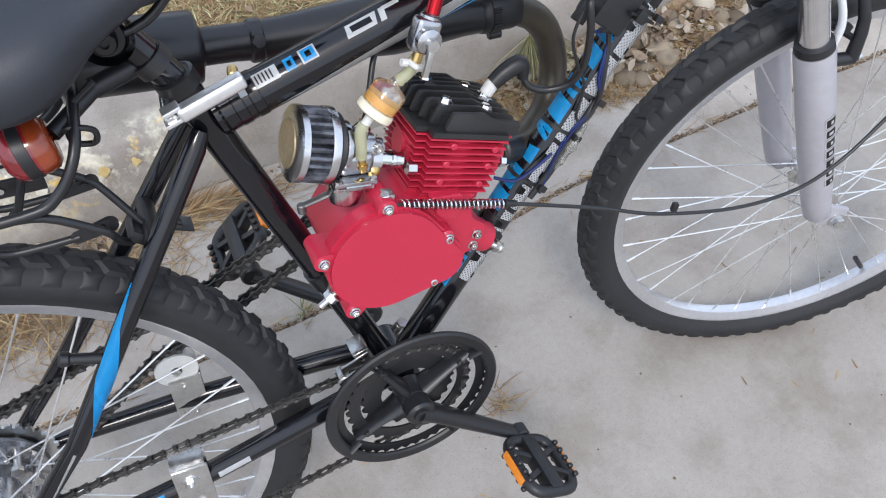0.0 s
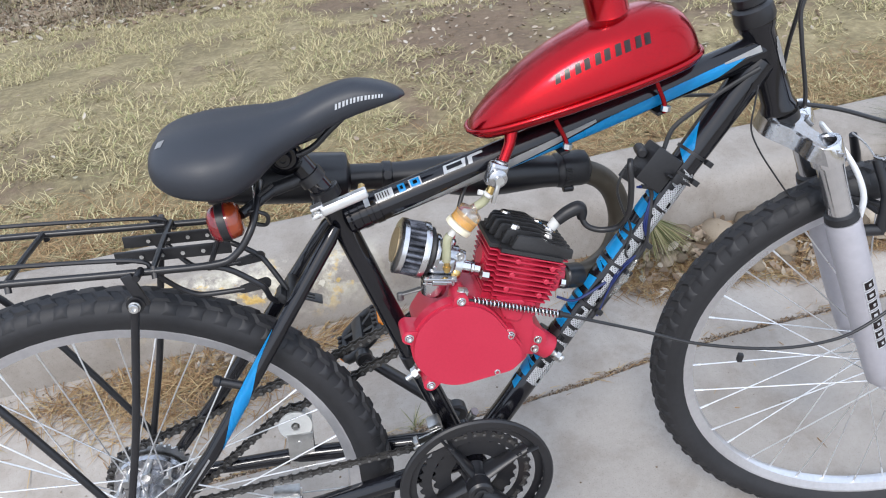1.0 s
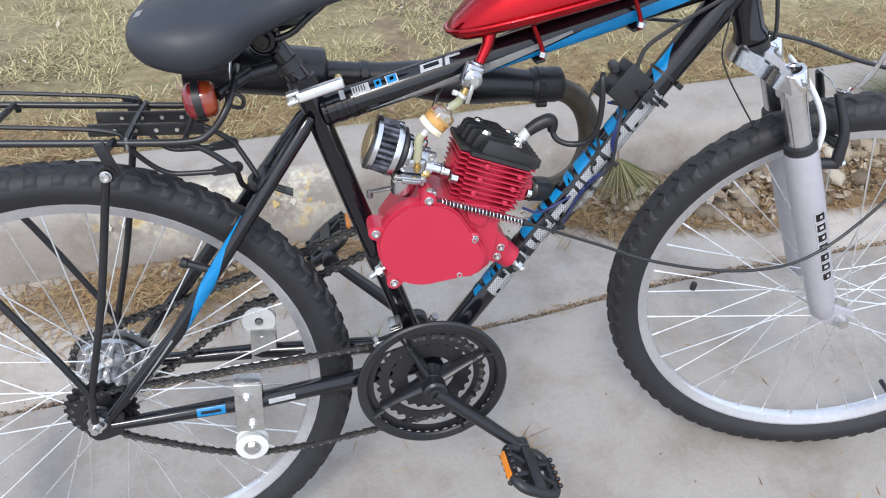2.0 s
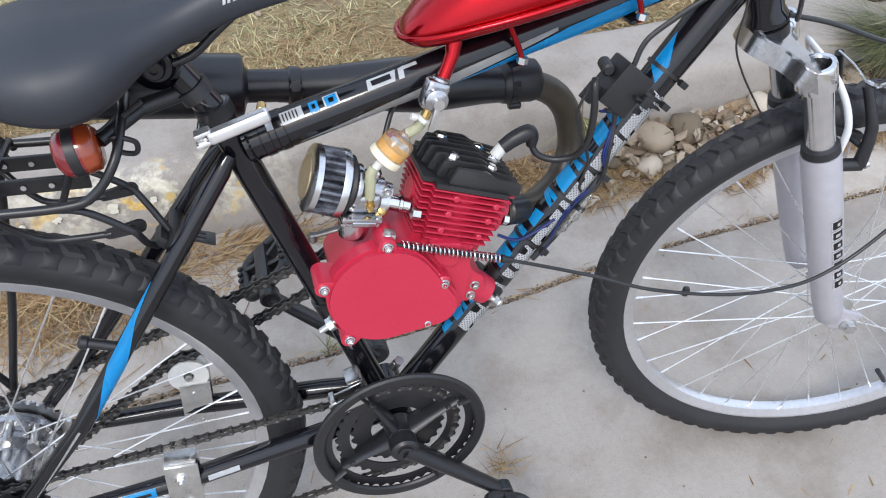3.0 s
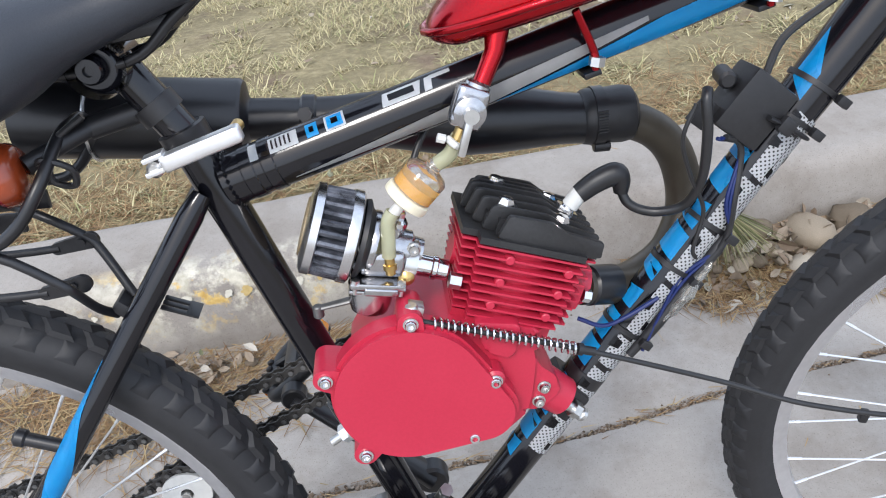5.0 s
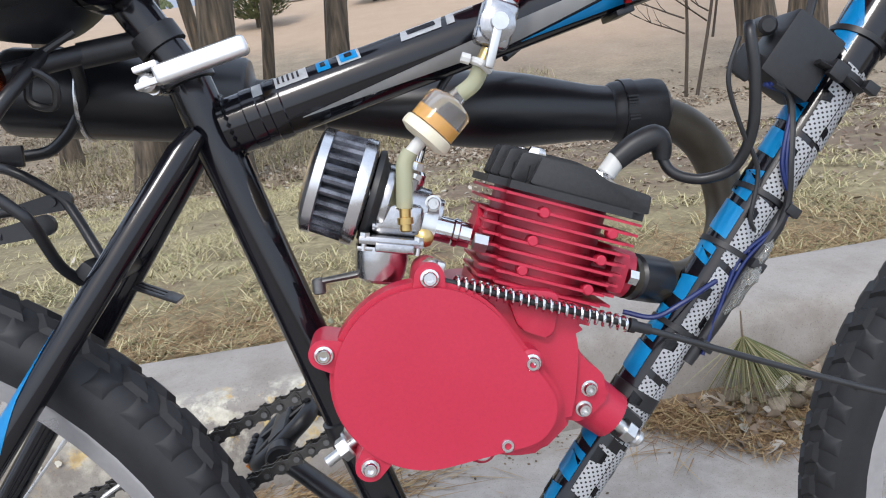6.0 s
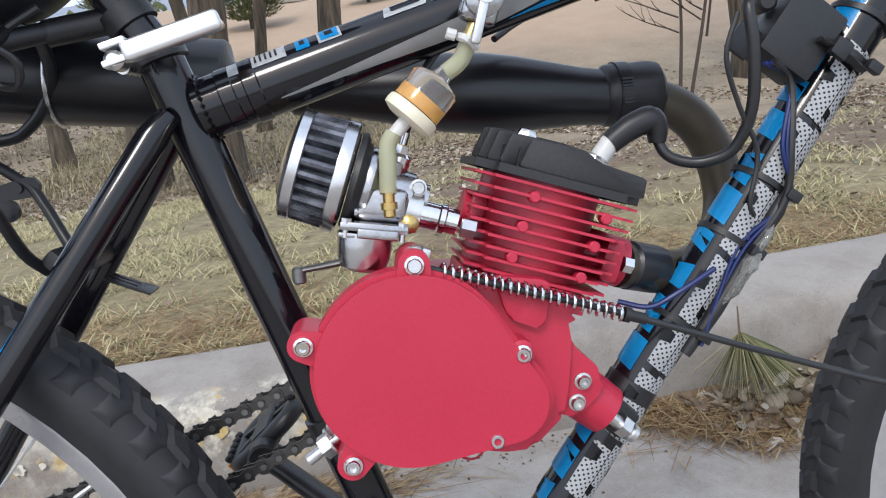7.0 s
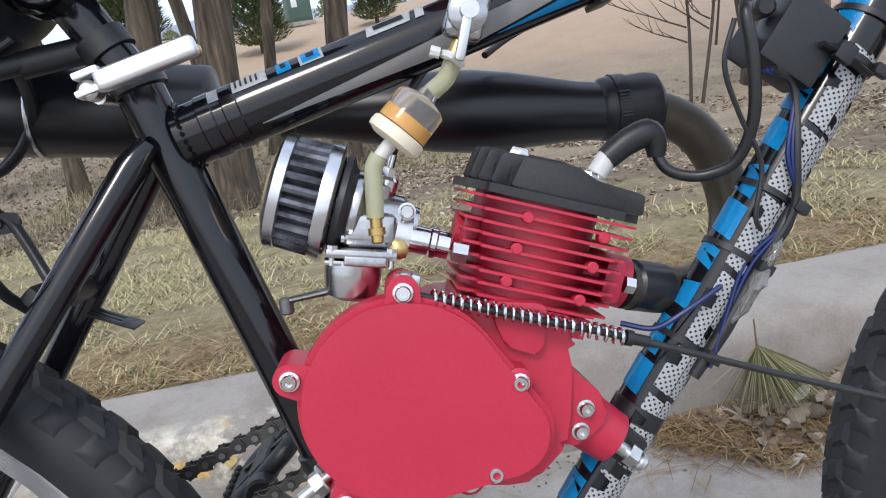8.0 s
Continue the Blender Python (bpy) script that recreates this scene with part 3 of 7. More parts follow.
for k, (ang, rr) in enumerate(((176, 0.205),)):
    part("spoke_clip", box(tuple(AXLE + Vector((rr * math.cos(radians(ang)), -0.008, rr * math.sin(radians(ang))))), (0.008, 0.008, 0.014), (0, 10, 0), 0.002), black_plastic, front_wheel)


# ---- decals on round tubes ----
def tube_patch(a, b, r0, r1, s0, s1, a0, a1, lift=0.0004, cut0=0.0, cut1=0.0, n=6, m=6, e0=None, e1=None):
    """A decal on a tube: from s0 to s1 along it (0 to 1), from a0 to a1 degrees round it (0: the right-hand side, 90: on top), with slanted ends."""
    a, b = Vector(a), Vector(b)
    d = (b - a).normalized()
    side = Vector((0, -1, 0))
    up = side.cross(d)
    if up.z < 0:
        up = -up
    bm = bmesh.new()
    g = []
    for i in range(n + 1):
        row = []
        for j in range(m + 1):
            v = j / m
            s = (s0 + cut0 * v) * (1 - i / n) + (s1 + cut1 * v) * (i / n)
            w0 = a0 + ((a0 if e0 is None else e0) - a0) * i / n
            w1 = a1 + ((a1 if e1 is None else e1) - a1) * i / n
            t = radians(w0 + (w1 - w0) * v)
            r = r0 + (r1 - r0) * s + lift
            row.append(bm.verts.new(a.lerp(b, s) + r * (math.cos(t) * side + math.sin(t) * up)))
        g.append(row)
    for p, q in zip(g, g[1:]):
        for k in range(m):
            bm.faces.new((p[k], p[k + 1], q[k + 1], q[k]))
    bmesh.ops.solidify(bm, geom=bm.faces[:], thickness=0.0002)
    return bm


def dotted_white():
    m, nt, b = material("white decal with dark dots")
    tc = nt.nodes.new("ShaderNodeTexCoord")
    mp = nt.nodes.new("ShaderNodeMapping")
    mp.inputs["Rotation"].default_value = (0, radians(48 - 45), 0)
    mp.inputs["Scale"].default_value = (2050, 1, 2050)
    nt.links.new(tc.outputs["Object"], mp.inputs[0])
    sep = nt.nodes.new("ShaderNodeSeparateXYZ")
    nt.links.new(mp.outputs[0], sep.inputs[0])
    cos = []
    for k in ("X", "Z"):
        c = nt.nodes.new("ShaderNodeMath")
        c.operation = "COSINE"
        nt.links.new(sep.outputs[k], c.inputs[0])
        cos.append(c)
    add = nt.nodes.new("ShaderNodeMath")
    add.operation = "ADD"
    nt.links.new(cos[0].outputs[0], add.inputs[0])
    nt.links.new(cos[1].outputs[0], add.inputs[1])
    r = ramp(nt, [(0.0, (0.66, 0.67, 0.68)), (0.38, (0.72, 0.73, 0.74)), (0.50, (0.02, 0.02, 0.022))])
    hf = nt.nodes.new("ShaderNodeMath")
    hf.operation = "MULTIPLY"
    hf.inputs[1].default_value = 0.5
    nt.links.new(add.outputs[0], hf.inputs[0])
    nt.links.new(hf.outputs[0], r.inputs[0])
    nt.links.new(r.outputs[0], b.inputs["Base Color"])
    b.inputs["Roughness"].default_value = 0.32
    b.inputs["Coat Weight"].default_value = 0.4
    return m


for s0, s1, a0, a1, mat, lift in LETTERS:
    part("lettering", tube_patch(LEG0, LEG1, 0.0242, 0.0194, s0, s1, a0, a1, lift), mat, fork)
dots = dotted_white()
RD = random.Random(5)
dt = [o for o in frame_part.children if o.name.startswith("down_tube")][0]
tt = [o for o in frame_part.children if o.name.startswith("top_tube")][0]
# down tube: dotted block letters low on the side, blue shards above them
def dt_patch(s0, s1, a0, a1, mat, name, c0=0.0, c1=0.0, lift=0.0004):
    r = dt_radius(0.5 * (s0 + s1))
    return part(name, tube_patch(DT0, DT1, r, r, s0, s1, a0, a1, lift + 0.0002, c0, c1), mat, dt)


s = 0.19
while s < 0.735:
    w = min(RD.uniform(0.050, 0.085), 0.752 - s)
    if not 0.455 < s + w / 2 < 0.52:
        # two rows of dotted letter fields with dark strokes cut out of them
        dt_patch(s, s + w, -68, -19, dots, "letter_block", 0.004, 0.004)
        dt_patch(s + 0.003, s + w - RD.uniform(0.0, 0.006), -17, RD.choice((20, 25, 30)), dots, "letter_block", 0.004, 0.004)
        c = RD.uniform(0.25, 0.5) * w
        dt_patch(s + c, s + c + RD.uniform(0.008, 0.012), -70, RD.choice((-48, -40)), black_paint, "letter_gap", 0.004, 0.005, 0.0008)
        c = RD.uniform(0.45, 0.75) * w
        dt_patch(s + c, s + c + RD.uniform(0.008, 0.014), RD.choice((2, 8)), 31, black_paint, "letter_gap", -0.003, 0.004, 0.0008)
        if w > 0.065:
            dt_patch(s + 0.15 * w, s + 0.32 * w, -30, -14, black_paint, "letter_gap", 0.003, 0.003, 0.0008)
    s += w + RD.uniform(0.003, 0.008)
s = 0.165
k = 0
while s < 0.74:
    w = RD.uniform(0.022, 0.042)
    low_a = RD.choice((38, 44, 52))
    top_a = RD.choice((112, 124, 138))
    lean = RD.uniform(0.004, 0.014)
    dt_patch(s, s + w, low_a, top_a, decal_blue, "blue_shard", lean, lean if k % 3 else -0.006)
    if k % 2 == 1:
        c = RD.uniform(0.3, 0.6) * w
        dt_patch(s + c, s + c + 0.006, 46, RD.choice((80, 96)), black_paint, "letter_gap", 0.012, 0.004, 0.0008)
    if k % 3 == 0:
        dt_patch(s + 0.2 * w, s + 0.75 * w, 84, 100, black_paint, "letter_gap", 0.004, 0.010, 0.0008)
    s += w + RD.uniform(0.008, 0.016)
    k += 1
dt_patch(0.765, 0.80, 34, 84, decal_blue, "blue_shard", 0.02, 0.05)


def tt_patch(s0, s1, a0, a1, mat, name, c0=0.0, c1=0.0, lift=0.0004, e0=None, e1=None):
    return part(name, tube_patch(TT0, TT1, 0.0187, 0.0180, s0, s1, a0, a1, lift, c0, c1, 10, 6, e0, e1), mat, tt)


tt_patch(0.117, 0.37, -36, -34, decal_grey, "grey_flash", e0=-48, e1=-6)
tt_patch(0.37, 0.60, -48, -6, decal_grey, "grey_flash", e0=2, e1=12)
tt_patch(0.39, 0.62, -50, -49, decal_blue, "blue_flash", e0=-54, e1=0)
tt_patch(0.62, 0.88, -54, 0, decal_blue, "blue_flash", e0=-22, e1=20)
tt_patch(0.88, 0.95, -22, 20, decal_blue, "blue_flash", e0=12, e1=22)
tt_patch(0.90, 0.985, 16, 22, decal_grey, "grey_flash", lift=0.0008, e0=8, e1=32)
tt_patch(0.072, 0.084, 34, 76, decal_white, "white_label")
tt_patch(0.092, 0.14, 34, 72, decal_white, "white_label")
for i in range(6):
    tt_patch(0.098 + 0.006 * i, 0.1005 + 0.006 * i, 42, 66, decal_dark, "label_bar", lift=0.0008)
tt_patch(0.152, 0.168, 36, 70, decal_blue, "blue_label")
tt_patch(0.157, 0.163, 46, 60, black_paint, "blue_label", lift=0.0008)
tt_patch(0.178, 0.205, 34, 72, decal_white, "white_label")
tt_patch(0.181, 0.202, 38, 68, decal_blue, "blue_label", lift=0.0008)
tt_patch(0.187, 0.196, 46, 60, black_paint, "blue_label", lift=0.0011)
tt_patch(0.255, 0.305, 36, 70, decal_white, "white_mark", 0.004, 0.006)
tt_patch(0.265, 0.30, 46, 62, black_paint, "white_mark", lift=0.0008)
tt_patch(0.312, 0.322, 36, 70, decal_white, "white_mark", 0.004, 0.004)
tt_patch(0.322, 0.350, 60, 72, decal_white, "white_mark")
for x in (0.055, 0.083):
    part("weld_band", lathe([(0.0184, 0), (0.0194, 0.001), (0.0194, 0.009), (0.0184, 0.01)], TT0.lerp(TT1, x), TT1 - TT0, 24), black_paint, tt)
weld = merged(*[lathe([(0, 0.0015), (0.0022, 0), (0, -0.0015)], TT0 + Vector((0.0185, 0, 0.0045)) + 0.0195 * (math.cos(a) * Vector((0, -1, 0)) + math.sin(a) * Vector((-0.24, 0, 0.97))), (1, 0, 0.2), 6) for a in [math.tau * i / 26 for i in range(26)]])
part("weld_bead", weld, black_paint, tt)
SS0, SS1 = Vector((0.312, -0.021, 0.688)), Vector((0.121, -0.061, 0.45))
SS2 = Vector((0.012, -0.066, 0.335))
stay = [o for o in frame_part.children if o.name.startswith("seat_stay")][0]
part("blue_flash", tube_patch(SS0, SS1, 0.0092, 0.0092, 0.42, 0.56, 70, 78, 0.0004, 0.0, 0.0, 8, 6, 34, 80), decal_blue, stay)
part("blue_flash", tube_patch(SS0, SS1, 0.0092, 0.0092, 0.56, 0.74, 34, 80, 0.0004, 0.0, 0.0, 8, 6, -62, 62), decal_blue, stay)
part("blue_flash", tube_patch(SS0, SS1, 0.0092, 0.0092, 0.74, 0.96, -62, 62, 0.0004, 0.0, 0.0, 8, 6, -66, -56), decal_blue, stay)
part("grey_flash", tube_patch(SS1, SS2, 0.0092, 0.0075, 0.02, 0.7, 0, 16, 0.0003, 0.0, 0.0, 8, 6, -40, -30), decal_grey, stay)
cs = [o for o in frame_part.children if o.name.startswith("chain_stay")][0]
CS0, CS1 = Vector((0.2, -0.055, 0.322)), Vector((0.016, -0.066, 0.325))
part("blue_label", tube_patch(CS0, CS1, 0.0115, 0.008, 0.22, 0.42, -20, 50), decal_blue, cs)
part("label_bar", tube_patch(CS0, CS1, 0.0115, 0.008, 0.25, 0.39, 5, 26, 0.0008), decal_dark, cs)
part("white_label", tube_patch((0.36, -0.034, 0.321), CS0, 0.0125, 0.0115, 0.68, 0.9, -5, 30), decal_white, cs)
# brake bosses and bridges of the rear triangle
part("brake_boss", merged(rod((0.1450, -0.044, 0.5425), (0.1860, -0.048, 0.5250), 0.0052, 14, 0.001), rod((0.1440, -0.044, 0.5430), (0.1530, -0.0448, 0.5392), 0.0068, 14, 0.002)), black_metal, frame_part)
part("stay_bridge", merged(rod((0.254, -0.032, 0.620), (0.254, 0.032, 0.620), 0.0075, 14), box((0.245, -0.010, 0.6195), (0.020, 0.028, 0.011), (0, 48, 0), 0.003)), black_plastic, frame_part)
part("fender_tab", merged(*[box((0.270, 0.004 + 0.0075 * q, 0.600), (0.024, 0.005, 0.002), (0, 28, 0), 0.0006) for q in range(3)], box((0.281, 0.0115, 0.5945), (0.010, 0.021, 0.002), (0, 28, 0), 0.0006)), black_metal, frame_part, "small bent steel tab")


# ---- saddle, post and clamp ----
# stations along the saddle: place, half width, crown height, skirt's lower edge
STATIONS = ((0.143, 0.030, 0.812, 0.802), (0.151, 0.062, 0.829, 0.790), (0.170, 0.083, 0.838, 0.776), (0.200, 0.094, 0.842, 0.767), (0.225, 0.093, 0.842, 0.766), (0.250, 0.083, 0.842, 0.776), (0.275, 0.061, 0.843, 0.793), (0.305, 0.042, 0.848, 0.805), (0.335, 0.032, 0.857, 0.815), (0.365, 0.028, 0.862, 0.824), (0.392, 0.025, 0.857, 0.831), (0.410, 0.019, 0.849, 0.836), (0.419, 0.008, 0.842, 0.839))


def saddle_form(u):
    """Place, half width, crown height and lower edge, glided from station to station."""
    q = u * (len(STATIONS) - 1)
    i = min(int(q), len(STATIONS) - 2)
    t = q - i
    p = [STATIONS[min(max(k, 0), len(STATIONS) - 1)] for k in (i - 1, i, i + 1, i + 2)]
    return [0.5 * (2 * b + (c - a) * t + (2 * a - 5 * b + 4 * c - d) * t * t + (3 * b - a - 3 * c + d) * t ** 3) for a, b, c, d in zip(*p)]


def saddle_point(u, a, grow=0.0):
    x, w, top, low_edge = saddle_form(u)
    cy, sz = math.cos(a), math.sin(a)
    yy = (w + grow) * math.copysign(abs(cy) ** 0.8, cy)
    mid = low_edge + 0.42 * (top - low_edge)
    if sz >= 0:
        zz = mid + (top - mid + grow) * sz ** 0.85 - 0.002 * math.exp(-(yy / 0.012) ** 2) * (u < 0.6)
    else:
        zz = mid - (mid - low_edge) * (abs(sz) ** 0.6) * abs(cy) ** 0.35
    # the nose is turned a little to the right
    return Vector((x, yy * (1 - 0.08 * max(0, -sz)) - 0.020 * max(0, (x - 0.22) / 0.2) ** 1.2, zz))


def saddle_mesh():
    bm = bmesh.new()
    n, seg = 48, 44
    rings = [[bm.verts.new(saddle_point(i / n, math.tau * k / seg)) for k in range(seg)] for i in range(n + 1)]
    for a, b in zip(rings, rings[1:]):
        for k in range(seg):
            bm.faces.new((a[k], a[(k + 1) % seg], b[(k + 1) % seg], b[k]))
    bm.faces.new(rings[0])
    bm.faces.new(rings[-1])
    return bm


def skin_patch(point, u0, u1, a0, a1, slant=0.0, lift=0.0005, n=4):
    """A thin mark lying on a curved skin."""
    bm = bmesh.new()
    g = [[bm.verts.new(point(u0 + (u1 - u0) * p / n + slant * q / n, a0 + (a1 - a0) * q / n, lift)) for q in range(n + 1)] for p in range(n + 1)]
    for a, b in zip(g, g[1:]):
        for k in range(n):
            bm.faces.new((a[k], a[k + 1], b[k + 1], b[k]))
    bmesh.ops.solidify(bm, geom=bm.faces[:], thickness=0.0002)
    return bm


saddle = part("saddle", saddle_mesh(), saddle_vinyl, bicycle, "smooth black vinyl saddle", 75)
part("saddle_base", box((0.26, 0, 0.808), (0.15, 0.05, 0.012), (0, -4, 0), 0.005), black_plastic, saddle)
for s in (-1, 1):
    part("rail", tube([(0.19, s * 0.035, 0.800), (0.225, s * 0.024, 0.792), (0.30, s * 0.022, 0.793), (0.335, s * 0.016 - 0.008, 0.815), (0.360, s * 0.008 - 0.014, 0.832)], 0.0036, 10, 5), black_metal, saddle)
# saddle lettering as plain white bars, small mark at the back
for i in range(7):
    for k in (0.0, 0.0105):
        part("lettering", skin_patch(saddle_point, 0.690 + 0.0225 * i + k, 0.6965 + 0.0225 * i + k, math.pi - 0.13, math.pi - 0.34, 0.003), decal_white, saddle)
part("rear_mark", skin_patch(saddle_point, 0.12, 0.15, math.pi - 1.0, math.pi - 1.2, 0.01), decal_grey, saddle)
post = part("seat_post", rod((0.3145, 0, 0.738), (0.2855, 0, 0.790), 0.0128, 20), black_paint, bicycle, "black steel seat post with clamp")
part("post_clamp", merged(rod((0.281, -0.026, 0.792), (0.281, 0.026, 0.792), 0.0155, 24, 0.003), lathe([(0.019, -0.007), (0.019, 0.007)], (0.281, -0.02, 0.792), (0, 1, 0), 28)), black_paint, post)
part("clamp_nut", lathe([(0, -0.005), (0.0032, -0.005), (0.0034, -0.0075), (0.0075, -0.0075), (0.009, -0.005), (0.0095, 0.0)], (0.2795, -0.027, 0.7925), (0, 1, 0), 26), black_paint, post)
ridge = merged(*[box((0.290 + 0.0095 * math.cos(a), -0.0215, 0.794 + 0.0095 * math.sin(a)), (0.003, 0.003, 0.0011), (0, -math.degrees(a), 0)) for a in [math.tau * i / 34 for i in range(34)]])
part("serration", ridge, black_metal, post)
clamp = part("seat_clamp", lathe([(0.0143, 0), (0.0172, 0.001), (0.0172, 0.013), (0.0143, 0.014)], (0.3178, 0, 0.7285), (-0.28, 0, 0.96), 28), black_metal, bicycle, "black seat clamp with a silver quick-release lever")
lever = box((0.3350, -0.0410, 0.7373), (0.055, 0.012, 0.0115), (0, -13.5, 3), 0.0035, 3)
part("lever", lever, lever_alloy, clamp, "polished flat alloy lever")
part("cam", merged(rod((0.3030, -0.0450, 0.7280), (0.3030, -0.0300, 0.7280), 0.0055, 16, 0.002), rod((0.3010, -0.0220, 0.7265), (0.3050, 0.0240, 0.7280), 0.004, 10)), zinc, clamp)
for z in (0.0047, -0.0047):
    part("lever_fork", box((0.304, -0.041, 0.7318 + z), (0.014, 0.012, 0.0036), (0, -13.5, 3), 0.001), lever_alloy, clamp)
part("adjuster", rod((0.3550, -0.0320, 0.7425), (0.3570, -0.0200, 0.7435), 0.0042, 12, 0.001), brass, clamp)


# ---- fuel tank ----
TA, TB = Vector((0.487, 0, 0.781)), Vector((0.757, 0, 0.8385))
T_ALONG = (TB - TA).normalized()
T_UP = Vector((-T_ALONG.z, 0, T_ALONG.x))
T_LEN = (TB - TA).length
T_H = ((0, 0.0), (0.04, 0.012), (0.175, 0.034), (0.375, 0.056), (0.6, 0.068), (0.8, 0.067), (0.9, 0.058), (0.965, 0.040), (1.0, 0.0))
T_W = ((0, 0.004), (0.02, 0.018), (0.08, 0.032), (0.2, 0.044), (0.4, 0.055), (0.65, 0.060), (0.85, 0.056), (0.94, 0.045), (0.98, 0.03), (1.0, 0.008))


def from_table(table, u):
    xs = [Vector((p, q, 0)) for p, q in table]
    line = curve_points(xs, 8)
    for a, b in zip(line, line[1:]):
        if a.x <= u <= b.x + 1e-9:
            return a.y + (b.y - a.y) * (u - a.x) / max(1e-9, b.x - a.x)
    return table[-1][1]


def tank_point(u, a, grow=0.0):
    h, w = max(0.0005, from_table(T_H, u)) + grow, max(0.0005, from_table(T_W, u)) + grow
    cy, sz = math.cos(a), math.sin(a)
    z = h * abs(sz) ** 0.9 if sz > 0 else -0.014 * min(1, w / 0.03) * abs(sz) ** 0.6
    return TA + T_ALONG * (T_LEN * u) + T_UP * z + Vector((0, w * math.copysign(abs(cy) ** 0.78, cy), 0))


def tank_mesh():
    bm = bmesh.new()
    n, seg = 44, 48
    rings = [[bm.verts.new(tank_point(0.5 - 0.5 * math.cos(math.pi * i / n), math.tau * k / seg)) for k in range(seg)] for i in range(n + 1)]
    for a, b in zip(rings, rings[1:]):
        for k in range(seg):
            bm.faces.new((a[k], a[(k + 1) % seg], b[(k + 1) % seg], b[k]))
    bm.faces.new(rings[0])
    bm.faces.new(rings[-1])
    return bm


tank = part("fuel_tank", tank_mesh(), tank_red, bicycle, "glossy metallic red teardrop fuel tank", 75)
us = [0.5 - 0.5 * math.cos(math.pi * i / 40) for i in range(41)]
loop = [tank_point(u, math.pi, 0.0035) + T_UP * 0.001 for u in us] + [tank_point(u, 0.0, 0.0035) + T_UP * 0.001 for u in us[::-1]]
part("seam_flange", tube(loop + loop[:1], 0.0028, 10), tank_red, tank)
NECK = TA + T_ALONG * (T_LEN * 0.68) + T_UP * 0.062
part("filler_neck", lathe([(0.029, -0.003), (0.0255, 0.002), (0.0235, 0.006), (0.0235, 0.03), (0, 0.03)], NECK, T_UP, 32), tank_red, tank)
part("cap", lathe([(0.0, 0.0), (0.0265, 0), (0.0275, 0.002), (0.0275, 0.011), (0.022, 0.016), (0, 0.018)], NECK + T_UP * 0.0305, T_UP, 36), chrome, tank)
# name on the tank as plain dark bars
for i in range(5):
    for k in (0.0, 0.038):
        u = 0.36 + 0.083 * i + k
        part("lettering", skin_patch(tank_point, u, u + 0.024, math.pi - 0.50, math.pi - 0.70, 0.010), decal_dark, tank)
for x in (0.582, 0.70):
    stud = part("tank_stud", tube([(x, -0.030, 0.786 + (x - 0.582) * 0.21), (x + 0.012, -0.026, 0.758 + (x - 0.582) * 0.21), (x + 0.014, -0.022, 0.745 + (x - 0.582) * 0.21)], 0.0028, 10, 4), tank_red, tank)
    part("stud_nut", hex_nut((x + 0.013, -0.027, 0.748 + (x - 0.582) * 0.21), (0.2, 0, 1), 0.0055, 0.006), zinc, stud)
    part("strap", box((x + 0.013, -0.004, 0.7405 + (x - 0.582) * 0.235), (0.012, 0.032, 0.004), (0, -13, 0), 0.001), black_metal, stud)
spigot = part("spigot", tube([(0.533, -0.024, 0.786), (0.528, -0.031, 0.768), (0.516, -0.038, 0.749)], [0.009, 0.0065, 0.006], 14), tank_red, tank)
petcock = part("petcock", merged(box((0.5070, -0.0410, 0.7380), (0.022, 0.016, 0.028), (0, 24, 0), 0.005, 3), rod((0.5160, -0.0380, 0.7520), (0.5090, -0.0400, 0.7400), 0.0085, 16, 0.002), lathe([(0, 0), (0.0105, 0), (0.0105, 0.006), (0.007, 0.008), (0, 0.008)], (0.5060, -0.0490, 0.7370), (0, -1, 0), 22)), cast_alloy, bicycle, "silver cast fuel tap")
part("tap_lever", merged(box((0.5010, -0.0600, 0.7240), (0.0055, 0.005, 0.026), (0, 20, 0), 0.002), rod((0.5060, -0.0550, 0.7370), (0.5060, -0.0630, 0.7370), 0.005, 14)), zinc, petcock)
part("barb", rod((0.5010, -0.0410, 0.7240), (0.4950, -0.0420, 0.7140), 0.0045, 12), brass, petcock)
part("hose_clip", merged(tube([(0.4910, -0.0420, 0.7190), (0.4950, -0.0490, 0.7160), (0.5000, -0.0420, 0.7120)], 0.0025, 8, 4), rod((0.4890, -0.0440, 0.7195), (0.4840, -0.0440, 0.7215), 0.0032, 8)), nylon, petcock)


def clear_plastic(name, colour, rough, see):
    m, nt, b = material(name)
    b.inputs["Base Color"].default_value = (*colour, 1)
    b.inputs["Roughness"].default_value = rough
    b.inputs["Transmission Weight"].default_value = see
    b.inputs["IOR"].default_value = 1.42
    n = noise_node(nt, 180, 4)
    bump(nt, b, n.outputs[0], 0.15, 0.0006)
    return m


hose_mat = clear_plastic("yellowed clear hose", (0.62, 0.62, 0.42), 0.25, 0.5)
cup_mat = clear_plastic("clear filter cup", (0.97, 0.97, 0.97), 0.10, 0.93)
paper = surface("amber filter paper", (0.84, 0.36, 0.008), (0.94, 0.48, 0.02), 0.6, 0, 300, 40, 0.3)
F0, F1 = Vector((0.4520, -0.0350, 0.6735)), Vector((0.4790, -0.0350, 0.6985))
fd = (F1 - F0).normalized()
fuel_filter = part("fuel_filter", lathe([(0, 0), (0.012, 0), (0.0166, 0.002), (0.0170, 0.0045), (0.0166, 0.008), (0.0154, 0.009), (0, 0.0105)], F0 + fd * 0.004, fd, 32), cream_nylon, bicycle, "small clear inline fuel filter with amber element")
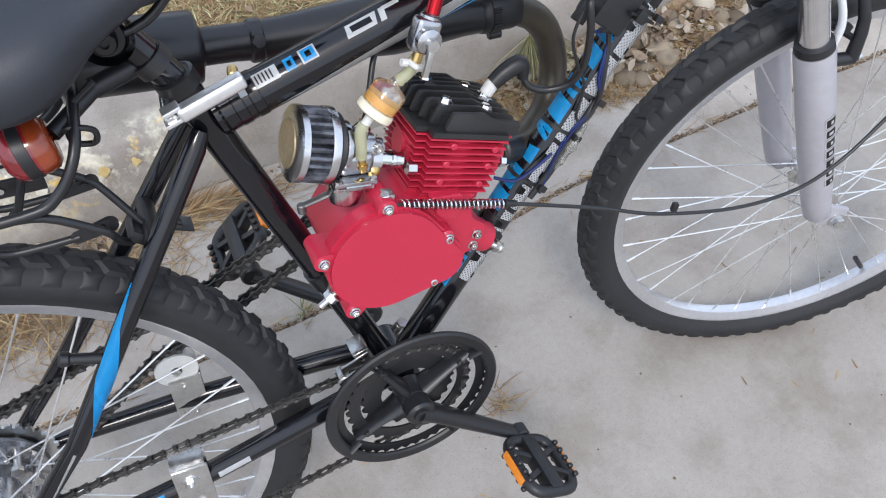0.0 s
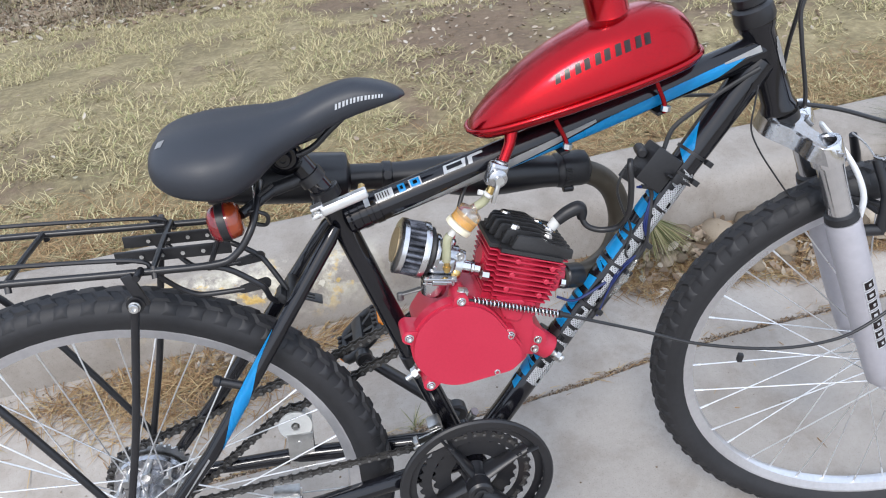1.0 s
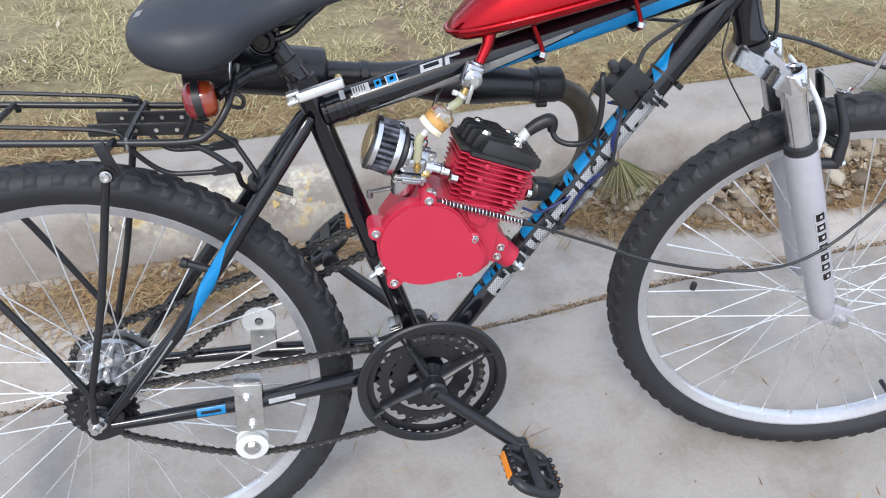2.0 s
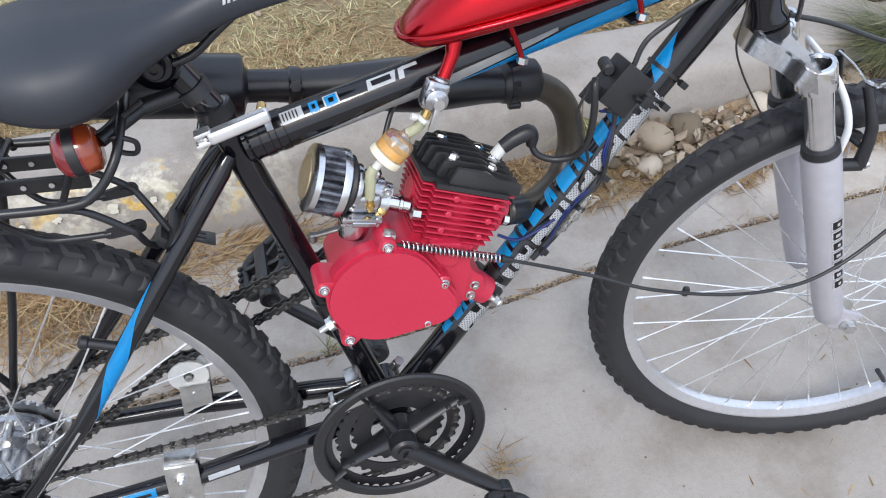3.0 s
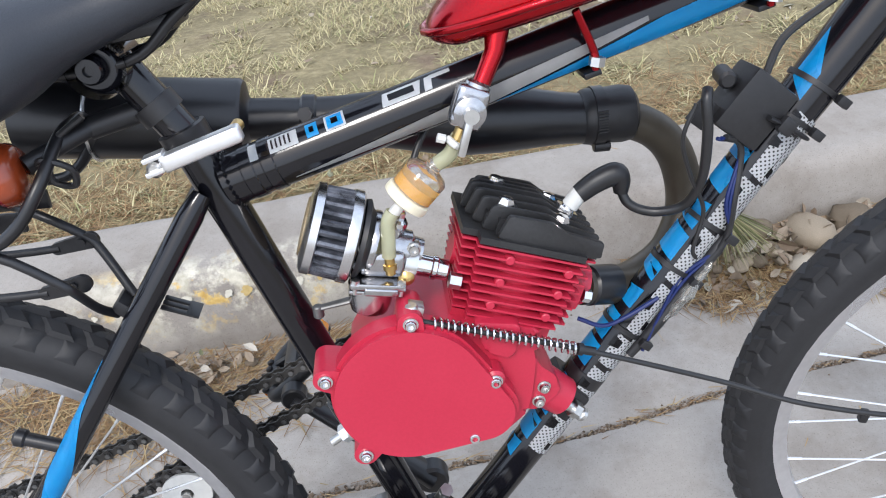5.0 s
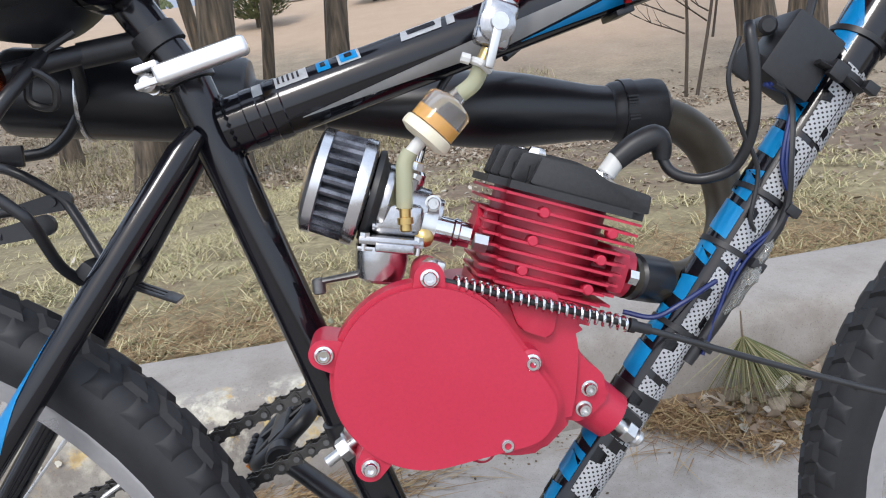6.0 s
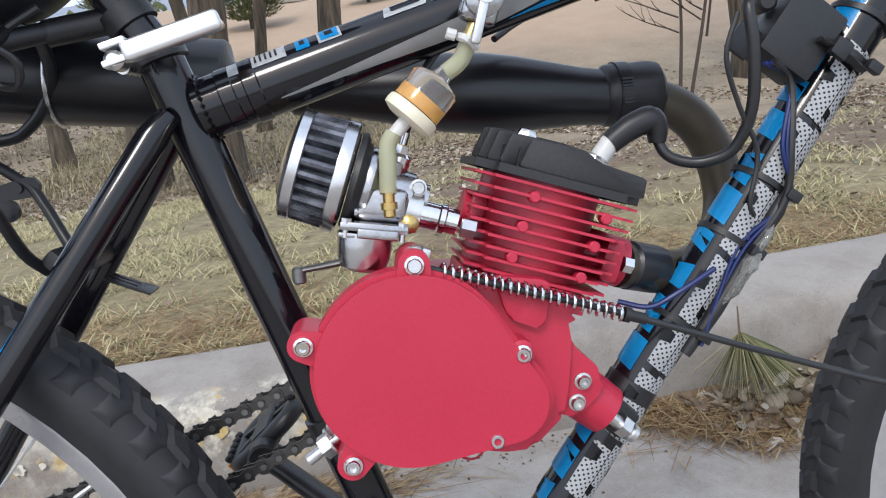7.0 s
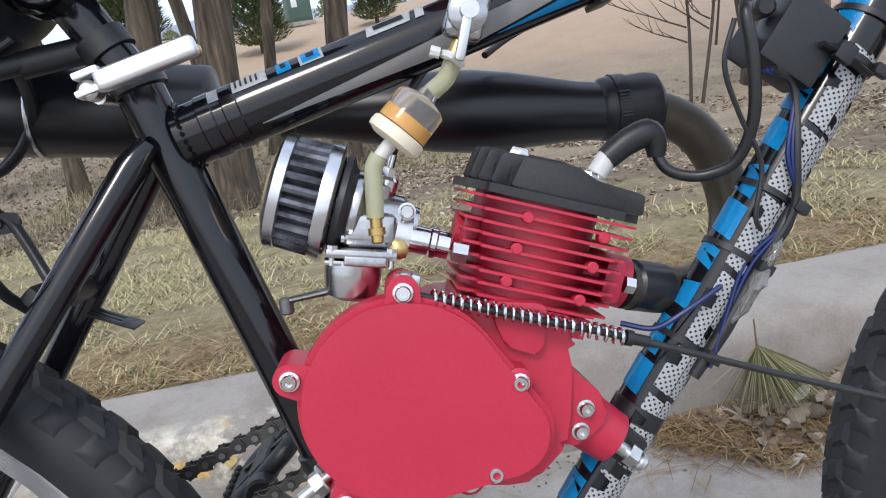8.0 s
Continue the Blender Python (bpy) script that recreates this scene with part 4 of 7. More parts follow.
part("cup", lathe([(0.0154, 0.0095), (0.0154, 0.027), (0.0135, 0.0295), (0.006, 0.032), (0.0045, 0.038), (0, 0.038)], F0 + fd * 0.004, fd, 32), cup_mat, fuel_filter)
bm = bmesh.new()
ringa, ringb = [], []
_, fu, fv = basis(fd)
for i in range(36):
    a = math.tau * i / 36
    r = 0.0131 if i % 2 else 0.0127
    ringa.append(bm.verts.new(F0 + fd * 0.0138 + r * (math.cos(a) * fu + math.sin(a) * fv)))
    ringb.append(bm.verts.new(F0 + fd * 0.0215 + r * (math.cos(a) * fu + math.sin(a) * fv)))
for i in range(36):
    j = (i + 1) % 36
    bm.faces.new((ringa[i], ringa[j], ringb[j], ringb[i]))
bm.faces.new(ringa[::-1])
bm.faces.new(ringb)
part("element", bm, paper, fuel_filter)
part("outlet", rod(F0 + fd * 0.005, F0 - fd * 0.010, 0.0042, 12), nylon, fuel_filter)
part("fuel_hose", tube([(0.4985, -0.040, 0.7195), (0.4950, -0.039, 0.7130), (0.4905, -0.037, 0.7060), (0.4820, -0.035, 0.7005)], 0.0052, 14, 6), hose_mat, bicycle, "yellowed clear fuel hose")
part("fuel_hose", tube([(0.4475, -0.035, 0.6705), (0.4432, -0.035, 0.664), (0.4415, -0.035, 0.653), (0.4395, -0.034, 0.637)], 0.0052, 14, 6), hose_mat, bicycle, "yellowed clear fuel hose")

# ---- engine ----
engine = tagged(part("engine", plate(rounded([(0.420, 0.566), (0.39, 0.53), (0.40, 0.49), (0.45, 0.482), (0.488, 0.4715), (0.505, 0.471), (0.526, 0.488), (0.531, 0.505), (0.534, 0.522), (0.5360, 0.535), (0.5350, 0.548), (0.543, 0.562), (0.512, 0.574), (0.466, 0.580)], 3, 0.22), -0.046, 0.055, 0.004), engine_red, bicycle), "red painted two-stroke engine with a black head")


def hull(c1, r1, c2, r2, n=56):
    """The outline round two circles in x and z."""
    (x1, z1), (x2, z2) = c1, c2
    d = math.hypot(x2 - x1, z2 - z1)
    base = math.atan2(z2 - z1, x2 - x1)
    off = math.acos((r1 - r2) / d)
    out = []
    for i in range(n + 1):
        a = base + off + (math.tau - 2 * off) * i / n
        out.append((x1 + r1 * math.cos(a), z1 + r1 * math.sin(a)))
    for i in range(n // 2 + 1):
        a = base - off + 2 * off * i / (n // 2)
        out.append((x2 + r2 * math.cos(a), z2 + r2 * math.sin(a)))
    return out


C1, C2 = (0.4385, 0.5368), (0.4925, 0.5085)
cover = part("clutch_cover", plate(hull(C1, 0.0580, C2, 0.0255), -0.0600, -0.044, 0.003, 3), engine_red, engine, "smooth red clutch cover")
bm = plate(hull((0.4390, 0.5363), 0.0558, (0.4905, 0.5090), 0.0235), -0.0668, -0.054, 0.0075, 8)
bm.faces.ensure_lookup_table()
bmesh.ops.inset_individual(bm, faces=[max((f for f in bm.faces if f.normal.y < -0.9 or f.calc_center_median().y < -0.0667), key=lambda f: f.calc_area())], thickness=0.0006)
part("cover_dome", bm, engine_red, cover, "", 60)
for x, z in ((0.4473, 0.5967), (0.3802, 0.5604), (0.3973, 0.4871)):
    cx, cz = C1
    d = Vector((cx - x, cz - z)).normalized()
    part("ear", plate(hull((x, z), 0.0090, (x + d.x * 0.018, z + d.y * 0.018), 0.0112, 28), -0.0635, -0.030, 0.002), engine_red, cover)
for x, z, y in ((0.4473, 0.5967, -0.0635), (0.3802, 0.5604, -0.0635), (0.3973, 0.4871, -0.0635), (0.481, 0.4883, -0.0632), (0.5019, 0.5365, -0.0632)):
    part("boss", rod((x, -0.045, z), (x, y - 0.0005, z), 0.0078, 22, 0.002), engine_red, cover)
    part("screw", hex_bolt((x, y - 0.0005, z), (0, -1, 0), 0.0043, 0.0035), chrome, cover)
part("screw", hex_bolt((0.4673, -0.049, 0.4795), (0, -1, 0), 0.0047, 0.004), zinc, engine)
part("lug", rod((0.4673, -0.049, 0.4795), (0.4673, 0.02, 0.4795), 0.009, 20, 0.002), engine_red, engine)
# block over the clutch shaft, undercut at its lower edge
bm = plate(rounded([(0.492, 0.582), (0.4985, 0.5560), (0.5025, 0.5530), (0.5155, 0.5465), (0.5195, 0.5485), (0.527, 0.574)], 3, 0.2), -0.0520, -0.040, 0.0018, 3)
for q in bm.verts:
    if q.co.y > -0.0475 and q.co.z < 0.560:
        q.co += Vector((0.003, 0, 0.008))
part("clutch_block", bm, engine_red, engine)
# front mount
mount = part("front_mount", merged(tube([(0.533, -0.020, 0.503), (0.560, -0.020, 0.477)], [0.0185, 0.0165], 24), plate(rounded([(0.515, 0.536), (0.5365, 0.536), (0.5405, 0.526), (0.5510, 0.5155), (0.556, 0.500), (0.535, 0.4835), (0.515, 0.490)], 3, 0.2), -0.041, 0.0, 0.003)), engine_red, engine)
part("screw", hex_bolt((0.5415, -0.0408, 0.5065), (0, -1, 0), 0.0042, 0.004), zinc, mount)
part("screw", hex_bolt((0.5365, -0.0408, 0.4935), (0, -1, 0), 0.0042, 0.004), zinc, mount)
part("stud", merged(rod((0.558, -0.028, 0.478), (0.5735, -0.028, 0.4615), 0.0045, 12), hex_nut((0.5655, -0.028, 0.4702), (0.68, 0, -0.73), 0.0075, 0.007), rod((0.571, -0.028, 0.4642), (0.576, -0.028, 0.459), 0.006, 12, 0.002)), zinc, mount)
part("rubber_block", box((0.566, 0.0, 0.472), (0.03, 0.045, 0.022), (0, 48, 0), 0.005), black_plastic, mount)
part("mount_clamp", lathe([(0.0164, -0.006), (0.0176, -0.0055), (0.0176, 0.0055), (0.0164, 0.006)], DT0.lerp(DT1, 0.325), DT1 - DT0, 28), black_metal, mount)
# rear mount on the seat tube
rear_mount = part("rear_mount", merged(box((0.392, -0.012, 0.494), (0.016, 0.05, 0.022), (0, 17, 0), 0.003), lathe([(0.0142, -0.011), (0.0165, -0.0105), (0.0165, 0.0105), (0.0142, 0.011)], (0.385, 0, 0.489), (-0.28, 0, 0.96), 26)), black_metal, engine)
part("stud", merged(rod((0.392, -0.038, 0.497), (0.370, -0.038, 0.484), 0.0036, 12), hex_nut((0.385, -0.038, 0.493), (-0.86, 0, -0.5), 0.0078, 0.0065), lathe([(0, 0), (0.0095, 0), (0.0095, 0.0015), (0, 0.0015)], (0.3865, -0.038, 0.494), (-0.86, 0, -0.5), 18)), zinc, rear_mount)
part("nut_plate", box((0.390, -0.036, 0.503), (0.014, 0.006, 0.018), (0, 17, 0), 0.002), zinc, rear_mount)

# cylinder
CYL = Vector((0.372, 0, 0.928)).normalized()
ACR = Vector((CYL.z, 0, -CYL.x))
CB = Vector((0.5173, 0.0, 0.5737))
CM = Matrix((ACR, Vector((0, 1, 0)), CYL)).transposed().to_4x4()


def fin(c, x0, x1, hy, t, r):
    bm = box(((x0 + x1) / 2, 0, 0), (x1 - x0, 2 * hy, t))
    vert = [e for e in bm.edges if abs((e.verts[0].co - e.verts[1].co).z) > t * 0.5]
    bmesh.ops.bevel(bm, geom=vert, offset=r, segments=4, affect="EDGES")
    bm.transform(Matrix.Translation(c) @ CM)
    return bm


cylinder = part("cylinder", lathe([(0.0385, -0.012), (0.0385, 0.058), (0, 0.058)], CB, CYL, 32), engine_red, engine, "red finned cylinder")
for i in range(9):
    part("fin", fin(CB + CYL * (0.0069 * i), -0.0410 - 0.0009 * i, 0.0485 + 0.0007 * i, 0.044, 0.0017, 0.010), engine_red, cylinder)
part("base_flange", fin(CB - CYL * 0.010, -0.04, 0.04, 0.04, 0.012, 0.01), engine_red, cylinder)
for ax, fin_no in ((-0.012, 7), (0.0335, 6.7), (-0.0145, 4.3), (0.031, 4.1), (-0.016, 1.5), (0.028, 1.2)):
    c = CB + CYL * (0.0069 * fin_no) + ACR * ax
    part("fin_pad", rod(c + Vector((0, -0.0446, 0)), c + Vector((0, -0.036, 0)), 0.0035, 16, 0.0008), engine_red, cylinder)
part("intake_flange", merged(rod(CB + CYL * 0.030 - ACR * 0.047, CB + CYL * 0.030 - ACR * 0.03, 0.0125, 20), box(tuple(CB + CYL * 0.030 - ACR * 0.0385), (0.010, 0.040, 0.022), (0, 21.8, 0), 0.004)), engine_red, cylinder)
part("exhaust_flange", merged(rod(CB + CYL * 0.022 + ACR * 0.03, CB + CYL * 0.020 + ACR * 0.066, 0.0165, 20), box(tuple(CB + CYL * 0.021 + ACR * 0.052), (0.014, 0.05, 0.028), (0, 21.8, 0), 0.006)), engine_red, cylinder)
for y in (-0.02, 0.02):
    part("exhaust_stud", hex_nut(CB + CYL * 0.021 + ACR * 0.060 + Vector((0, y, 0)), ACR, 0.0055, 0.006), chrome, cylinder)
HB = CB + CYL * 0.0605
head_part = part("cylinder_head", fin(HB, -0.050, 0.0535, 0.046, 0.005, 0.012), head_black, engine, "black cast cylinder head with upright fins")
for i in range(8):
    y = -0.040 + 0.0114 * i
    far = abs(y) / 0.040
    x0 = (-0.026, -0.036, -0.042, -0.046, -0.048, -0.046, -0.040, -0.026)[i]
    h = 0.0225 - 0.004 * far
    pts = [(x0, 0), (x0 + 0.004, h), (0.010, h + 0.001), (0.022, h - 0.004), (0.0515, 0.0125), (0.053, 0)]
    bm = plate(rounded(pts, 3, 0.12), y - (0.0030 if i == 0 else 0.0016), y + 0.0016, 0.0008, 2)
    bm.transform(Matrix.Translation(HB + CYL * 0.002) @ CM)
    part("head_fin", bm, head_black, head_part)
part("head_core", fin(HB + CYL * 0.008, -0.034, 0.03, 0.034, 0.012, 0.008), head_black, head_part)
for ax, y in ((-0.022, -0.022), (0.022, -0.022), (-0.022, 0.022), (0.022, 0.022)):
    c = HB + CYL * (0.0175 if ax < 0 else 0.013) + ACR * ax + Vector((0, y, 0))
    part("nut_boss", rod(HB, c, 0.0085, 18), head_black, head_part)
    part("head_nut", merged(lathe([(0, 0), (0.0066, 0), (0.0066, 0.005), (0.005, 0.0085), (0, 0.0095)], c, CYL, 6)), chrome, head_part)
plug0 = HB + CYL * 0.014 + ACR * 0.030
pd = (Vector((0.589, 0, 0.6495)) - plug0).normalized()
plug = part("spark_plug", merged(hex_nut(plug0, pd, 0.0095, 0.007), rod(plug0, plug0 + pd * 0.022, 0.0058, 14, 0.001)), chrome, engine)
part("insulator", rod(plug0 + pd * 0.007, plug0 + pd * 0.024, 0.0066, 16, 0.002), nylon, plug)
boot_end = Vector((0.6145, 0, 0.6585))
part("plug_boot", tube([plug0 + pd * 0.020, Vector((0.600, 0, 0.6545)), boot_end, Vector((0.6185, 0, 0.652)), Vector((0.6185, 0, 0.643))], [0.0075, 0.0085, 0.009, 0.0075, 0.0055], 16, 5), black_plastic, plug, "black rubber plug cap")
part("plug_lead", tube([(0.6185, 0, 0.645), (0.6225, -0.003, 0.635), (0.632, -0.007, 0.629), (0.645, -0.012, 0.6275), (0.660, -0.020, 0.634), (0.668, -0.030, 0.657), (0.6685, -0.036, 0.69), (0.667, -0.036, 0.715), (0.670, -0.03, 0.722)], 0.0037, 12, 6), wire_black, plug)

# carburettor and air filter
FA, FB = Vector((0.3855, -0.016, 0.6615)), Vector((0.4145, -0.016, 0.6485))
ad = (FB - FA).normalized()
air = part("air_filter", lathe([(0, -0.002), (0.022, -0.0025), (0.030, -0.001), (0.0335, 0.001), (0.0338, 0.0065), (0.0325, 0.0075), (0.030, 0.0075)], FA, ad, 40), alloy, bicycle, "chromed conical air filter with pleated gauze")
part("end_gauze", lathe([(0, -0.004), (0.021, -0.0036), (0.022, -0.002)], FA, ad, 32), end_tan, air)
bm = bmesh.new()
_, gu, gv = basis(ad)
ra, rb = [], []
for i in range(104):
    a = math.tau * i / 104
    r = (0.0268, 0.0316, 0.0328, 0.0316)[i % 4]
    ra.append(bm.verts.new(FA + ad * 0.007 + r * (math.cos(a) * gu + math.sin(a) * gv)))
    rb.append(bm.verts.new(FA + ad * 0.0275 + (r + 0.0008) * (math.cos(a) * gu + math.sin(a) * gv)))
for i in range(104):
    j = (i + 1) % 104
    bm.faces.new((ra[i], ra[j], rb[j], rb[i]))
part("gauze", bm, mesh_grey, air, sharp=20)
part("rear_ring", lathe([(0.030, 0.026), (0.0340, 0.0265), (0.0345, 0.028), (0.0345, 0.0335), (0.032, 0.035), (0.024, 0.036), (0.024, 0.026)], FA, ad, 40), alloy, air)
part("rubber_neck", lathe([(0.029, 0.0365), (0.030, 0.040), (0.024, 0.043), (0.022, 0.046), (0, 0.046)], FA, ad, 32), black_plastic, air)
CA = FA + ad * 0.044
carb = part("carburettor", lathe([(0, 0), (0.0225, 0), (0.0235, 0.002), (0.0235, 0.005), (0.019, 0.007), (0.016, 0.012), (0.0145, 0.016), (0.0145, 0.03), (0.011, 0.033), (0.0105, 0.040), (0, 0.040)], CA, ad, 28), cast_alloy, bicycle, "polished cast carburettor with float bowl")
tilt = (0, 13, 0)
BOWL = Vector((0.225, 0, 0.974))
part("float_bowl", lathe([(0, -0.0005), (0.0105, 0), (0.0140, 0.0022), (0.0158, 0.008), (0.0166, 0.016), (0.0168, 0.0225), (0, 0.0225)], (0.4180, -0.027, 0.5925), BOWL, 36), alloy, carb, "polished float bowl")
part("bowl_flange", merged(box((0.4285, -0.026, 0.6180), (0.040, 0.036, 0.0055), tilt, 0.002), box((0.4240, -0.0255, 0.6135), (0.034, 0.034, 0.0030), tilt, 0.001)), cast_alloy, carb)
part("bowl_bail", box((0.4300, -0.0430, 0.6140), (0.024, 0.004, 0.006), tilt, 0.0015, 3), cast_alloy, carb)
for x, z in ((0.4130, 0.6230), (0.4450, 0.6155)):
    part("bowl_screw", merged(hex_nut((x, -0.041, z), BOWL, 0.0032, 0.003), rod((x - 0.002, -0.041, z - 0.008), (x, -0.041, z), 0.0018, 10)), zinc, carb)
part("body", merged(box((0.4345, -0.020, 0.6300), (0.032, 0.030, 0.021), tilt, 0.006, 3), rod((0.4360, -0.018, 0.632), (0.4468, -0.018, 0.6555), 0.0090, 22, 0.002), rod((0.4185, -0.030, 0.6355), (0.4345, -0.030, 0.6320), 0.0042, 14, 0.001), rod((0.4175, -0.031, 0.6285), (0.4335, -0.031, 0.6250), 0.0035, 14, 0.001)), cast_alloy, carb)
part("slide_cap", merged(lathe([(0, 0), (0.0075, 0), (0.0078, 0.002), (0.0078, 0.007), (0.006, 0.009), (0, 0.009)], (0.4466, -0.018, 0.6500), (0.42, 0, 0.9), 24), hex_nut((0.4502, -0.018, 0.6580), (0.42, 0, 0.9), 0.0045, 0.005), rod((0.4520, -0.018, 0.662), (0.4555, -0.018, 0.670), 0.0028, 12)), chrome, carb)
part("throttle_cable", tube([(0.4555, -0.018, 0.670), (0.464, -0.012, 0.69), (0.476, 0.0, 0.71), (0.495, 0.015, 0.725), (0.54, 0.03, 0.742)], 0.0026, 10, 6), wire_black, carb)
part("cable_adjuster", hex_nut((0.4512, -0.018, 0.6605), (0.42, 0, 0.9), 0.0036, 0.003), brass, carb)
part("fuel_inlet", merged(rod((0.4400, -0.034, 0.641), (0.4385, -0.034, 0.622), 0.0038, 14, 0.001), lathe([(0, 0), (0.0052, 0.001), (0.0052, 0.005), (0, 0.006)], (0.4388, -0.034, 0.626), (0.06, 0, 1), 16)), brass, carb, "brass fuel union")
part("choke_spring", tube([(0.4185, -0.031, 0.648), (0.4235, -0.033, 0.6445), (0.4285, -0.032, 0.6475), (0.4315, -0.031, 0.645)], 0.0011, 8, 5), chrome, carb)
part("choke_lever", merged(box((0.4205, -0.036, 0.6465), (0.003, 0.003, 0.018), (0, -18, 0), 0.001), rod((0.4195, -0.038, 0.6400), (0.4195, -0.026, 0.6400), 0.0028, 12)), zinc, carb)
part("intake_pipe", lathe([(0.0105, 0), (0.0105, 0.008), (0.0085, 0.010), (0.0082, 0.024), (0.0092, 0.025), (0.0092, 0.028), (0.0080, 0.029), (0.0080, 0.036)], (0.4455, -0.020, 0.6255), (0.93, -0.05, -0.37), 26), chrome, carb)
part("pipe_clamp", merged(lathe([(0.0100, -0.0045), (0.0128, -0.0045), (0.0128, 0.0045), (0.0100, 0.0045)], (0.4530, -0.0205, 0.6228), (0.93, 0, -0.37), 24), box((0.4568, -0.0235, 0.6345), (0.010, 0.010, 0.013), (0, 20, 0), 0.0035, 3), hex_bolt((0.4578, -0.0285, 0.6368), (0, -1, 0), 0.0040, 0.003)), zinc, carb)
part("idle_knob", lathe([(0, 0), (0.0042, 0.0006), (0.0060, 0.003), (0.0058, 0.006), (0.003, 0.0085), (0, 0.009)], (0.4492, -0.027, 0.6165), (0, -1, 0), 20), brass, carb)
part("pipe_nut", hex_nut((0.4795, -0.034, 0.6105), (0.93, -0.03, -0.36), 0.0062, 0.0085), zinc, carb)
part("drain_lever", merged(tube([(0.418, -0.016, 0.5985), (0.400, -0.018, 0.5972), (0.382, -0.020, 0.5965)], [0.0050, 0.0042, 0.0036], 12, squash=0.55), rod((0.3800, -0.020, 0.5985), (0.3795, -0.020, 0.5885), 0.0042, 12, 0.001)), dull_steel, carb)

# clutch cable with its spring
clutch = part("clutch_cable", tube([(0.452, -0.056, 0.594), (0.512, -0.057, 0.570), (0.566, -0.058, 0.549), (0.67, -0.066, 0.505), (0.735, -0.085, 0.483), (0.825, -0.103, 0.466), (0.90, -0.112, 0.4665), (0.95, -0.115, 0.484), (0.995, -0.116, 0.518), (1.04, -0.118, 0.57), (1.078, -0.12, 0.65), (1.092, -0.122, 0.74), (1.07, -0.14, 0.86), (1.0, -0.17, 0.97), (0.93, -0.22, 1.06), (0.88, -0.28, 1.12)], 0.0021, 10, 6), wire_black, bicycle, "long black clutch cable")
s0, s1 = Vector((0.462, -0.0565, 0.5905)), Vector((0.5655, -0.058, 0.5492))
sd, su, sv = basis(s1 - s0)
part("spring", tube([s0.lerp(s1, i / 276) + 0.0043 * (math.cos(i * math.tau / 12) * su + math.sin(i * math.tau / 12) * sv) for i in range(277)], 0.00095, 6), chrome, clutch, "bright coil spring")
part("ferrule", merged(rod(s1, s1 + (s1 - s0).normalized() * 0.004, 0.0046, 12), rod(s1, s1 + (s1 - s0).normalized() * 0.014, 0.0034, 12)), black_plastic, clutch)
part("clutch_arm", merged(box((0.452, -0.050, 0.601), (0.012, 0.012, 0.008), (0, 20, 0), 0.002), rod((0.4495, -0.054, 0.592), (0.4495, -0.054, 0.606), 0.005, 12, 0.001)), zinc, engine)

# ignition box, wires and ties on the down tube
cdi = part("ignition_box", box((0.709, -0.0085, 0.699), (0.040, 0.032, 0.047), (0, 41, 0), 0.003), black_plastic, bicycle, "square black ignition box tied to the down tube")
part("box_flap", merged(rod((0.690, -0.018, 0.7215), (0.694, 0.004, 0.7225), 0.0065, 12, 0.002), box((0.674, -0.014, 0.700), (0.016, 0.004, 0.02), (0, 41, 0), 0.001)), black_plastic, cdi)
part("tie", merged(tube([(0.716, -0.027, 0.694), (0.730, -0.027, 0.685), (0.748, -0.020, 0.672)], 0.0045, 8, squash=0.4), box((0.7285, -0.029, 0.6865), (0.012, 0.006, 0.012), (0, 41, 0), 0.002)), black_plastic, cdi)
d_dir = (DT1 - DT0).normalized()


def tie(s, label=""):
    c = DT0.lerp(DT1, s)
    t = part("cable_tie", merged(lathe([(0, -0.002), (dt_radius(s) + 0.0018, -0.002), (dt_radius(s) + 0.0018, 0.002), (0, 0.002)], c, d_dir, 24), box(tuple(c + Vector((0.012, -0.020, -0.010))), (0.010, 0.006, 0.007), (0, 40, 0), 0.001)), black_plastic, bicycle)
    return t


for s in (0.415, 0.52, 0.59, 0.745, 0.79):
    tie(s)
low = Vector((0.0086, -0.0122, -0.0082))
for k in range(3):
    j = 0.003 * k
    part("wire", tube([DT0.lerp(DT1, 0.40) + low * 1.08 + Vector((j, -j, 0)), DT0.lerp(DT1, 0.46) + low * 1.12 + Vector((0, -j * 0.6, j)), DT0.lerp(DT1, 0.52) + low * 1.08 + Vector((-j, -0.003, j)), DT0.lerp(DT1, 0.585) + low * 1.05 + Vector((j * 0.5, -0.006, 0)), DT0.lerp(DT1, 0.63) + Vector((-0.004 - j, -0.0225, 0.004)), DT0.lerp(DT1, 0.69) + Vector((-0.022, -0.018, 0.015)), Vector((0.686 - j, -0.026, 0.684))], 0.0015 if k else 0.0026, 8, 6), (wire_black, wire_blue, wire_blue)[k], bicycle)
part("wire_sleeve", tube([DT0.lerp(DT1, 0.39) + low * 1.15, DT0.lerp(DT1, 0.45) + low * 1.25, DT0.lerp(DT1, 0.52) + low * 1.2, DT0.lerp(DT1, 0.57) + low * 1.2, DT0.lerp(DT1, 0.60) + low * 1.1], [0.004, 0.005, 0.004, 0.0055, 0.003], 12, 5), black_plastic, bicycle)
part("wire", tube([(0.578, -0.012, 0.545), (0.595, -0.022, 0.541), (0.612, -0.026, 0.548), DT0.lerp(DT1, 0.48) + Vector((-0.004, -0.024, 0.004))], 0.0018, 8, 6), wire_blue, bicycle)
part("wire", tube([(0.66, -0.036, 0.715), (0.652, -0.034, 0.69), (0.66, -0.03, 0.66), (0.672, -0.026, 0.63), (0.665, -0.026, 0.60), (0.668, -0.024, 0.59)], 0.0016, 8, 6), wire_black, bicycle)
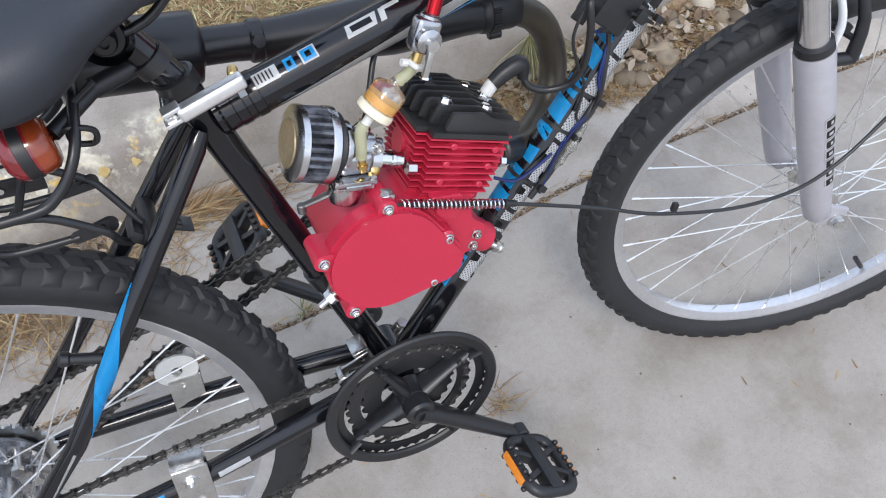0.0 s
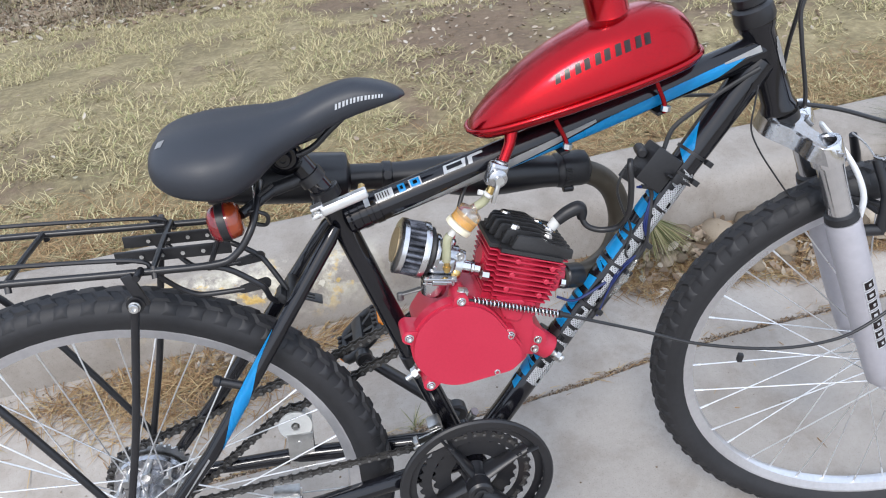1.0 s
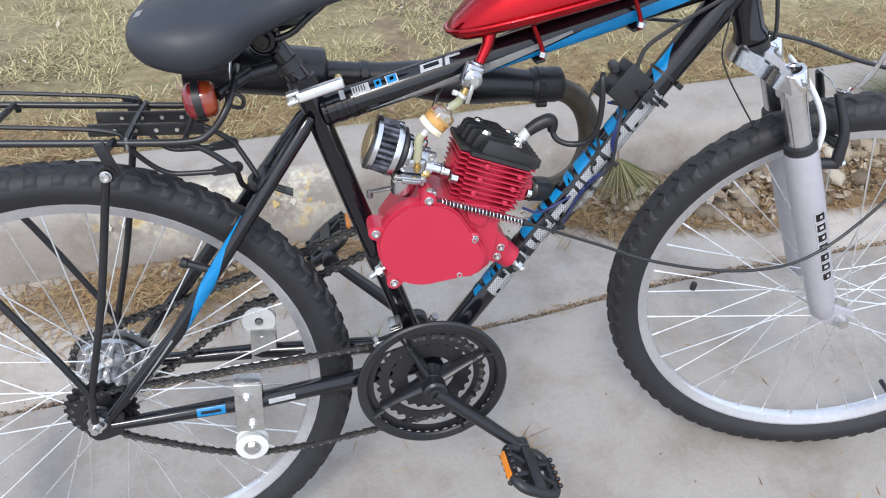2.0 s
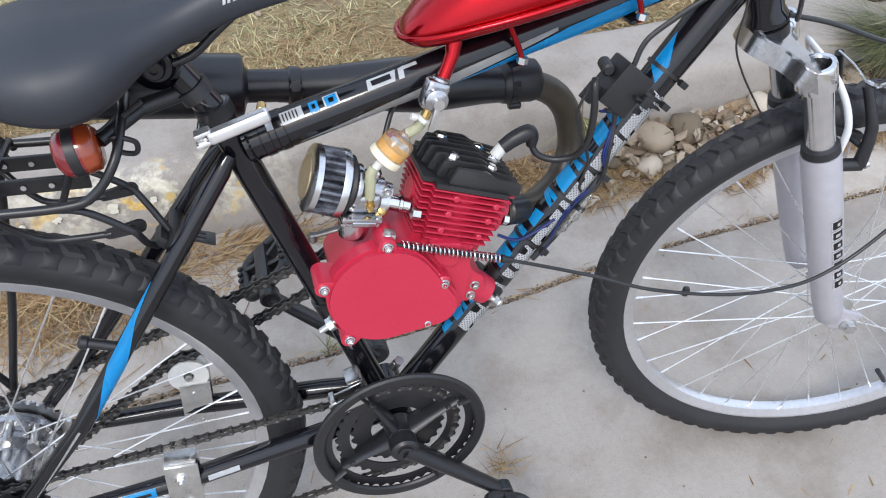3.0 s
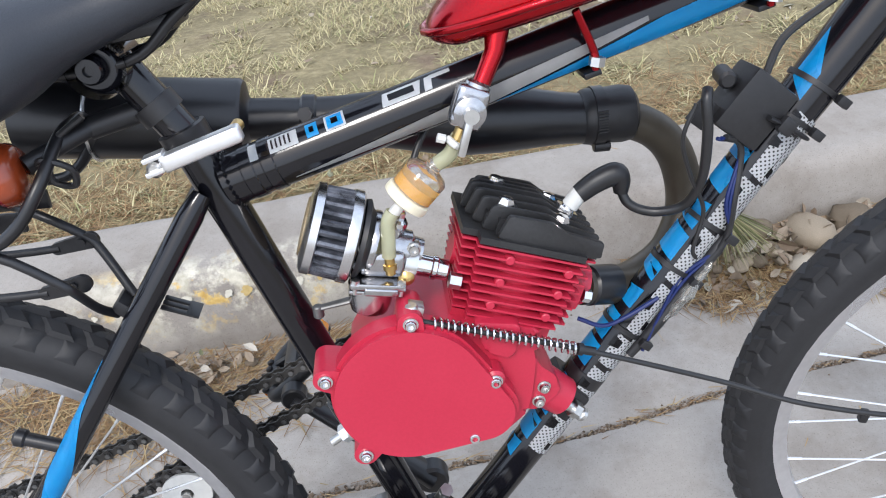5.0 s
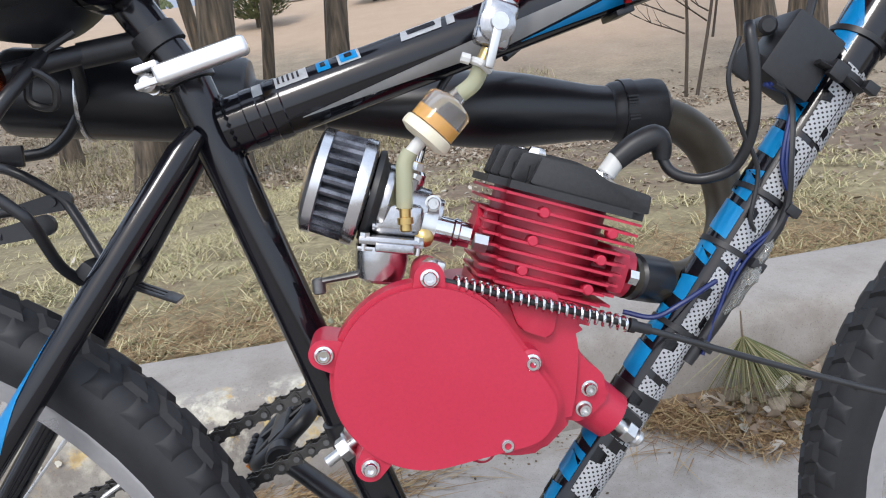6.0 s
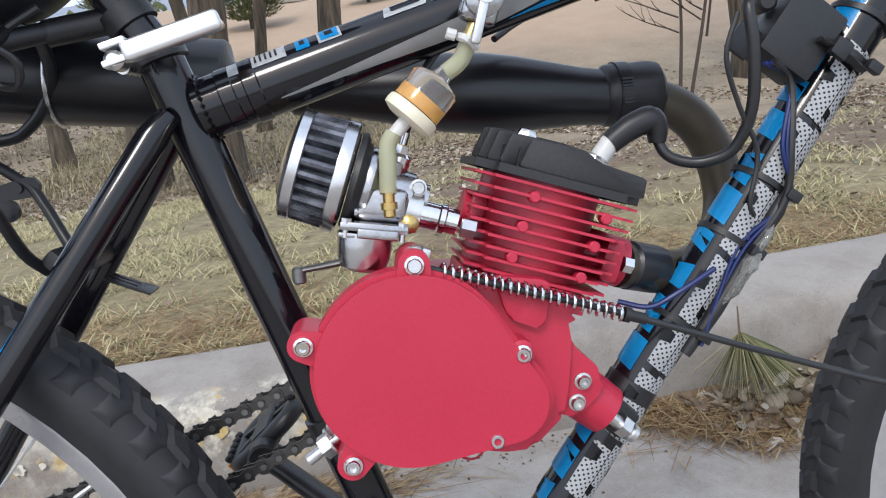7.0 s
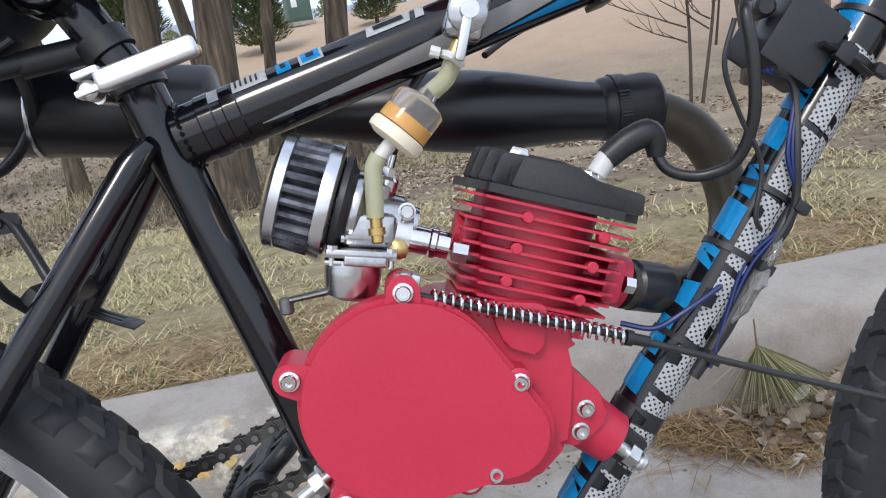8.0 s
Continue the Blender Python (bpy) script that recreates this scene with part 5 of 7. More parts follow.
# crinkled clear sleeve over the joined wires
bm = tube([DT0.lerp(DT1, 0.455) + low * 1.25, DT0.lerp(DT1, 0.475) + low * 1.35, DT0.lerp(DT1, 0.505) + low * 1.4, DT0.lerp(DT1, 0.535) + low * 1.35, DT0.lerp(DT1, 0.565) + low * 1.2], [0.003, 0.0075, 0.0090, 0.0070, 0.003], 14, 5, squash=0.55)
for q in bm.verts:
    q.co += 0.0032 * noise.noise_vector(q.co * 160)
part("clear_sleeve", bm, clear_plastic("crinkled clear sleeve", (0.90, 0.90, 0.84), 0.06, 0.86), bicycle, "crinkled clear plastic sleeve over joined wires", 25)
part("wire", tube([(0.708, -0.018, 0.706), (0.718, -0.014, 0.720), (0.730, -0.012, 0.744), (0.757, -0.012, 0.762), (0.785, -0.014, 0.778), (0.812, -0.02, 0.794), (0.829, -0.024, 0.803)], 0.0028, 8, 6), wire_black, bicycle)
part("wire", tube([(0.826, -0.028, 0.785), (0.822, -0.030, 0.763), (0.820, -0.030, 0.733), (0.834, -0.030, 0.702), (0.859, -0.030, 0.664), (0.880, -0.030, 0.634)], 0.0011, 8, 6), wire_black, bicycle)
part("brake_cable", tube([(0.53, 0.055, 0.727), (0.556, 0.078, 0.741), (0.593, 0.080, 0.754), (0.626, 0.080, 0.761), (0.663, 0.080, 0.763), (0.695, 0.080, 0.763), (0.742, 0.080, 0.758), (0.813, 0.080, 0.748), (0.865, 0.074, 0.743), (0.898, 0.05, 0.762), (0.892, 0.02, 0.82), (0.898, 0.012, 0.89), (0.905, 0.05, 0.97), (0.89, 0.12, 1.06)], 0.0025, 8, 6), wire_black, bicycle, "long black brake cable housing")

# ---- exhaust ----
exhaust = part("exhaust", lathe([(0.0165, -0.02), (0.0175, 0.0), (0.0185, 0.02), (0.0235, 0.06), (0.0285, 0.10), (0.0295, 0.125), (0.028, 0.15), (0.0215, 0.20), (0.0205, 0.222), (0.0205, 0.235), (0, 0.235)], (0.395, 0.080, 0.7115), (0.985, 0, -0.150), 36), exhaust_black, bicycle, "black expansion-chamber exhaust")
part("muffler", lathe([(0, -0.002), (0.016, -0.002), (0.018, 0), (0.0295, 0.003), (0.0315, 0.006), (0.0315, 0.165), (0.030, 0.170), (0.026, 0.172), (0, 0.172)], (0.345, 0.080, 0.7195), (-1, 0, 0.16), 36), exhaust_black, exhaust)
part("collar", merged(rod((0.343, 0.080, 0.7195), (0.405, 0.080, 0.7105), 0.0165, 24), rod((0.385, 0.080, 0.713), (0.398, 0.080, 0.711), 0.0195, 24, 0.002), hex_nut((0.392, 0.058, 0.722), (0, -1, 0.3), 0.006, 0.008)), exhaust_black, exhaust)
part("strap", tube([Vector((0.2315, 0.080, 0.7378)) + 0.0325 * (math.cos(a) * Vector((0, 1, 0)) + math.sin(a) * Vector((0.16, 0, 0.987))) for a in [math.tau * i / 30 for i in range(31)]], 0.0016, 6), zinc, exhaust, "thin steel strap round the muffler")
part("header_pipe", tube([(0.585, 0.0, 0.567), (0.615, 0.012, 0.556), (0.645, 0.035, 0.549), (0.678, 0.058, 0.556), (0.697, 0.073, 0.585), (0.696, 0.078, 0.620), (0.682, 0.078, 0.650), (0.657, 0.078, 0.669), (0.622, 0.078, 0.676)], 0.0155, 24, 6), pipe_brown, exhaust, "heat-browned bent header pipe")
part("port_sleeve", merged(rod((0.588, 0.0, 0.5665), (0.616, 0.013, 0.5565), 0.0165, 20, 0.003), rod((0.583, 0.0, 0.568), (0.592, 0.002, 0.5655), 0.0125, 20)), black_metal, exhaust)
joint = part("joint", lathe([(0, 0), (0.0205, 0), (0.0225, 0.002), (0.0235, 0.008), (0.023, 0.02), (0.0238, 0.034), (0.0225, 0.042), (0.017, 0.046)], (0.610, 0.080, 0.6795), (0.995, 0, -0.05), 30), black_plastic, exhaust, "black sleeve with a hose clamp")
part("hose_clamp", merged(lathe([(0.0236, 0.009), (0.0246, 0.009), (0.0246, 0.018), (0.0236, 0.018)], (0.610, 0.080, 0.6795), (0.995, 0, -0.05), 30), *[box((0.6235, 0.0555, 0.689 - 0.0024 * i), (0.008, 0.0014, 0.0012), (0, 0, 0)) for i in range(8)], rod((0.618, 0.070, 0.656), (0.632, 0.070, 0.655), 0.0048, 12, 0.001)), black_metal, joint)

# ---- crankset, chains and gears ----
crankset = part("crankset", lathe([(0, -0.074), (0.011, -0.074), (0.016, -0.070), (0.018, -0.046), (0, -0.046)], bb, (0, 1, 0), 22), black_metal, bicycle, "black triple chainset with guard ring")


def ring(r_out, r_in, y, teeth, t=0.0022):
    """A toothed chainring."""
    bm = bmesh.new()
    n = teeth * 4
    lay = []
    for yy in (y, y + t):
        o, q = [], []
        for i in range(n):
            a = math.tau * i / n
            r = r_out - (0.0042 if i % 4 in (0, 1) else 0.0 if i % 4 == 2 else 0.0008)
            o.append(bm.verts.new((bb[0] + r * math.cos(a), yy, bb[2] + r * math.sin(a))))
            q.append(bm.verts.new((bb[0] + r_in * math.cos(a), yy, bb[2] + r_in * math.sin(a))))
        lay.append((o, q))
    (o0, q0), (o1, q1) = lay
    for i in range(n):
        j = (i + 1) % n
        bm.faces.new((o0[i], o0[j], q0[j], q0[i]))
        bm.faces.new((o1[i], q1[i], q1[j], o1[j]))
        bm.faces.new((o0[i], o1[i], o1[j], o0[j]))
        bm.faces.new((q0[i], q0[j], q1[j], q1[i]))
    return bm


part("chain_guard", lathe([(0.1045, -0.0705), (0.1045, -0.0675), (0.1025, -0.0665), (0.0915, -0.0665), (0.0905, -0.0690), (0.0925, -0.0715), (0.102, -0.0725)], bb, (0, 1, 0), 72, closed=True), black_plastic, crankset, "glossy black chain guard ring")
part("chainring", ring(0.0965, 0.0815, -0.063, 44), black_metal, crankset)
part("chainring", ring(0.0775, 0.0600, -0.057, 34), black_metal, crankset)
part("chainring", ring(0.0585, 0.0330, -0.051, 24), black_metal, crankset)
for i in range(4):
    a = math.tau * i / 4 + 0.45
    d = Vector((math.cos(a), 0, math.sin(a)))
    p0 = Vector(bb) + Vector((0, -0.058, 0))
    part("spider_arm", tube([p0 + d * 0.012, p0 + d * 0.05, p0 + d * 0.082], [0.017, 0.012, 0.010], 12, squash=0.4), black_metal, crankset)
    part("ring_bolt", hex_bolt(tuple(p0 + d * 0.0675 + Vector((0, -0.008, 0))), (0, -1, 0), 0.004, 0.002), black_metal, crankset)
    part("guard_tab", tube([p0 + d * 0.08 + Vector((0, -0.008, 0)), p0 + d * 0.096 + Vector((0, -0.011, 0))], 0.007, 8, squash=0.3), black_plastic, crankset)
CR = Vector((0.705, 0, -0.709))
for s in (-1, 1):
    hub0 = Vector(bb) + Vector((0, s * 0.082, 0))
    end = hub0 + CR * (-s * 0.17) + Vector((0, s * 0.012, 0))
    arm = part("crank_arm", merged(tube([hub0, hub0.lerp(end, 0.15), hub0.lerp(end, 0.9), end], [0.017, 0.0145, 0.0115, 0.0125], 16, squash=0.62), rod(hub0 + Vector((0, 0.012, 0)), hub0 - Vector((0, 0.010, 0)), 0.017, 22, 0.003), rod(end + Vector((0, 0.009, 0)), end - Vector((0, 0.009, 0)), 0.0125, 18, 0.002)), black_metal, crankset, "black crank arm")
    part("crank_bolt", lathe([(0, 0), (0.009, 0), (0.009, 0.002), (0.006, 0.003), (0, 0.001)], hub0 + Vector((0, s * 0.010, 0)), (0, s, 0), 20), black_plastic, arm)
    # pedal cage: two toothed sides, a centre barrel, end plates and reflectors
    pc = end + Vector((0, s * 0.054, 0.006))
    rot = 30 if s < 0 else -38
    M = Matrix.Translation(pc) @ pose(0, 0, 0, 0, rot, 0)
    edge = [Vector((x, y, 0)) for x, y in rounded([(-0.034, -0.038), (0.034, -0.038), (0.034, 0.038), (-0.034, 0.038)], 6, 0.3)]
    bits = [box((0, 0, 0), (0.022, 0.080, 0.020), (0, 0, 0), 0.007), tube(edge + edge[:2], 0.0075, 10)]
    for e in (-1, 1):
        for k in range(5):
            for zz in (-1, 1):
                bits.append(box((e * 0.036, -0.024 + 0.012 * k, zz * 0.0085), (0.007, 0.006, 0.006), (0, 0, 0), 0.0015, 1))
        for f in (-1, 1):
            bits.append(box((e * 0.021, f * 0.015, 0), (0.026, 0.008, 0.013), (0, 0, f * e * 24), 0.002))
    pedal = merged(*bits)
    pedal.transform(M)
    pedal = part("pedal", pedal, black_plastic, crankset, "black toothed plastic pedal with amber reflectors")
    for e in (-1, 1):
        r = box((e * 0.0415, 0, 0), (0.003, 0.044, 0.010), (0, 0, 0), 0.001)
        r.transform(M)
        part("reflector", r, lens_amber, pedal)
    part("pedal_axle", rod(end, end + Vector((0, s * 0.03, 0)), 0.006, 12), zinc, pedal)


def chain(path, pitch, plate_r, width, closed=True):
    """Links along a closed line: paired side plates and rollers."""
    pts = [Vector(p) for p in path] + [Vector(path[0])]
    lens = [0]
    for a, b in zip(pts, pts[1:]):
        lens.append(lens[-1] + (b - a).length)
    n = int(lens[-1] / pitch)

    def at(d):
        d %= lens[-1]
        for i in range(len(pts) - 1):
            if d <= lens[i + 1]:
                return pts[i].lerp(pts[i + 1], (d - lens[i]) / max(1e-9, lens[i + 1] - lens[i]))
        return pts[-1]

    verts, faces = [], []
    for i in range(n):
        a, b = at(i * lens[-1] / n), at((i + 1) * lens[-1] / n)
        d = (b - a).normalized()
        up = Vector((0, 1, 0)).cross(d).normalized()
        w = width * (0.5 if i % 2 else 0.36)
        for s in (-1, 1):
            base = len(verts)
            for yy in (s * w, s * w - s * width * 0.12):
                for x, z in ((-0.72, 0), (-0.45, 1), (0.2, 0.85), (0.5, 0.55), (0.8, 0.85), (1.45, 1), (1.72, 0), (1.45, -1), (0.8, -0.85), (0.5, -0.55), (0.2, -0.85), (-0.45, -1)):
                    along = (x - 0.0) if x < 0.5 else x
                    q = a + d * (along * 0.0 + (x * plate_r if x <= 0.2 else (b - a).length * 0.5 if x == 0.5 else (b - a).length + (x - 1.0) * plate_r)) + up * (z * plate_r)
                    verts.append(q + Vector((0, yy, 0)))
            faces.append([base + k for k in range(12)])
            faces.append([base + 12 + k for k in range(11, -1, -1)])
            for k in range(12):
                faces.append([base + k, base + 12 + k, base + 12 + (k + 1) % 12, base + (k + 1) % 12])
        base = len(verts)
        for yy in (-width * 0.62, width * 0.62):
            for k in range(6):
                verts.append(a + plate_r * 0.55 * (math.cos(k * math.tau / 6) * d + math.sin(k * math.tau / 6) * up) + Vector((0, yy, 0)))
        faces.append([base + k for k in range(6)])
        faces.append([base + 11 - k for k in range(6)])
        for k in range(6):
            faces.append([base + k, base + 6 + k, base + 6 + (k + 1) % 6, base + (k + 1) % 6])
    bm = bmesh.new()
    vs = [bm.verts.new(v) for v in verts]
    for f in faces:
        bm.faces.new([vs[k] for k in f])
    pins = merged(*[rod(at(i * lens[-1] / n) - Vector((0, width * 0.68, 0)), at(i * lens[-1] / n) + Vector((0, width * 0.68, 0)), plate_r * 0.42, 8) for i in range(n)])
    return bm, pins


def arc_pts(c, r, y, a0, a1, n=12):
    return [(c[0] + r * math.cos(radians(a0 + (a1 - a0) * i / n)), y, c[1] + r * math.sin(radians(a0 + (a1 - a0) * i / n))) for i in range(n + 1)]


R_AX = (0.0, R_WHEEL)
right_chain = arc_pts((bb[0], bb[2]), 0.071, -0.054, 96, -92, 20) + [(0.36, -0.053, 0.236), (0.26, -0.052, 0.2235)] + arc_pts((0.181, 0.246), 0.024, -0.051, -75, -118, 5) + [(0.12, -0.051, 0.243), (0.03, -0.05, 0.286)] + arc_pts(R_AX, 0.033, -0.05, -75, -275, 16)
links, pins = chain(right_chain, 0.0127, 0.0043, 0.0072)
drive = part("drive_chain", links, chain_steel, bicycle, "oily bicycle drive chain")
part("rivet_line", pins, dull_steel, drive)
left_chain = arc_pts((0.402, 0.4985), 0.019, 0.056, -70, 110, 10)[::1] + [(0.208, 0.056, 0.4535)] + arc_pts(R_AX, 0.058, 0.055, 108, 292, 20) + [(0.09, 0.055, 0.327)] + arc_pts((0.208, 0.3805), 0.0265, 0.055, 130, 70, 6)
links, pins = chain(left_chain, 0.0127, 0.0056, 0.0105)
drive = part("engine_chain", links, chain_steel, bicycle, "heavy oily engine chain")
part("rivet_line", pins, dull_steel, drive)
cog = part("freewheel", lathe([(0, -0.062), (0.018, -0.062), (0.020, -0.060), (0.020, -0.040), (0, -0.040)], (0, 0, R_WHEEL), (0, 1, 0), 24), black_metal, bicycle, "black rear gear cluster")


def gear(c, r, y, teeth, t=0.002, hole=0.016):
    bm = bmesh.new()
    n = teeth * 4
    rows = []
    for yy in (y, y + t):
        rows.append(([bm.verts.new((c[0] + (r - (0.004 if i % 4 < 2 else 0)) * math.cos(math.tau * i / n), yy, c[1] + (r - (0.004 if i % 4 < 2 else 0)) * math.sin(math.tau * i / n))) for i in range(n)],
                     [bm.verts.new((c[0] + hole * math.cos(math.tau * i / n), yy, c[1] + hole * math.sin(math.tau * i / n))) for i in range(n)]))
    (a, p), (b, q) = rows
    for i in range(n):
        j = (i + 1) % n
        bm.faces.new((a[i], a[j], p[j], p[i]))
        bm.faces.new((b[i], q[i], q[j], b[j]))
        bm.faces.new((a[i], b[i], b[j], a[j]))
        bm.faces.new((p[i], p[j], q[j], q[i]))
    return bm


for i, (r, n) in enumerate(((0.036, 16), (0.041, 18), (0.047, 22))):
    part("sprocket", gear(R_AX, r, -0.054 + 0.0055 * i, n), black_metal, cog)
engine_sprocket = part("engine_sprocket", gear(R_AX, 0.062, 0.053, 36, 0.004, 0.03), zinc, bicycle, "zinc rear engine sprocket bolted to the spokes")
part("clamp_ring", lathe([(0.026, 0.034), (0.050, 0.036), (0.052, 0.042), (0.048, 0.050), (0.026, 0.050)], (0, 0, R_WHEEL), (0, 1, 0), 30, closed=True), cast_alloy, engine_sprocket)
for i in range(9):
    a = math.tau * i / 9
    part("clamp_bolt", merged(rod((0.04 * math.cos(a), 0.012, R_WHEEL + 0.04 * math.sin(a)), (0.04 * math.cos(a), 0.06, R_WHEEL + 0.04 * math.sin(a)), 0.004, 10), hex_nut((0.04 * math.cos(a), 0.010, R_WHEEL + 0.04 * math.sin(a)), (0, 1, 0), 0.0065, 0.006)), zinc, engine_sprocket)
part("coaster_hub", lathe([(0, -0.03), (0.022, -0.03), (0.022, 0.02), (0.034, 0.026), (0.034, 0.034), (0, 0.034)], (0, 0, R_WHEEL), (0, 1, 0), 26), cast_alloy, engine_sprocket)
for s in (-1, 1):
    part("axle_nut", merged(lathe([(0, 0), (0.012, 0), (0.012, 0.002), (0, 0.002)], (0, s * 0.0695, R_WHEEL), (0, s, 0), 20), hex_nut((0, s * 0.0715, R_WHEEL), (0, s, 0), 0.0098, 0.009), rod((0, s * 0.08, R_WHEEL), (0, s * 0.088, R_WHEEL), 0.0048, 12)), zinc, rear_wheel)


def chain_roller(c, r, y, plate_x, plate_z, out):
    """A bent steel bracket clamped on a chainstay with a white roller at its end."""
    s = -1 if out < 0 else 1
    br = part("tensioner", merged(box((plate_x, out, plate_z), (0.036, 0.0035, 0.078), (0, 6, 0), 0.001), box((plate_x, out - s * 0.0225, plate_z + 0.002), (0.036, 0.0035, 0.062), (0, 6, 0), 0.001), box((plate_x + 0.003, out - s * 0.011, plate_z + 0.040), (0.034, 0.022, 0.0035), (0, 6, 0), 0.001)), zinc, bicycle, "zinc chain tensioner bracket with nylon roller")
    part("roller", lathe([(0.006, -0.009), (r * 0.75, -0.009), (r, -0.0085), (r, -0.006), (r * 0.86, -0.003), (r * 0.86, 0.003), (r, 0.006), (r, 0.0085), (r * 0.75, 0.009), (0.006, 0.009)], (c[0], y, c[1]), (0, 1, 0), 30, closed=True), nylon, br)
    part("roller_bolt", merged(rod((c[0], y - 0.014, c[1]), (c[0], y + 0.014, c[1]), 0.004, 10), hex_nut((c[0], y - s * -0.010, c[1]), (0, s, 0), 0.008, 0.006), lathe([(0, 0), (0.0115, 0), (0.0115, 0.0015), (0, 0.0015)], (c[0], y + s * 0.0092, c[1]), (0, s, 0), 18)), zinc, br)
    for dz in (0.018, -0.030):
        part("bracket_bolt", merged(hex_nut((plate_x, out + s * 0.002, plate_z + dz), (0, s, 0), 0.0066, 0.005), lathe([(0, 0), (0.009, 0), (0.009, 0.0013), (0, 0.0013)], (plate_x, out + s * 0.0018, plate_z + dz), (0, s, 0), 16), rod((plate_x, out - s * 0.026, plate_z + dz), (plate_x, out + s * 0.010, plate_z + dz), 0.003, 10)), zinc, br)


chain_roller((0.181, 0.2445), 0.0225, -0.052, 0.190, 0.322, -0.0685)
chain_roller((0.208, 0.3805), 0.0235, 0.055, 0.208, 0.334, 0.0685)
part("front_derailleur", merged(box((0.385, -0.050, 0.392), (0.042, 0.003, 0.016), (0, -16, 0), 0.001), box((0.385, -0.064, 0.392), (0.042, 0.003, 0.018), (0, -16, 0), 0.001), box((0.368, -0.057, 0.399), (0.006, 0.014, 0.006), (0, -16, 0), 0.001), box((0.396, -0.036, 0.404), (0.018, 0.022, 0.012), (0, -16, 0), 0.003)), zinc, bicycle, "worn steel front derailleur cage")
part("cable_stop", merged(rod((0.4455, -0.016, 0.383), (0.4515, -0.022, 0.396), 0.0055, 12, 0.001), hex_nut((0.4515, -0.022, 0.396), (0.4, -0.4, 0.9), 0.0062, 0.004)), zinc, frame_part)

# ---- rear rack ----
rack = part("rear_rack", tube([(-0.30, -0.062, 0.735), (-0.1, -0.062, 0.727), (0.094, -0.062, 0.708), (0.185, -0.062, 0.700), (0.212, -0.060, 0.707), (0.233, -0.052, 0.730), (0.243, -0.025, 0.752), (0.245, 0, 0.756), (0.243, 0.025, 0.752), (0.233, 0.052, 0.730), (0.212, 0.060, 0.707), (0.185, 0.062, 0.700), (0.094, 0.062, 0.708), (-0.1, 0.062, 0.727), (-0.30, 0.062, 0.735)], 0.0041, 12, 5), black_metal, bicycle, "black welded wire luggage rack")
for y in (-0.062, 0.062):
    part("upper_wire", tube([(-0.30, y * 0.9, 0.752), (-0.1, y * 0.9, 0.744), (0.06, y * 0.9, 0.726), (0.115, y * 0.93, 0.716), (0.12, y * 0.95, 0.705)], 0.0026, 8, 5), black_metal, rack)
for x in (-0.26, -0.14, -0.02, 0.125):
    z = 0.728 - 0.092 * (x + 0.1) * 0.95
    part("cross_wire", tube([(x, -0.066, z - 0.010), (x, -0.062, z), (x, 0, z + 0.001), (x, 0.062, z), (x, 0.066, z - 0.010)], 0.0036, 8), black_metal, rack)
for y in (-0.02, 0.022):
    part("hole_strap", merged(box((0.139, y, 0.7035), (0.125, 0.004, 0.014), (0, 4.6, 0), 0.001), *[rod((0.105 + 0.022 * k, y - 0.003, 0.7062 - 0.0018 * k), (0.105 + 0.022 * k, y + 0.003, 0.7062 - 0.0018 * k), 0.0032, 10) for k in range(4)]), black_metal, rack)
    part("strap_rivet", merged(*[rod((0.105 + 0.022 * k, y - 0.0034, 0.7062 - 0.0018 * k), (0.105 + 0.022 * k, y + 0.0034, 0.7062 - 0.0018 * k), 0.0024, 10) for k in range(4)]), zinc, rack)
ARMS = (([(0.118, -0.050, 0.700), (0.138, -0.038, 0.668), (0.1555, -0.034, 0.654), (0.180, -0.036, 0.652), (0.207, -0.038, 0.652)], (0.205, 0.652), (0.231, 0.655), -0.038,
         [(0.165, -0.060, 0.700), (0.196, -0.059, 0.692), (0.225, -0.0575, 0.6665), (0.2310, -0.0535, 0.6560), (0.2310, -0.030, 0.630), (0.2370, -0.018, 0.617)]),
        ([(0.118, 0.030, 0.700), (0.136, 0.018, 0.678), (0.152, 0.012, 0.666), (0.176, 0.010, 0.664), (0.202, 0.009, 0.664)], (0.200, 0.664), (0.225, 0.667), 0.009,
         [(0.160, 0.034, 0.697), (0.1955, 0.012, 0.690), (0.2225, 0.010, 0.6695), (0.2310, 0.007, 0.6580), (0.2440, -0.004, 0.635), (0.2490, -0.008, 0.625)]))
for line, e0, e1, y, rod_line in ARMS:
    part("arm", tube(line, 0.0031, 10, 4), black_metal, rack)
    part("arm_eye", merged(plate(hull(e0, 0.0045, e1, 0.0062, 28), y - 0.002, y + 0.002), rod((e1[0] - 0.006, y - 0.004, e1[1]), (e1[0] - 0.006, y + 0.004, e1[1]), 0.003)), black_metal, rack)
    part("link_rod", tube(rod_line, 0.0034, 10, 4), black_metal, rack)
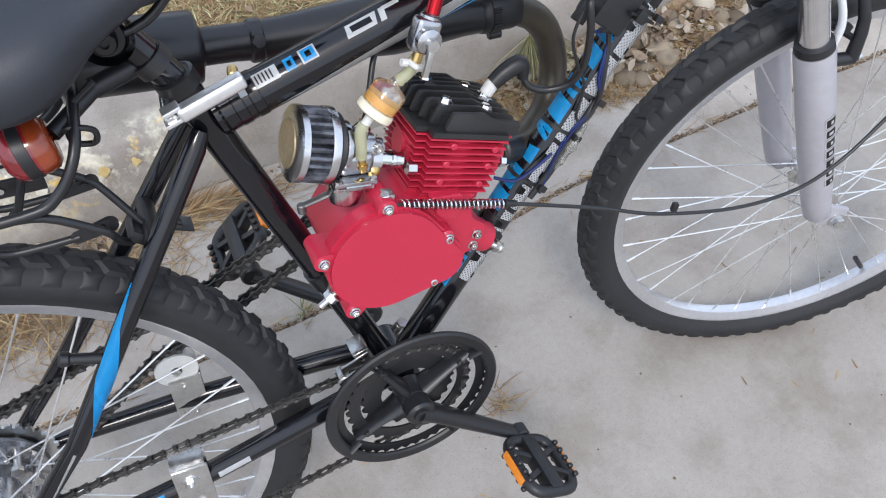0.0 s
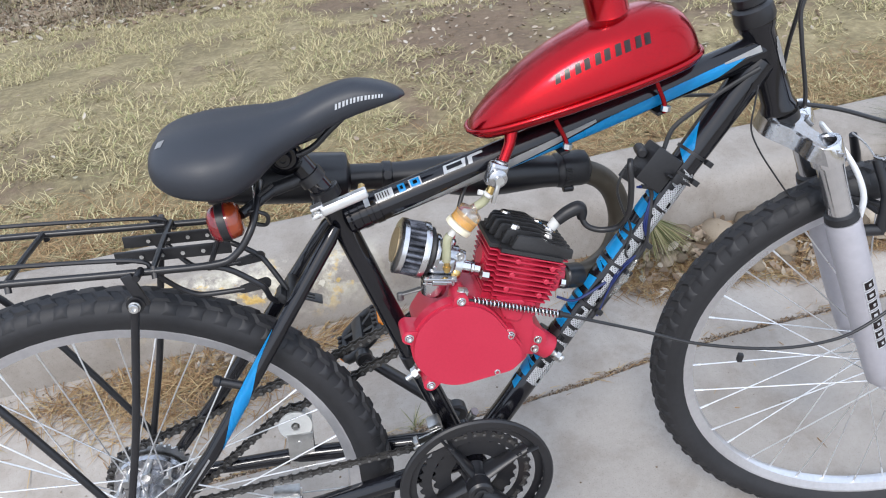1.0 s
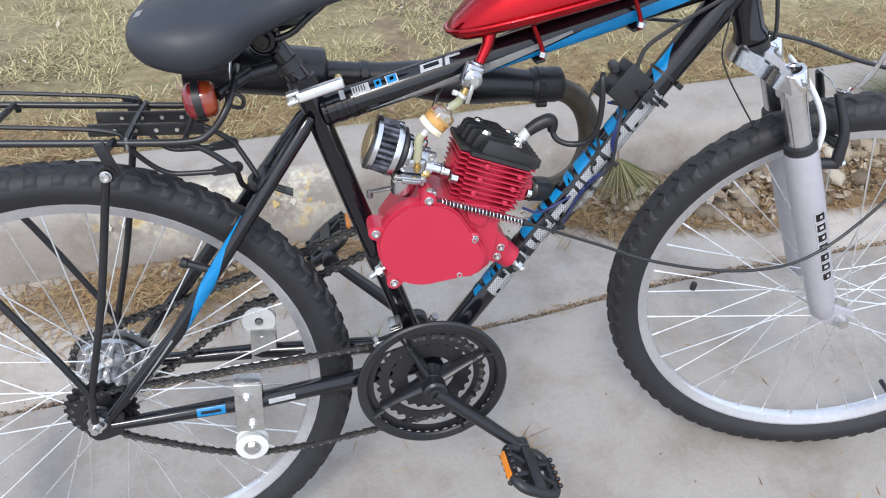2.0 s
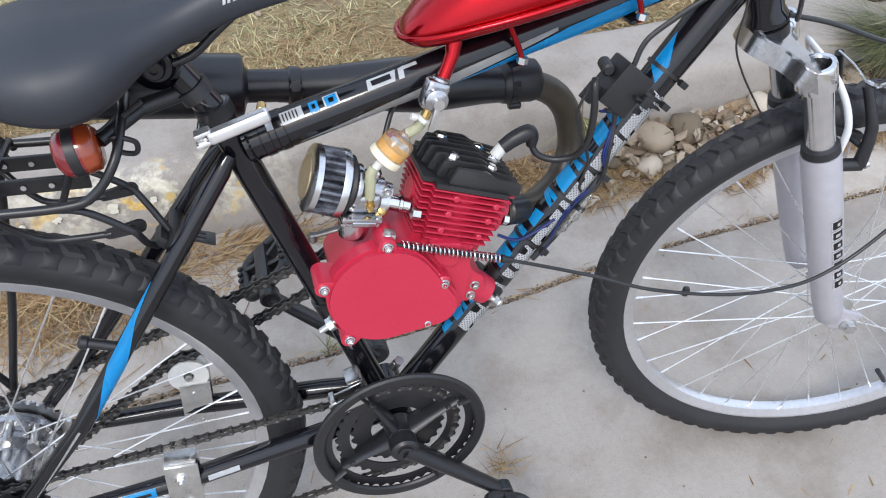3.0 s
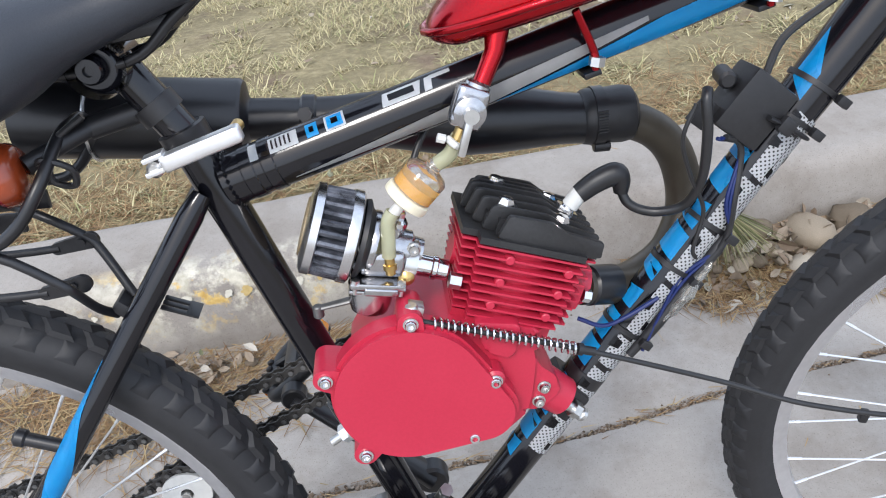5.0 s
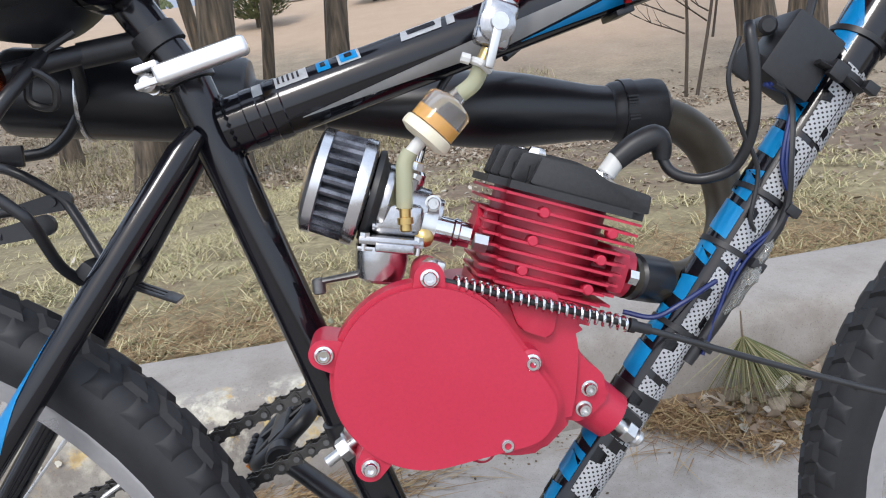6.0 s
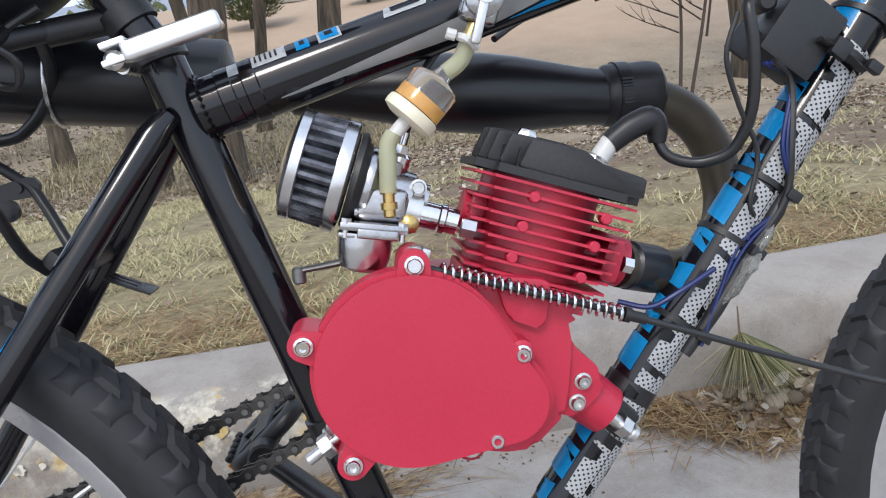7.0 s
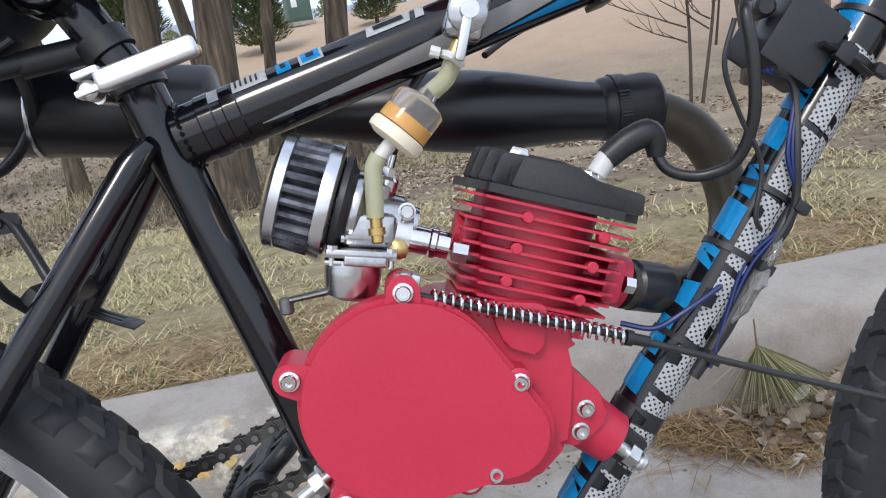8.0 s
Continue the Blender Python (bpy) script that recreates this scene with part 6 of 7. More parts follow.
for s in (-1, 1):
    part("leg_bracket", merged(box((0.1055, s * 0.078, 0.694), (0.012, 0.004, 0.040), (0, -14, 0), 0.001), rod((0.112, s * 0.062, 0.709), (0.1105, s * 0.082, 0.709), 0.004), lathe([(0, 0), (0.0095, 0), (0.0095, 0.004), (0, 0.004)], (0.1015, s * 0.078, 0.679), (0, s, 0), 18)), black_metal, rack)
    part("leg", tube([(0.1015, s * 0.083, 0.680), (0.055, s * 0.083, 0.52), (0.010, s * 0.082, 0.39), (0.002, s * 0.080, 0.345)], 0.0045, 10, 4), black_metal, rack)
    part("leg", tube([(-0.165, s * 0.068, 0.730), (-0.08, s * 0.080, 0.60), (0.004, s * 0.083, 0.405), (0.006, s * 0.082, 0.37)], 0.0045, 10, 4), black_metal, rack)
    part("leg_bolt", hex_bolt((0.1012, s * 0.0855, 0.679), (0, s, 0), 0.0055, 0.0045, 1.15), zinc, rack)
# tail lamp
lamp = part("tail_lamp", lathe([(0, 0), (0.013, 0.0005), (0.0185, 0.004), (0.0205, 0.010), (0.0205, 0.022), (0, 0.022)], (0.189, -0.043, 0.737), (1, 0.05, 0.08), 30), lens_red, bicycle, "red round tail lamp under the saddle")
part("lens_rim", lathe([(0.0203, 0.011), (0.0211, 0.0115), (0.0211, 0.0195), (0.0203, 0.020)], (0.189, -0.043, 0.737), (1, 0.05, 0.08), 30), black_plastic, lamp)
part("side_lens", lathe([(0.0203, 0.020), (0.0205, 0.024), (0.0190, 0.031), (0.0150, 0.0345), (0, 0.035)], (0.189, -0.043, 0.737), (1, 0.05, 0.08), 30), lens_orange, lamp, "orange side lens")
part("lamp_stem", merged(rod((0.194, -0.043, 0.720), (0.178, -0.040, 0.690), 0.0030, 10), hex_bolt((0.177, -0.042, 0.690), (0, -1, 0), 0.004, 0.004)), black_metal, lamp)
part("lamp_bracket", merged(rod((0.224, -0.038, 0.742), (0.264, -0.006, 0.754), 0.006, 12), lathe([(0.0127, -0.006), (0.0155, -0.006), (0.0155, 0.006), (0.0127, 0.006)], (0.3035, 0, 0.757), (-0.48, 0, 0.877), 24), rod((0.258, -0.008, 0.752), (0.292, 0, 0.757), 0.008, 12)), black_plastic, lamp)
part("lamp_cable", tube([(0.222, -0.03, 0.735), (0.236, -0.04, 0.744), (0.250, -0.036, 0.735), (0.246, -0.03, 0.722), (0.232, -0.028, 0.728), (0.24, -0.026, 0.75), (0.262, -0.022, 0.764)], 0.0024, 8, 6), wire_black, lamp)

# ---- head set, stem and control cables ----
stem = part("headset", lathe([(0, -0.075), (0.0165, -0.075), (0.0165, -0.035), (0.0195, -0.033), (0.0195, -0.024), (0.0175, -0.022), (0.0225, -0.018), (0.0235, -0.004), (0.0225, 0.0), (0, 0.0)], HEAD_TOP, head_dir, 28), black_metal, bicycle, "black headset and spacers")
part("head_badge", merged(*[tube_patch(HEAD_LOW, HEAD_TOP, 0.0184, 0.0184, 0.40 + 0.05 * k, 0.452 + 0.05 * k, 40 - (8, 14, 18, 19, 19, 18, 14, 8)[k], 40 + (8, 14, 18, 19, 19, 18, 14, 8)[k], 0.0006) for k in range(8)]), decal_grey, frame_part, "pale oval head badge")
part("gear_cable", tube([(0.89, -0.01, 0.748), (0.94, -0.02, 0.735), (1.02, -0.03, 0.705), (1.10, -0.03, 0.69), (1.2, 0.0, 0.72)], 0.0028, 8, 6), wire_black, bicycle)
part("gear_cable", tube([(0.90, -0.22, 1.10), (0.925, -0.12, 1.03), (0.912, -0.06, 0.96), (0.890, -0.03, 0.90), (0.874, -0.024, 0.866), (0.876, -0.026, 0.83), (0.888, -0.025, 0.77), (0.893, -0.02, 0.745)], 0.0025, 8, 6), wire_black, bicycle)
part("front_brake_cable", tube([tuple(turned @ on_fork(0.145, -0.08, -0.035)), (1.045, -0.13, 0.80), (1.02, -0.15, 0.90), (0.96, -0.17, 0.98), (0.90, -0.22, 1.06), (0.86, -0.28, 1.11)], 0.0027, 8, 6), wire_black, bicycle)


# ---- lawn, litter and loose things on the ground ----
RG = np.random.default_rng(11)


def island_surface(name, stops, rough=0.85, relief=0.0, scale=60.0):
    """A colour for each loose piece, with a little grain on it."""
    m, nt, b = material(name)
    geo = nt.nodes.new("ShaderNodeNewGeometry")
    r = ramp(nt, stops)
    nt.links.new(geo.outputs["Random Per Island"], r.inputs[0])
    n = noise_node(nt, scale, 3)
    mix = nt.nodes.new("ShaderNodeMixRGB")
    mix.blend_type = "MULTIPLY"
    mix.inputs[0].default_value = 0.45
    nt.links.new(r.outputs[0], mix.inputs[1])
    nt.links.new(n.outputs[0], mix.inputs[2])
    nt.links.new(mix.outputs[0], b.inputs["Base Color"])
    b.inputs["Roughness"].default_value = rough
    if relief:
        bump(nt, b, n.outputs[0], relief, 0.002)
    return m


def object_surface(name, stops, rough=0.85, scale=60.0, relief=0.4):
    m, nt, b = material(name)
    info = nt.nodes.new("ShaderNodeObjectInfo")
    r = ramp(nt, stops)
    nt.links.new(info.outputs["Random"], r.inputs[0])
    n = noise_node(nt, scale, 5)
    mix = nt.nodes.new("ShaderNodeMixRGB")
    mix.blend_type = "MULTIPLY"
    mix.inputs[0].default_value = 0.5
    nt.links.new(r.outputs[0], mix.inputs[1])
    nt.links.new(n.outputs[0], mix.inputs[2])
    nt.links.new(mix.outputs[0], b.inputs["Base Color"])
    b.inputs["Roughness"].default_value = rough
    bump(nt, b, n.outputs[0], relief, 0.004)
    return m


def stuff(name, verts, faces, mat, label, category):
    me = bpy.data.meshes.new(name)
    me.from_pydata(verts, [], faces)
    me.materials.append(mat)
    ob = new(name, me)
    ob.matrix_world = KERB
    return tagged(ob, label, category, kind="stuff")


def blades(xy, base, length, width, lift, heading=None):
    """One bent blade for each place: two stacked tapering faces."""
    n = len(xy)
    a = RG.uniform(0, math.tau, n) if heading is None else heading
    l = RG.uniform(*length, n)
    w = RG.uniform(*width, n)
    up = RG.uniform(*lift, n)
    d = np.stack([np.cos(a), np.sin(a)], 1)
    s = np.stack([-np.sin(a), np.cos(a)], 1)
    v = np.zeros((n, 5, 3))
    v[:, 0, :2] = xy - s * w[:, None] / 2
    v[:, 1, :2] = xy + s * w[:, None] / 2
    mid = xy + d * (l * 0.55 * np.cos(up))[:, None]
    v[:, 2, :2] = mid + s * w[:, None] * 0.4
    v[:, 3, :2] = mid - s * w[:, None] * 0.4
    v[:, 4, :2] = xy + d * (l * np.cos(up * 0.7))[:, None]
    v[:, :2, 2] = base[:, None]
    v[:, 2:4, 2] = (base + l * 0.55 * np.sin(up))[:, None]
    v[:, 4, 2] = base + l * np.sin(up) * RG.uniform(0.5, 1.0, n)
    f = []
    for i in range(n):
        k = 5 * i
        f.append((k, k + 1, k + 2, k + 3))
        f.append((k + 3, k + 2, k + 4))
    return v.reshape(-1, 3).tolist(), f


def heights(xy):
    return np.array([ground_height(x, y) for x, y in xy])


straw = island_surface("straw blades", [(0.0, (0.24, 0.19, 0.095)), (0.4, (0.46, 0.385, 0.20)), (0.70, (0.66, 0.575, 0.33)), (0.86, (0.31, 0.32, 0.13)), (1.0, (0.14, 0.105, 0.06))])
n = 200000
xy = np.stack([RG.uniform(-2.4, 3.8, n), 0.985 + 2.9 * RG.random(n) ** 1.3], 1)
keep = np.array([noise.noise((x * 2.2, y * 2.2, 1.7)) + 1.3 * noise.noise((x * 7, y * 9, 6.1)) + RG.normal(0, 0.18) > -0.12 + 0.75 * min(1, max(0, (x - 0.35) / 0.9)) * min(1, max(0, (y - 1.3) / 0.7)) for x, y in xy])
xy = xy[keep]
v, f = blades(xy, heights(xy) - 0.002, (0.018, 0.058), (0.0018, 0.0042), (0.05, 0.75))
stuff("lawn_grass", v, f, straw, "short dry straw-coloured grass matted on the lawn", "grass")

n = 9000
xy = np.stack([RG.uniform(-1.6, 2.6, n), RG.uniform(4.4, 6.8, n)], 1)
v, f = blades(xy, heights(xy), (0.05, 0.18), (0.002, 0.005), (0.3, 1.3))
stuff("tall_grass", v, f, straw, "long dry grass standing among the trees", "grass")

brush_mat = island_surface("dry brush", [(0.0, (0.15, 0.115, 0.075)), (0.5, (0.32, 0.26, 0.165)), (0.85, (0.50, 0.42, 0.27)), (1.0, (0.20, 0.19, 0.10))])
n = 26000
xy = np.stack([RG.uniform(-3.4, 1.0, n), 3.8 + 5.0 * RG.random(n) ** 1.1], 1)
keep = np.array([noise.noise((x * 1.6, y * 1.6, 9.3)) + 0.5 * noise.noise((x * 5, y * 5, 3.3)) > 0.05 for x, y in xy])
xy = xy[keep]
v, f = blades(xy, heights(xy), (0.06, 0.26), (0.0016, 0.0036), (0.3, 1.4))
stuff("brush", v, f, brush_mat, "dry brown brush standing between the trunks", "brush")

needle_mat = island_surface("dry pine needles", [(0.0, (0.17, 0.085, 0.035)), (0.5, (0.36, 0.22, 0.10)), (0.85, (0.50, 0.36, 0.18)), (1.0, (0.25, 0.2, 0.09))])


def needle_patch(n, cx, cy, sx, sy, z, pile, heading=None):
    xy = np.stack([RG.normal(cx, sx, n), RG.normal(cy, sy, n)], 1)
    r = ((xy[:, 0] - cx) / sx) ** 2 + ((xy[:, 1] - cy) / sy) ** 2
    base = z + pile * np.exp(-r * 0.7) * RG.random(n)
    h = None if heading is None else RG.normal(heading, 0.5, n)
    return blades(xy, base, (0.04, 0.095), (0.0012, 0.0022), (-0.02, 0.10), h)


def joined(*many):
    V, F = [], []
    for v, f in many:
        k = len(V)
        V += v
        F += [tuple(i + k for i in q) for q in f]
    return V, F


v, f = joined(needle_patch(1500, -0.02, 0.585, 0.13, 0.055, 0.001, 0.03), needle_patch(500, -0.22, 0.63, 0.12, 0.03, 0.001, 0.015), needle_patch(420, 0.30, 0.645, 0.10, 0.022, 0.001, 0.018, 0.1))
stuff("needle_drift", v, f, needle_mat, "brown pine needles drifted against the kerb", "pine needles")
v, f = joined(needle_patch(700, 1.06, 0.63, 0.10, 0.035, 0.002, 0.02))
stuff("needle_drift", v, f, needle_mat, "brown pine needles drifted among stones below the kerb", "pine needles")
n = 14000
xy = np.stack([RG.uniform(-2.4, 3.4, n), 0.975 + np.abs(RG.normal(0, 0.15, n))], 1)
v, f = blades(xy, heights(xy) + 0.012 * RG.random(n), (0.04, 0.095), (0.0012, 0.0022), (0.0, 0.2))
stuff("needle_strip", v, f, needle_mat, "brown pine needles along the back of the kerb", "pine needles")
# sparse needles and dirt on the slabs and in the joint
n = 260
x = RG.uniform(-0.4, 2.0, n)
xy = np.stack([x, np.array([joint_y(q) for q in x]) + RG.normal(0.0, 0.010, n)], 1)
v1 = blades(xy, np.full(n, 0.0015), (0.012, 0.035), (0.001, 0.002), (0.0, 0.05), RG.normal(0.0, 0.35, n))
n = 40
xy = np.stack([RG.uniform(0.3, 1.6, n), RG.uniform(-0.2, 0.6, n)], 1)
v2 = blades(xy, np.full(n, 0.0012), (0.01, 0.03), (0.001, 0.003), (0.0, 0.05))
n = 46
xy = np.stack([RG.normal(0.62, 0.012, n), RG.normal(0.04, 0.014, n)], 1)
v3 = blades(xy, np.full(n, 0.001), (0.02, 0.055), (0.001, 0.0017), (0.1, 0.6))
v, f = joined(v1, v2, v3)
stuff("stray_needles", v, f, needle_mat, "stray needles and grass stalks on the concrete joint", "pine needles")


def crumbs(n, xf, yf, size, z0=0.0):
    """Small angular crumbs."""
    V, F = [], []
    for i in range(n):
        x, y, r = xf(), yf(), RG.uniform(*size)
        k = len(V)
        a0 = RG.uniform(0, 6.28)
        for j in range(4):
            q = r * RG.uniform(0.6, 1.2)
            V.append((x + q * math.cos(a0 + j * 1.57), y + q * math.sin(a0 + j * 1.57), z0))
        V.append((x, y, z0 + r * RG.uniform(0.4, 1.0)))
        F += [(k, k + 1, k + 4), (k + 1, k + 2, k + 4), (k + 2, k + 3, k + 4), (k + 3, k, k + 4)]
    return V, F


dirt = island_surface("dirt crumbs", [(0.0, (0.10, 0.065, 0.04)), (0.6, (0.24, 0.17, 0.11)), (1.0, (0.4, 0.34, 0.28))])
v, f = joined(crumbs(140, lambda: RG.uniform(-0.6, 1.9), lambda: RG.uniform(-0.5, 0.66), (0.001, 0.003), 0.0), crumbs(900, lambda: RG.uniform(-0.8, 2.4), lambda: 0.69 - abs(RG.normal(0, 0.04)), (0.001, 0.004), -0.001))
V, F = [], []
for i in range(3400):
    x = RG.uniform(-0.8, 2.3)
    y = joint_y(x) + RG.normal(0, 0.004 + 0.007 * max(0, noise.noise((x * 6, 2, 1))))
    v1, f1 = crumbs(1, lambda: x, lambda: y, (0.0012, 0.0042), -0.003)
    F += [tuple(k + len(V) for k in q) for q in f1]
    V += v1
v, f = joined((v, f), (V, F))
stuff("joint_dirt", v, f, dirt, "brown dirt crumbs in the joint between slabs", "dirt")

leaf_mat = island_surface("dry leaves", [(0.0, (0.17, 0.115, 0.075)), (0.45, (0.30, 0.225, 0.155)), (0.8, (0.42, 0.35, 0.265)), (0.94, (0.58, 0.53, 0.45)), (1.0, (0.16, 0.17, 0.08))], relief=0.3)


def leaf_scatter(n, pos, size, lift):
    V, F = [], []
    for i in range(n):
        x, y, z = pos()
        l = RG.uniform(*size)
        m = Euler((RG.normal(0, lift), RG.normal(0, lift), RG.uniform(0, 6.28))).to_matrix()
        k = len(V)
        curl = RG.uniform(-0.3, 0.5)
        for px_, py_, pz_ in ((-1, 0, 0.1 * curl), (-0.3, -0.5, curl), (-0.3, 0.5, curl), (0.5, -0.45, curl), (0.5, 0.45, curl), (1.1, 0, 0.2)):
            q = m @ Vector((px_ * l / 2, py_ * l / 2, pz_ * l / 2))
            V.append((x + q.x, y + q.y, z + q.z + l * 0.12))
        V.append((x, y, z + l * 0.08))
        F += [(k, k + 1, k + 6), (k, k + 6, k + 2), (k + 1, k + 3, k + 6), (k + 6, k + 4, k + 2), (k + 3, k + 5, k + 6), (k + 6, k + 5, k + 4)]
    return V, F


def band():
    while True:
        x, y = RG.uniform(-2.6, 4.8), 3.45 + abs(RG.normal(0.7, 0.65))
        if noise.noise((x * 1.1, y * 1.6, 4.2)) + 0.25 * (y - 4.0) > -0.15:
            break
    return x, y, ground_height(x, y)


def wood_leaf():
    x, y = -3.2 + 4.6 * RG.random(), 3.5 + 5.0 * RG.random()
    return x, y, ground_height(x, y)


def worn_leaf():
    x, y = 0.7 + 2.8 * RG.random(), 1.4 + 2.3 * RG.random() ** 0.8
    return x, y, ground_height(x, y)


def lawn_leaf():
    x, y = RG.uniform(-1.6, 3.0), RG.uniform(1.0, 2.4)
    return x, y, ground_height(x, y) + 0.01


v, f = joined(leaf_scatter(14000, band, (0.018, 0.045), 0.4), leaf_scatter(9000, wood_leaf, (0.02, 0.05), 0.45), leaf_scatter(110, lawn_leaf, (0.015, 0.03), 0.3), leaf_scatter(2200, worn_leaf, (0.012, 0.032), 0.35))
stuff("leaf_litter", v, f, leaf_mat, "thick litter of dry leaves beyond the lawn", "leaf litter")
v, f = joined(leaf_scatter(120, lambda: (RG.normal(1.27, 0.12), RG.normal(0.635, 0.035), RG.uniform(0.02, 0.06)), (0.015, 0.042), 0.6), leaf_scatter(160, lambda: (RG.normal(1.9, 0.35), RG.normal(0.62, 0.05), RG.uniform(0.02, 0.06)), (0.015, 0.042), 0.6), leaf_scatter(70, lambda: (RG.normal(0.06, 0.07), RG.normal(0.635, 0.025), RG.uniform(0.005, 0.03)), (0.012, 0.03), 0.5))
stuff("leaf_drift", v, f, leaf_mat, "dry curled leaves caught below the kerb", "leaves")

# soil washed up along the kerb's foot
dirt_clod = surface("dark damp earth", (0.05, 0.035, 0.022), (0.11, 0.08, 0.052), 0.95, 0, 60, 12, 0.8, 0.006)
loam = surface("dry loam", (0.14, 0.095, 0.055), (0.28, 0.20, 0.125), 0.95, 0, 90, 9, 0.9, 0.006)


def drift_edge(x):
    return 0.52 + 0.06 * noise.noise((x * 4, 3, 0)) + 0.02 * noise.noise((x * 15, 8, 0)) + 0.15 * max(0, (1.02 - x) / 0.14)


def drift_height(x, y):
    v = max(0, (y - drift_edge(x)) / (0.708 - drift_edge(x)))
    rise = min(1, max(0, (x - 1.28) / 0.40))
    return -0.004 + (0.055 + 0.075 * rise * rise * (3 - 2 * rise)) * v ** (1.4 - 0.5 * rise) * (0.65 + 0.5 * noise.noise((x * 5, y * 8, 2))) + 0.008 * noise.noise((x * 30, y * 30, 5))


V, F = [], []
nx, ny = 120, 14
for i in range(nx + 1):
    for j in range(ny + 1):
        x, v = 0.88 + 2.0 * i / nx, j / ny
        y = drift_edge(x) + (0.708 - drift_edge(x)) * v
        V.append((x, y, drift_height(x, y)))
for i in range(nx):
    for j in range(ny):
        k = i * (ny + 1) + j
        F.append((k, k + ny + 1, k + ny + 2, k + 1))
stuff("soil_drift", V, F, loam, "dry brown soil washed up against the kerb", "soil")
n = 9000
x = RG.uniform(0.86, 2.8, n)
y = np.array([drift_edge(q) - 0.01 + (0.70 - drift_edge(q)) * r for q, r in zip(x, RG.random(n))])
base = np.array([max(0.001, drift_height(p, q)) for p, q in zip(x, y)]) + 0.010 * RG.random(n)
v, f = blades(np.stack([x, y], 1), base, (0.02, 0.06), (0.0012, 0.0026), (-0.02, 0.22))
stuff("needle_drift", v, f, needle_mat, "tan pine needles matted over the washed-up soil", "pine needles")


def drift_leaf():
    x = RG.uniform(0.95, 2.7)
    y = drift_edge(x) + (0.69 - drift_edge(x)) * RG.random() ** 0.7
    return x, y, max(0, drift_height(x, y)) + 0.004


v, f = leaf_scatter(1500, drift_leaf, (0.012, 0.042), 0.55)
stuff("leaf_drift", v, f, leaf_mat, "small dry leaf scraps on the washed-up soil", "leaves")
# stones
stone_mat = object_surface("tan stone", [(0.0, (0.14, 0.105, 0.07)), (0.5, (0.30, 0.235, 0.16)), (0.85, (0.44, 0.36, 0.265)), (1.0, (0.66, 0.59, 0.49))])
stone_meshes = []
for k in range(4):
    bm = bmesh.new()
    bmesh.ops.create_icosphere(bm, subdivisions=2, radius=1)
    for q in bm.verts:
        q.co *= 1 + 0.28 * noise.noise(q.co * 1.3 + Vector((k * 7, 0, 0))) + 0.1 * noise.noise(q.co * 3 + Vector((0, k * 5, 0)))
        q.co.z *= 0.6
    me = bpy.data.meshes.new("stone")
    bm.to_mesh(me)
    bm.free()
    me.materials.append(stone_mat)
    me.polygons.foreach_set("use_smooth", [True] * len(me.polygons))
    stone_meshes.append(me)


def stone(x, y, r, z=0.0):
    o = new("stone", stone_meshes[int(RG.integers(4))])
    o.matrix_world = KERB @ pose(x, y, z + r * 0.42, RG.uniform(-15, 15), RG.uniform(-15, 15), RG.uniform(0, 360)) @ Matrix.Diagonal((r * RG.uniform(0.8, 1.3), r * RG.uniform(0.8, 1.1), r, 1))
    return tagged(o, "tan rounded stone lying below the kerb", "stone", "stones below the kerb")


for k in range(30):
    stone(RG.uniform(1.02, 1.42), RG.uniform(0.60, 0.685), RG.uniform(0.007, 0.018), 0.022)
for k in range(110):
    sx, sy = (RG.uniform(1.45, 2.5) if k > 16 else RG.uniform(1.15, 1.45)), RG.uniform(0.55, 0.70)
    stone(sx, sy, RG.uniform(0.011, 0.034), max(0, drift_height(sx, sy)) - 0.004)
stone(1.235, 0.660, 0.052, 0.02)
stone(1.33, 0.665, 0.042, 0.025)
stone(0.165, 0.64, 0.012)
clod = stone(1.97, 0.87, 0.03, 0.15)
clod.data = clod.data.copy()
clod.data.materials.clear()
clod.data.materials.append(dirt_clod)
tagged(clod, "dark clod of earth on the kerb", "clod", "clods")


def tuft(cx, cy, z, n, length, spread, mat, label, lift=(0.35, 1.45), way=None):
    a = RG.uniform(0, math.tau, n)
    xy = np.stack([cx + spread * np.cos(a) * RG.random(n), cy + spread * np.sin(a) * RG.random(n)], 1)
    v, f = blades(xy, np.full(n, z), length, (0.0012, 0.0024), lift, a + RG.normal(0, 0.5, n) if way is None else RG.normal(way, 0.55, n))
    o = stuff("grass_tuft", v, f, mat, label, "grass tuft")
    return o


green = island_surface("green needles", [(0.0, (0.10, 0.115, 0.04)), (0.45, (0.24, 0.25, 0.11)), (0.8, (0.42, 0.37, 0.20)), (1.0, (0.5, 0.42, 0.25))])

long_green = island_surface("long green grass", [(0.0, (0.05, 0.065, 0.022)), (0.45, (0.12, 0.145, 0.05)), (0.8, (0.24, 0.235, 0.10)), (1.0, (0.40, 0.34, 0.19))])


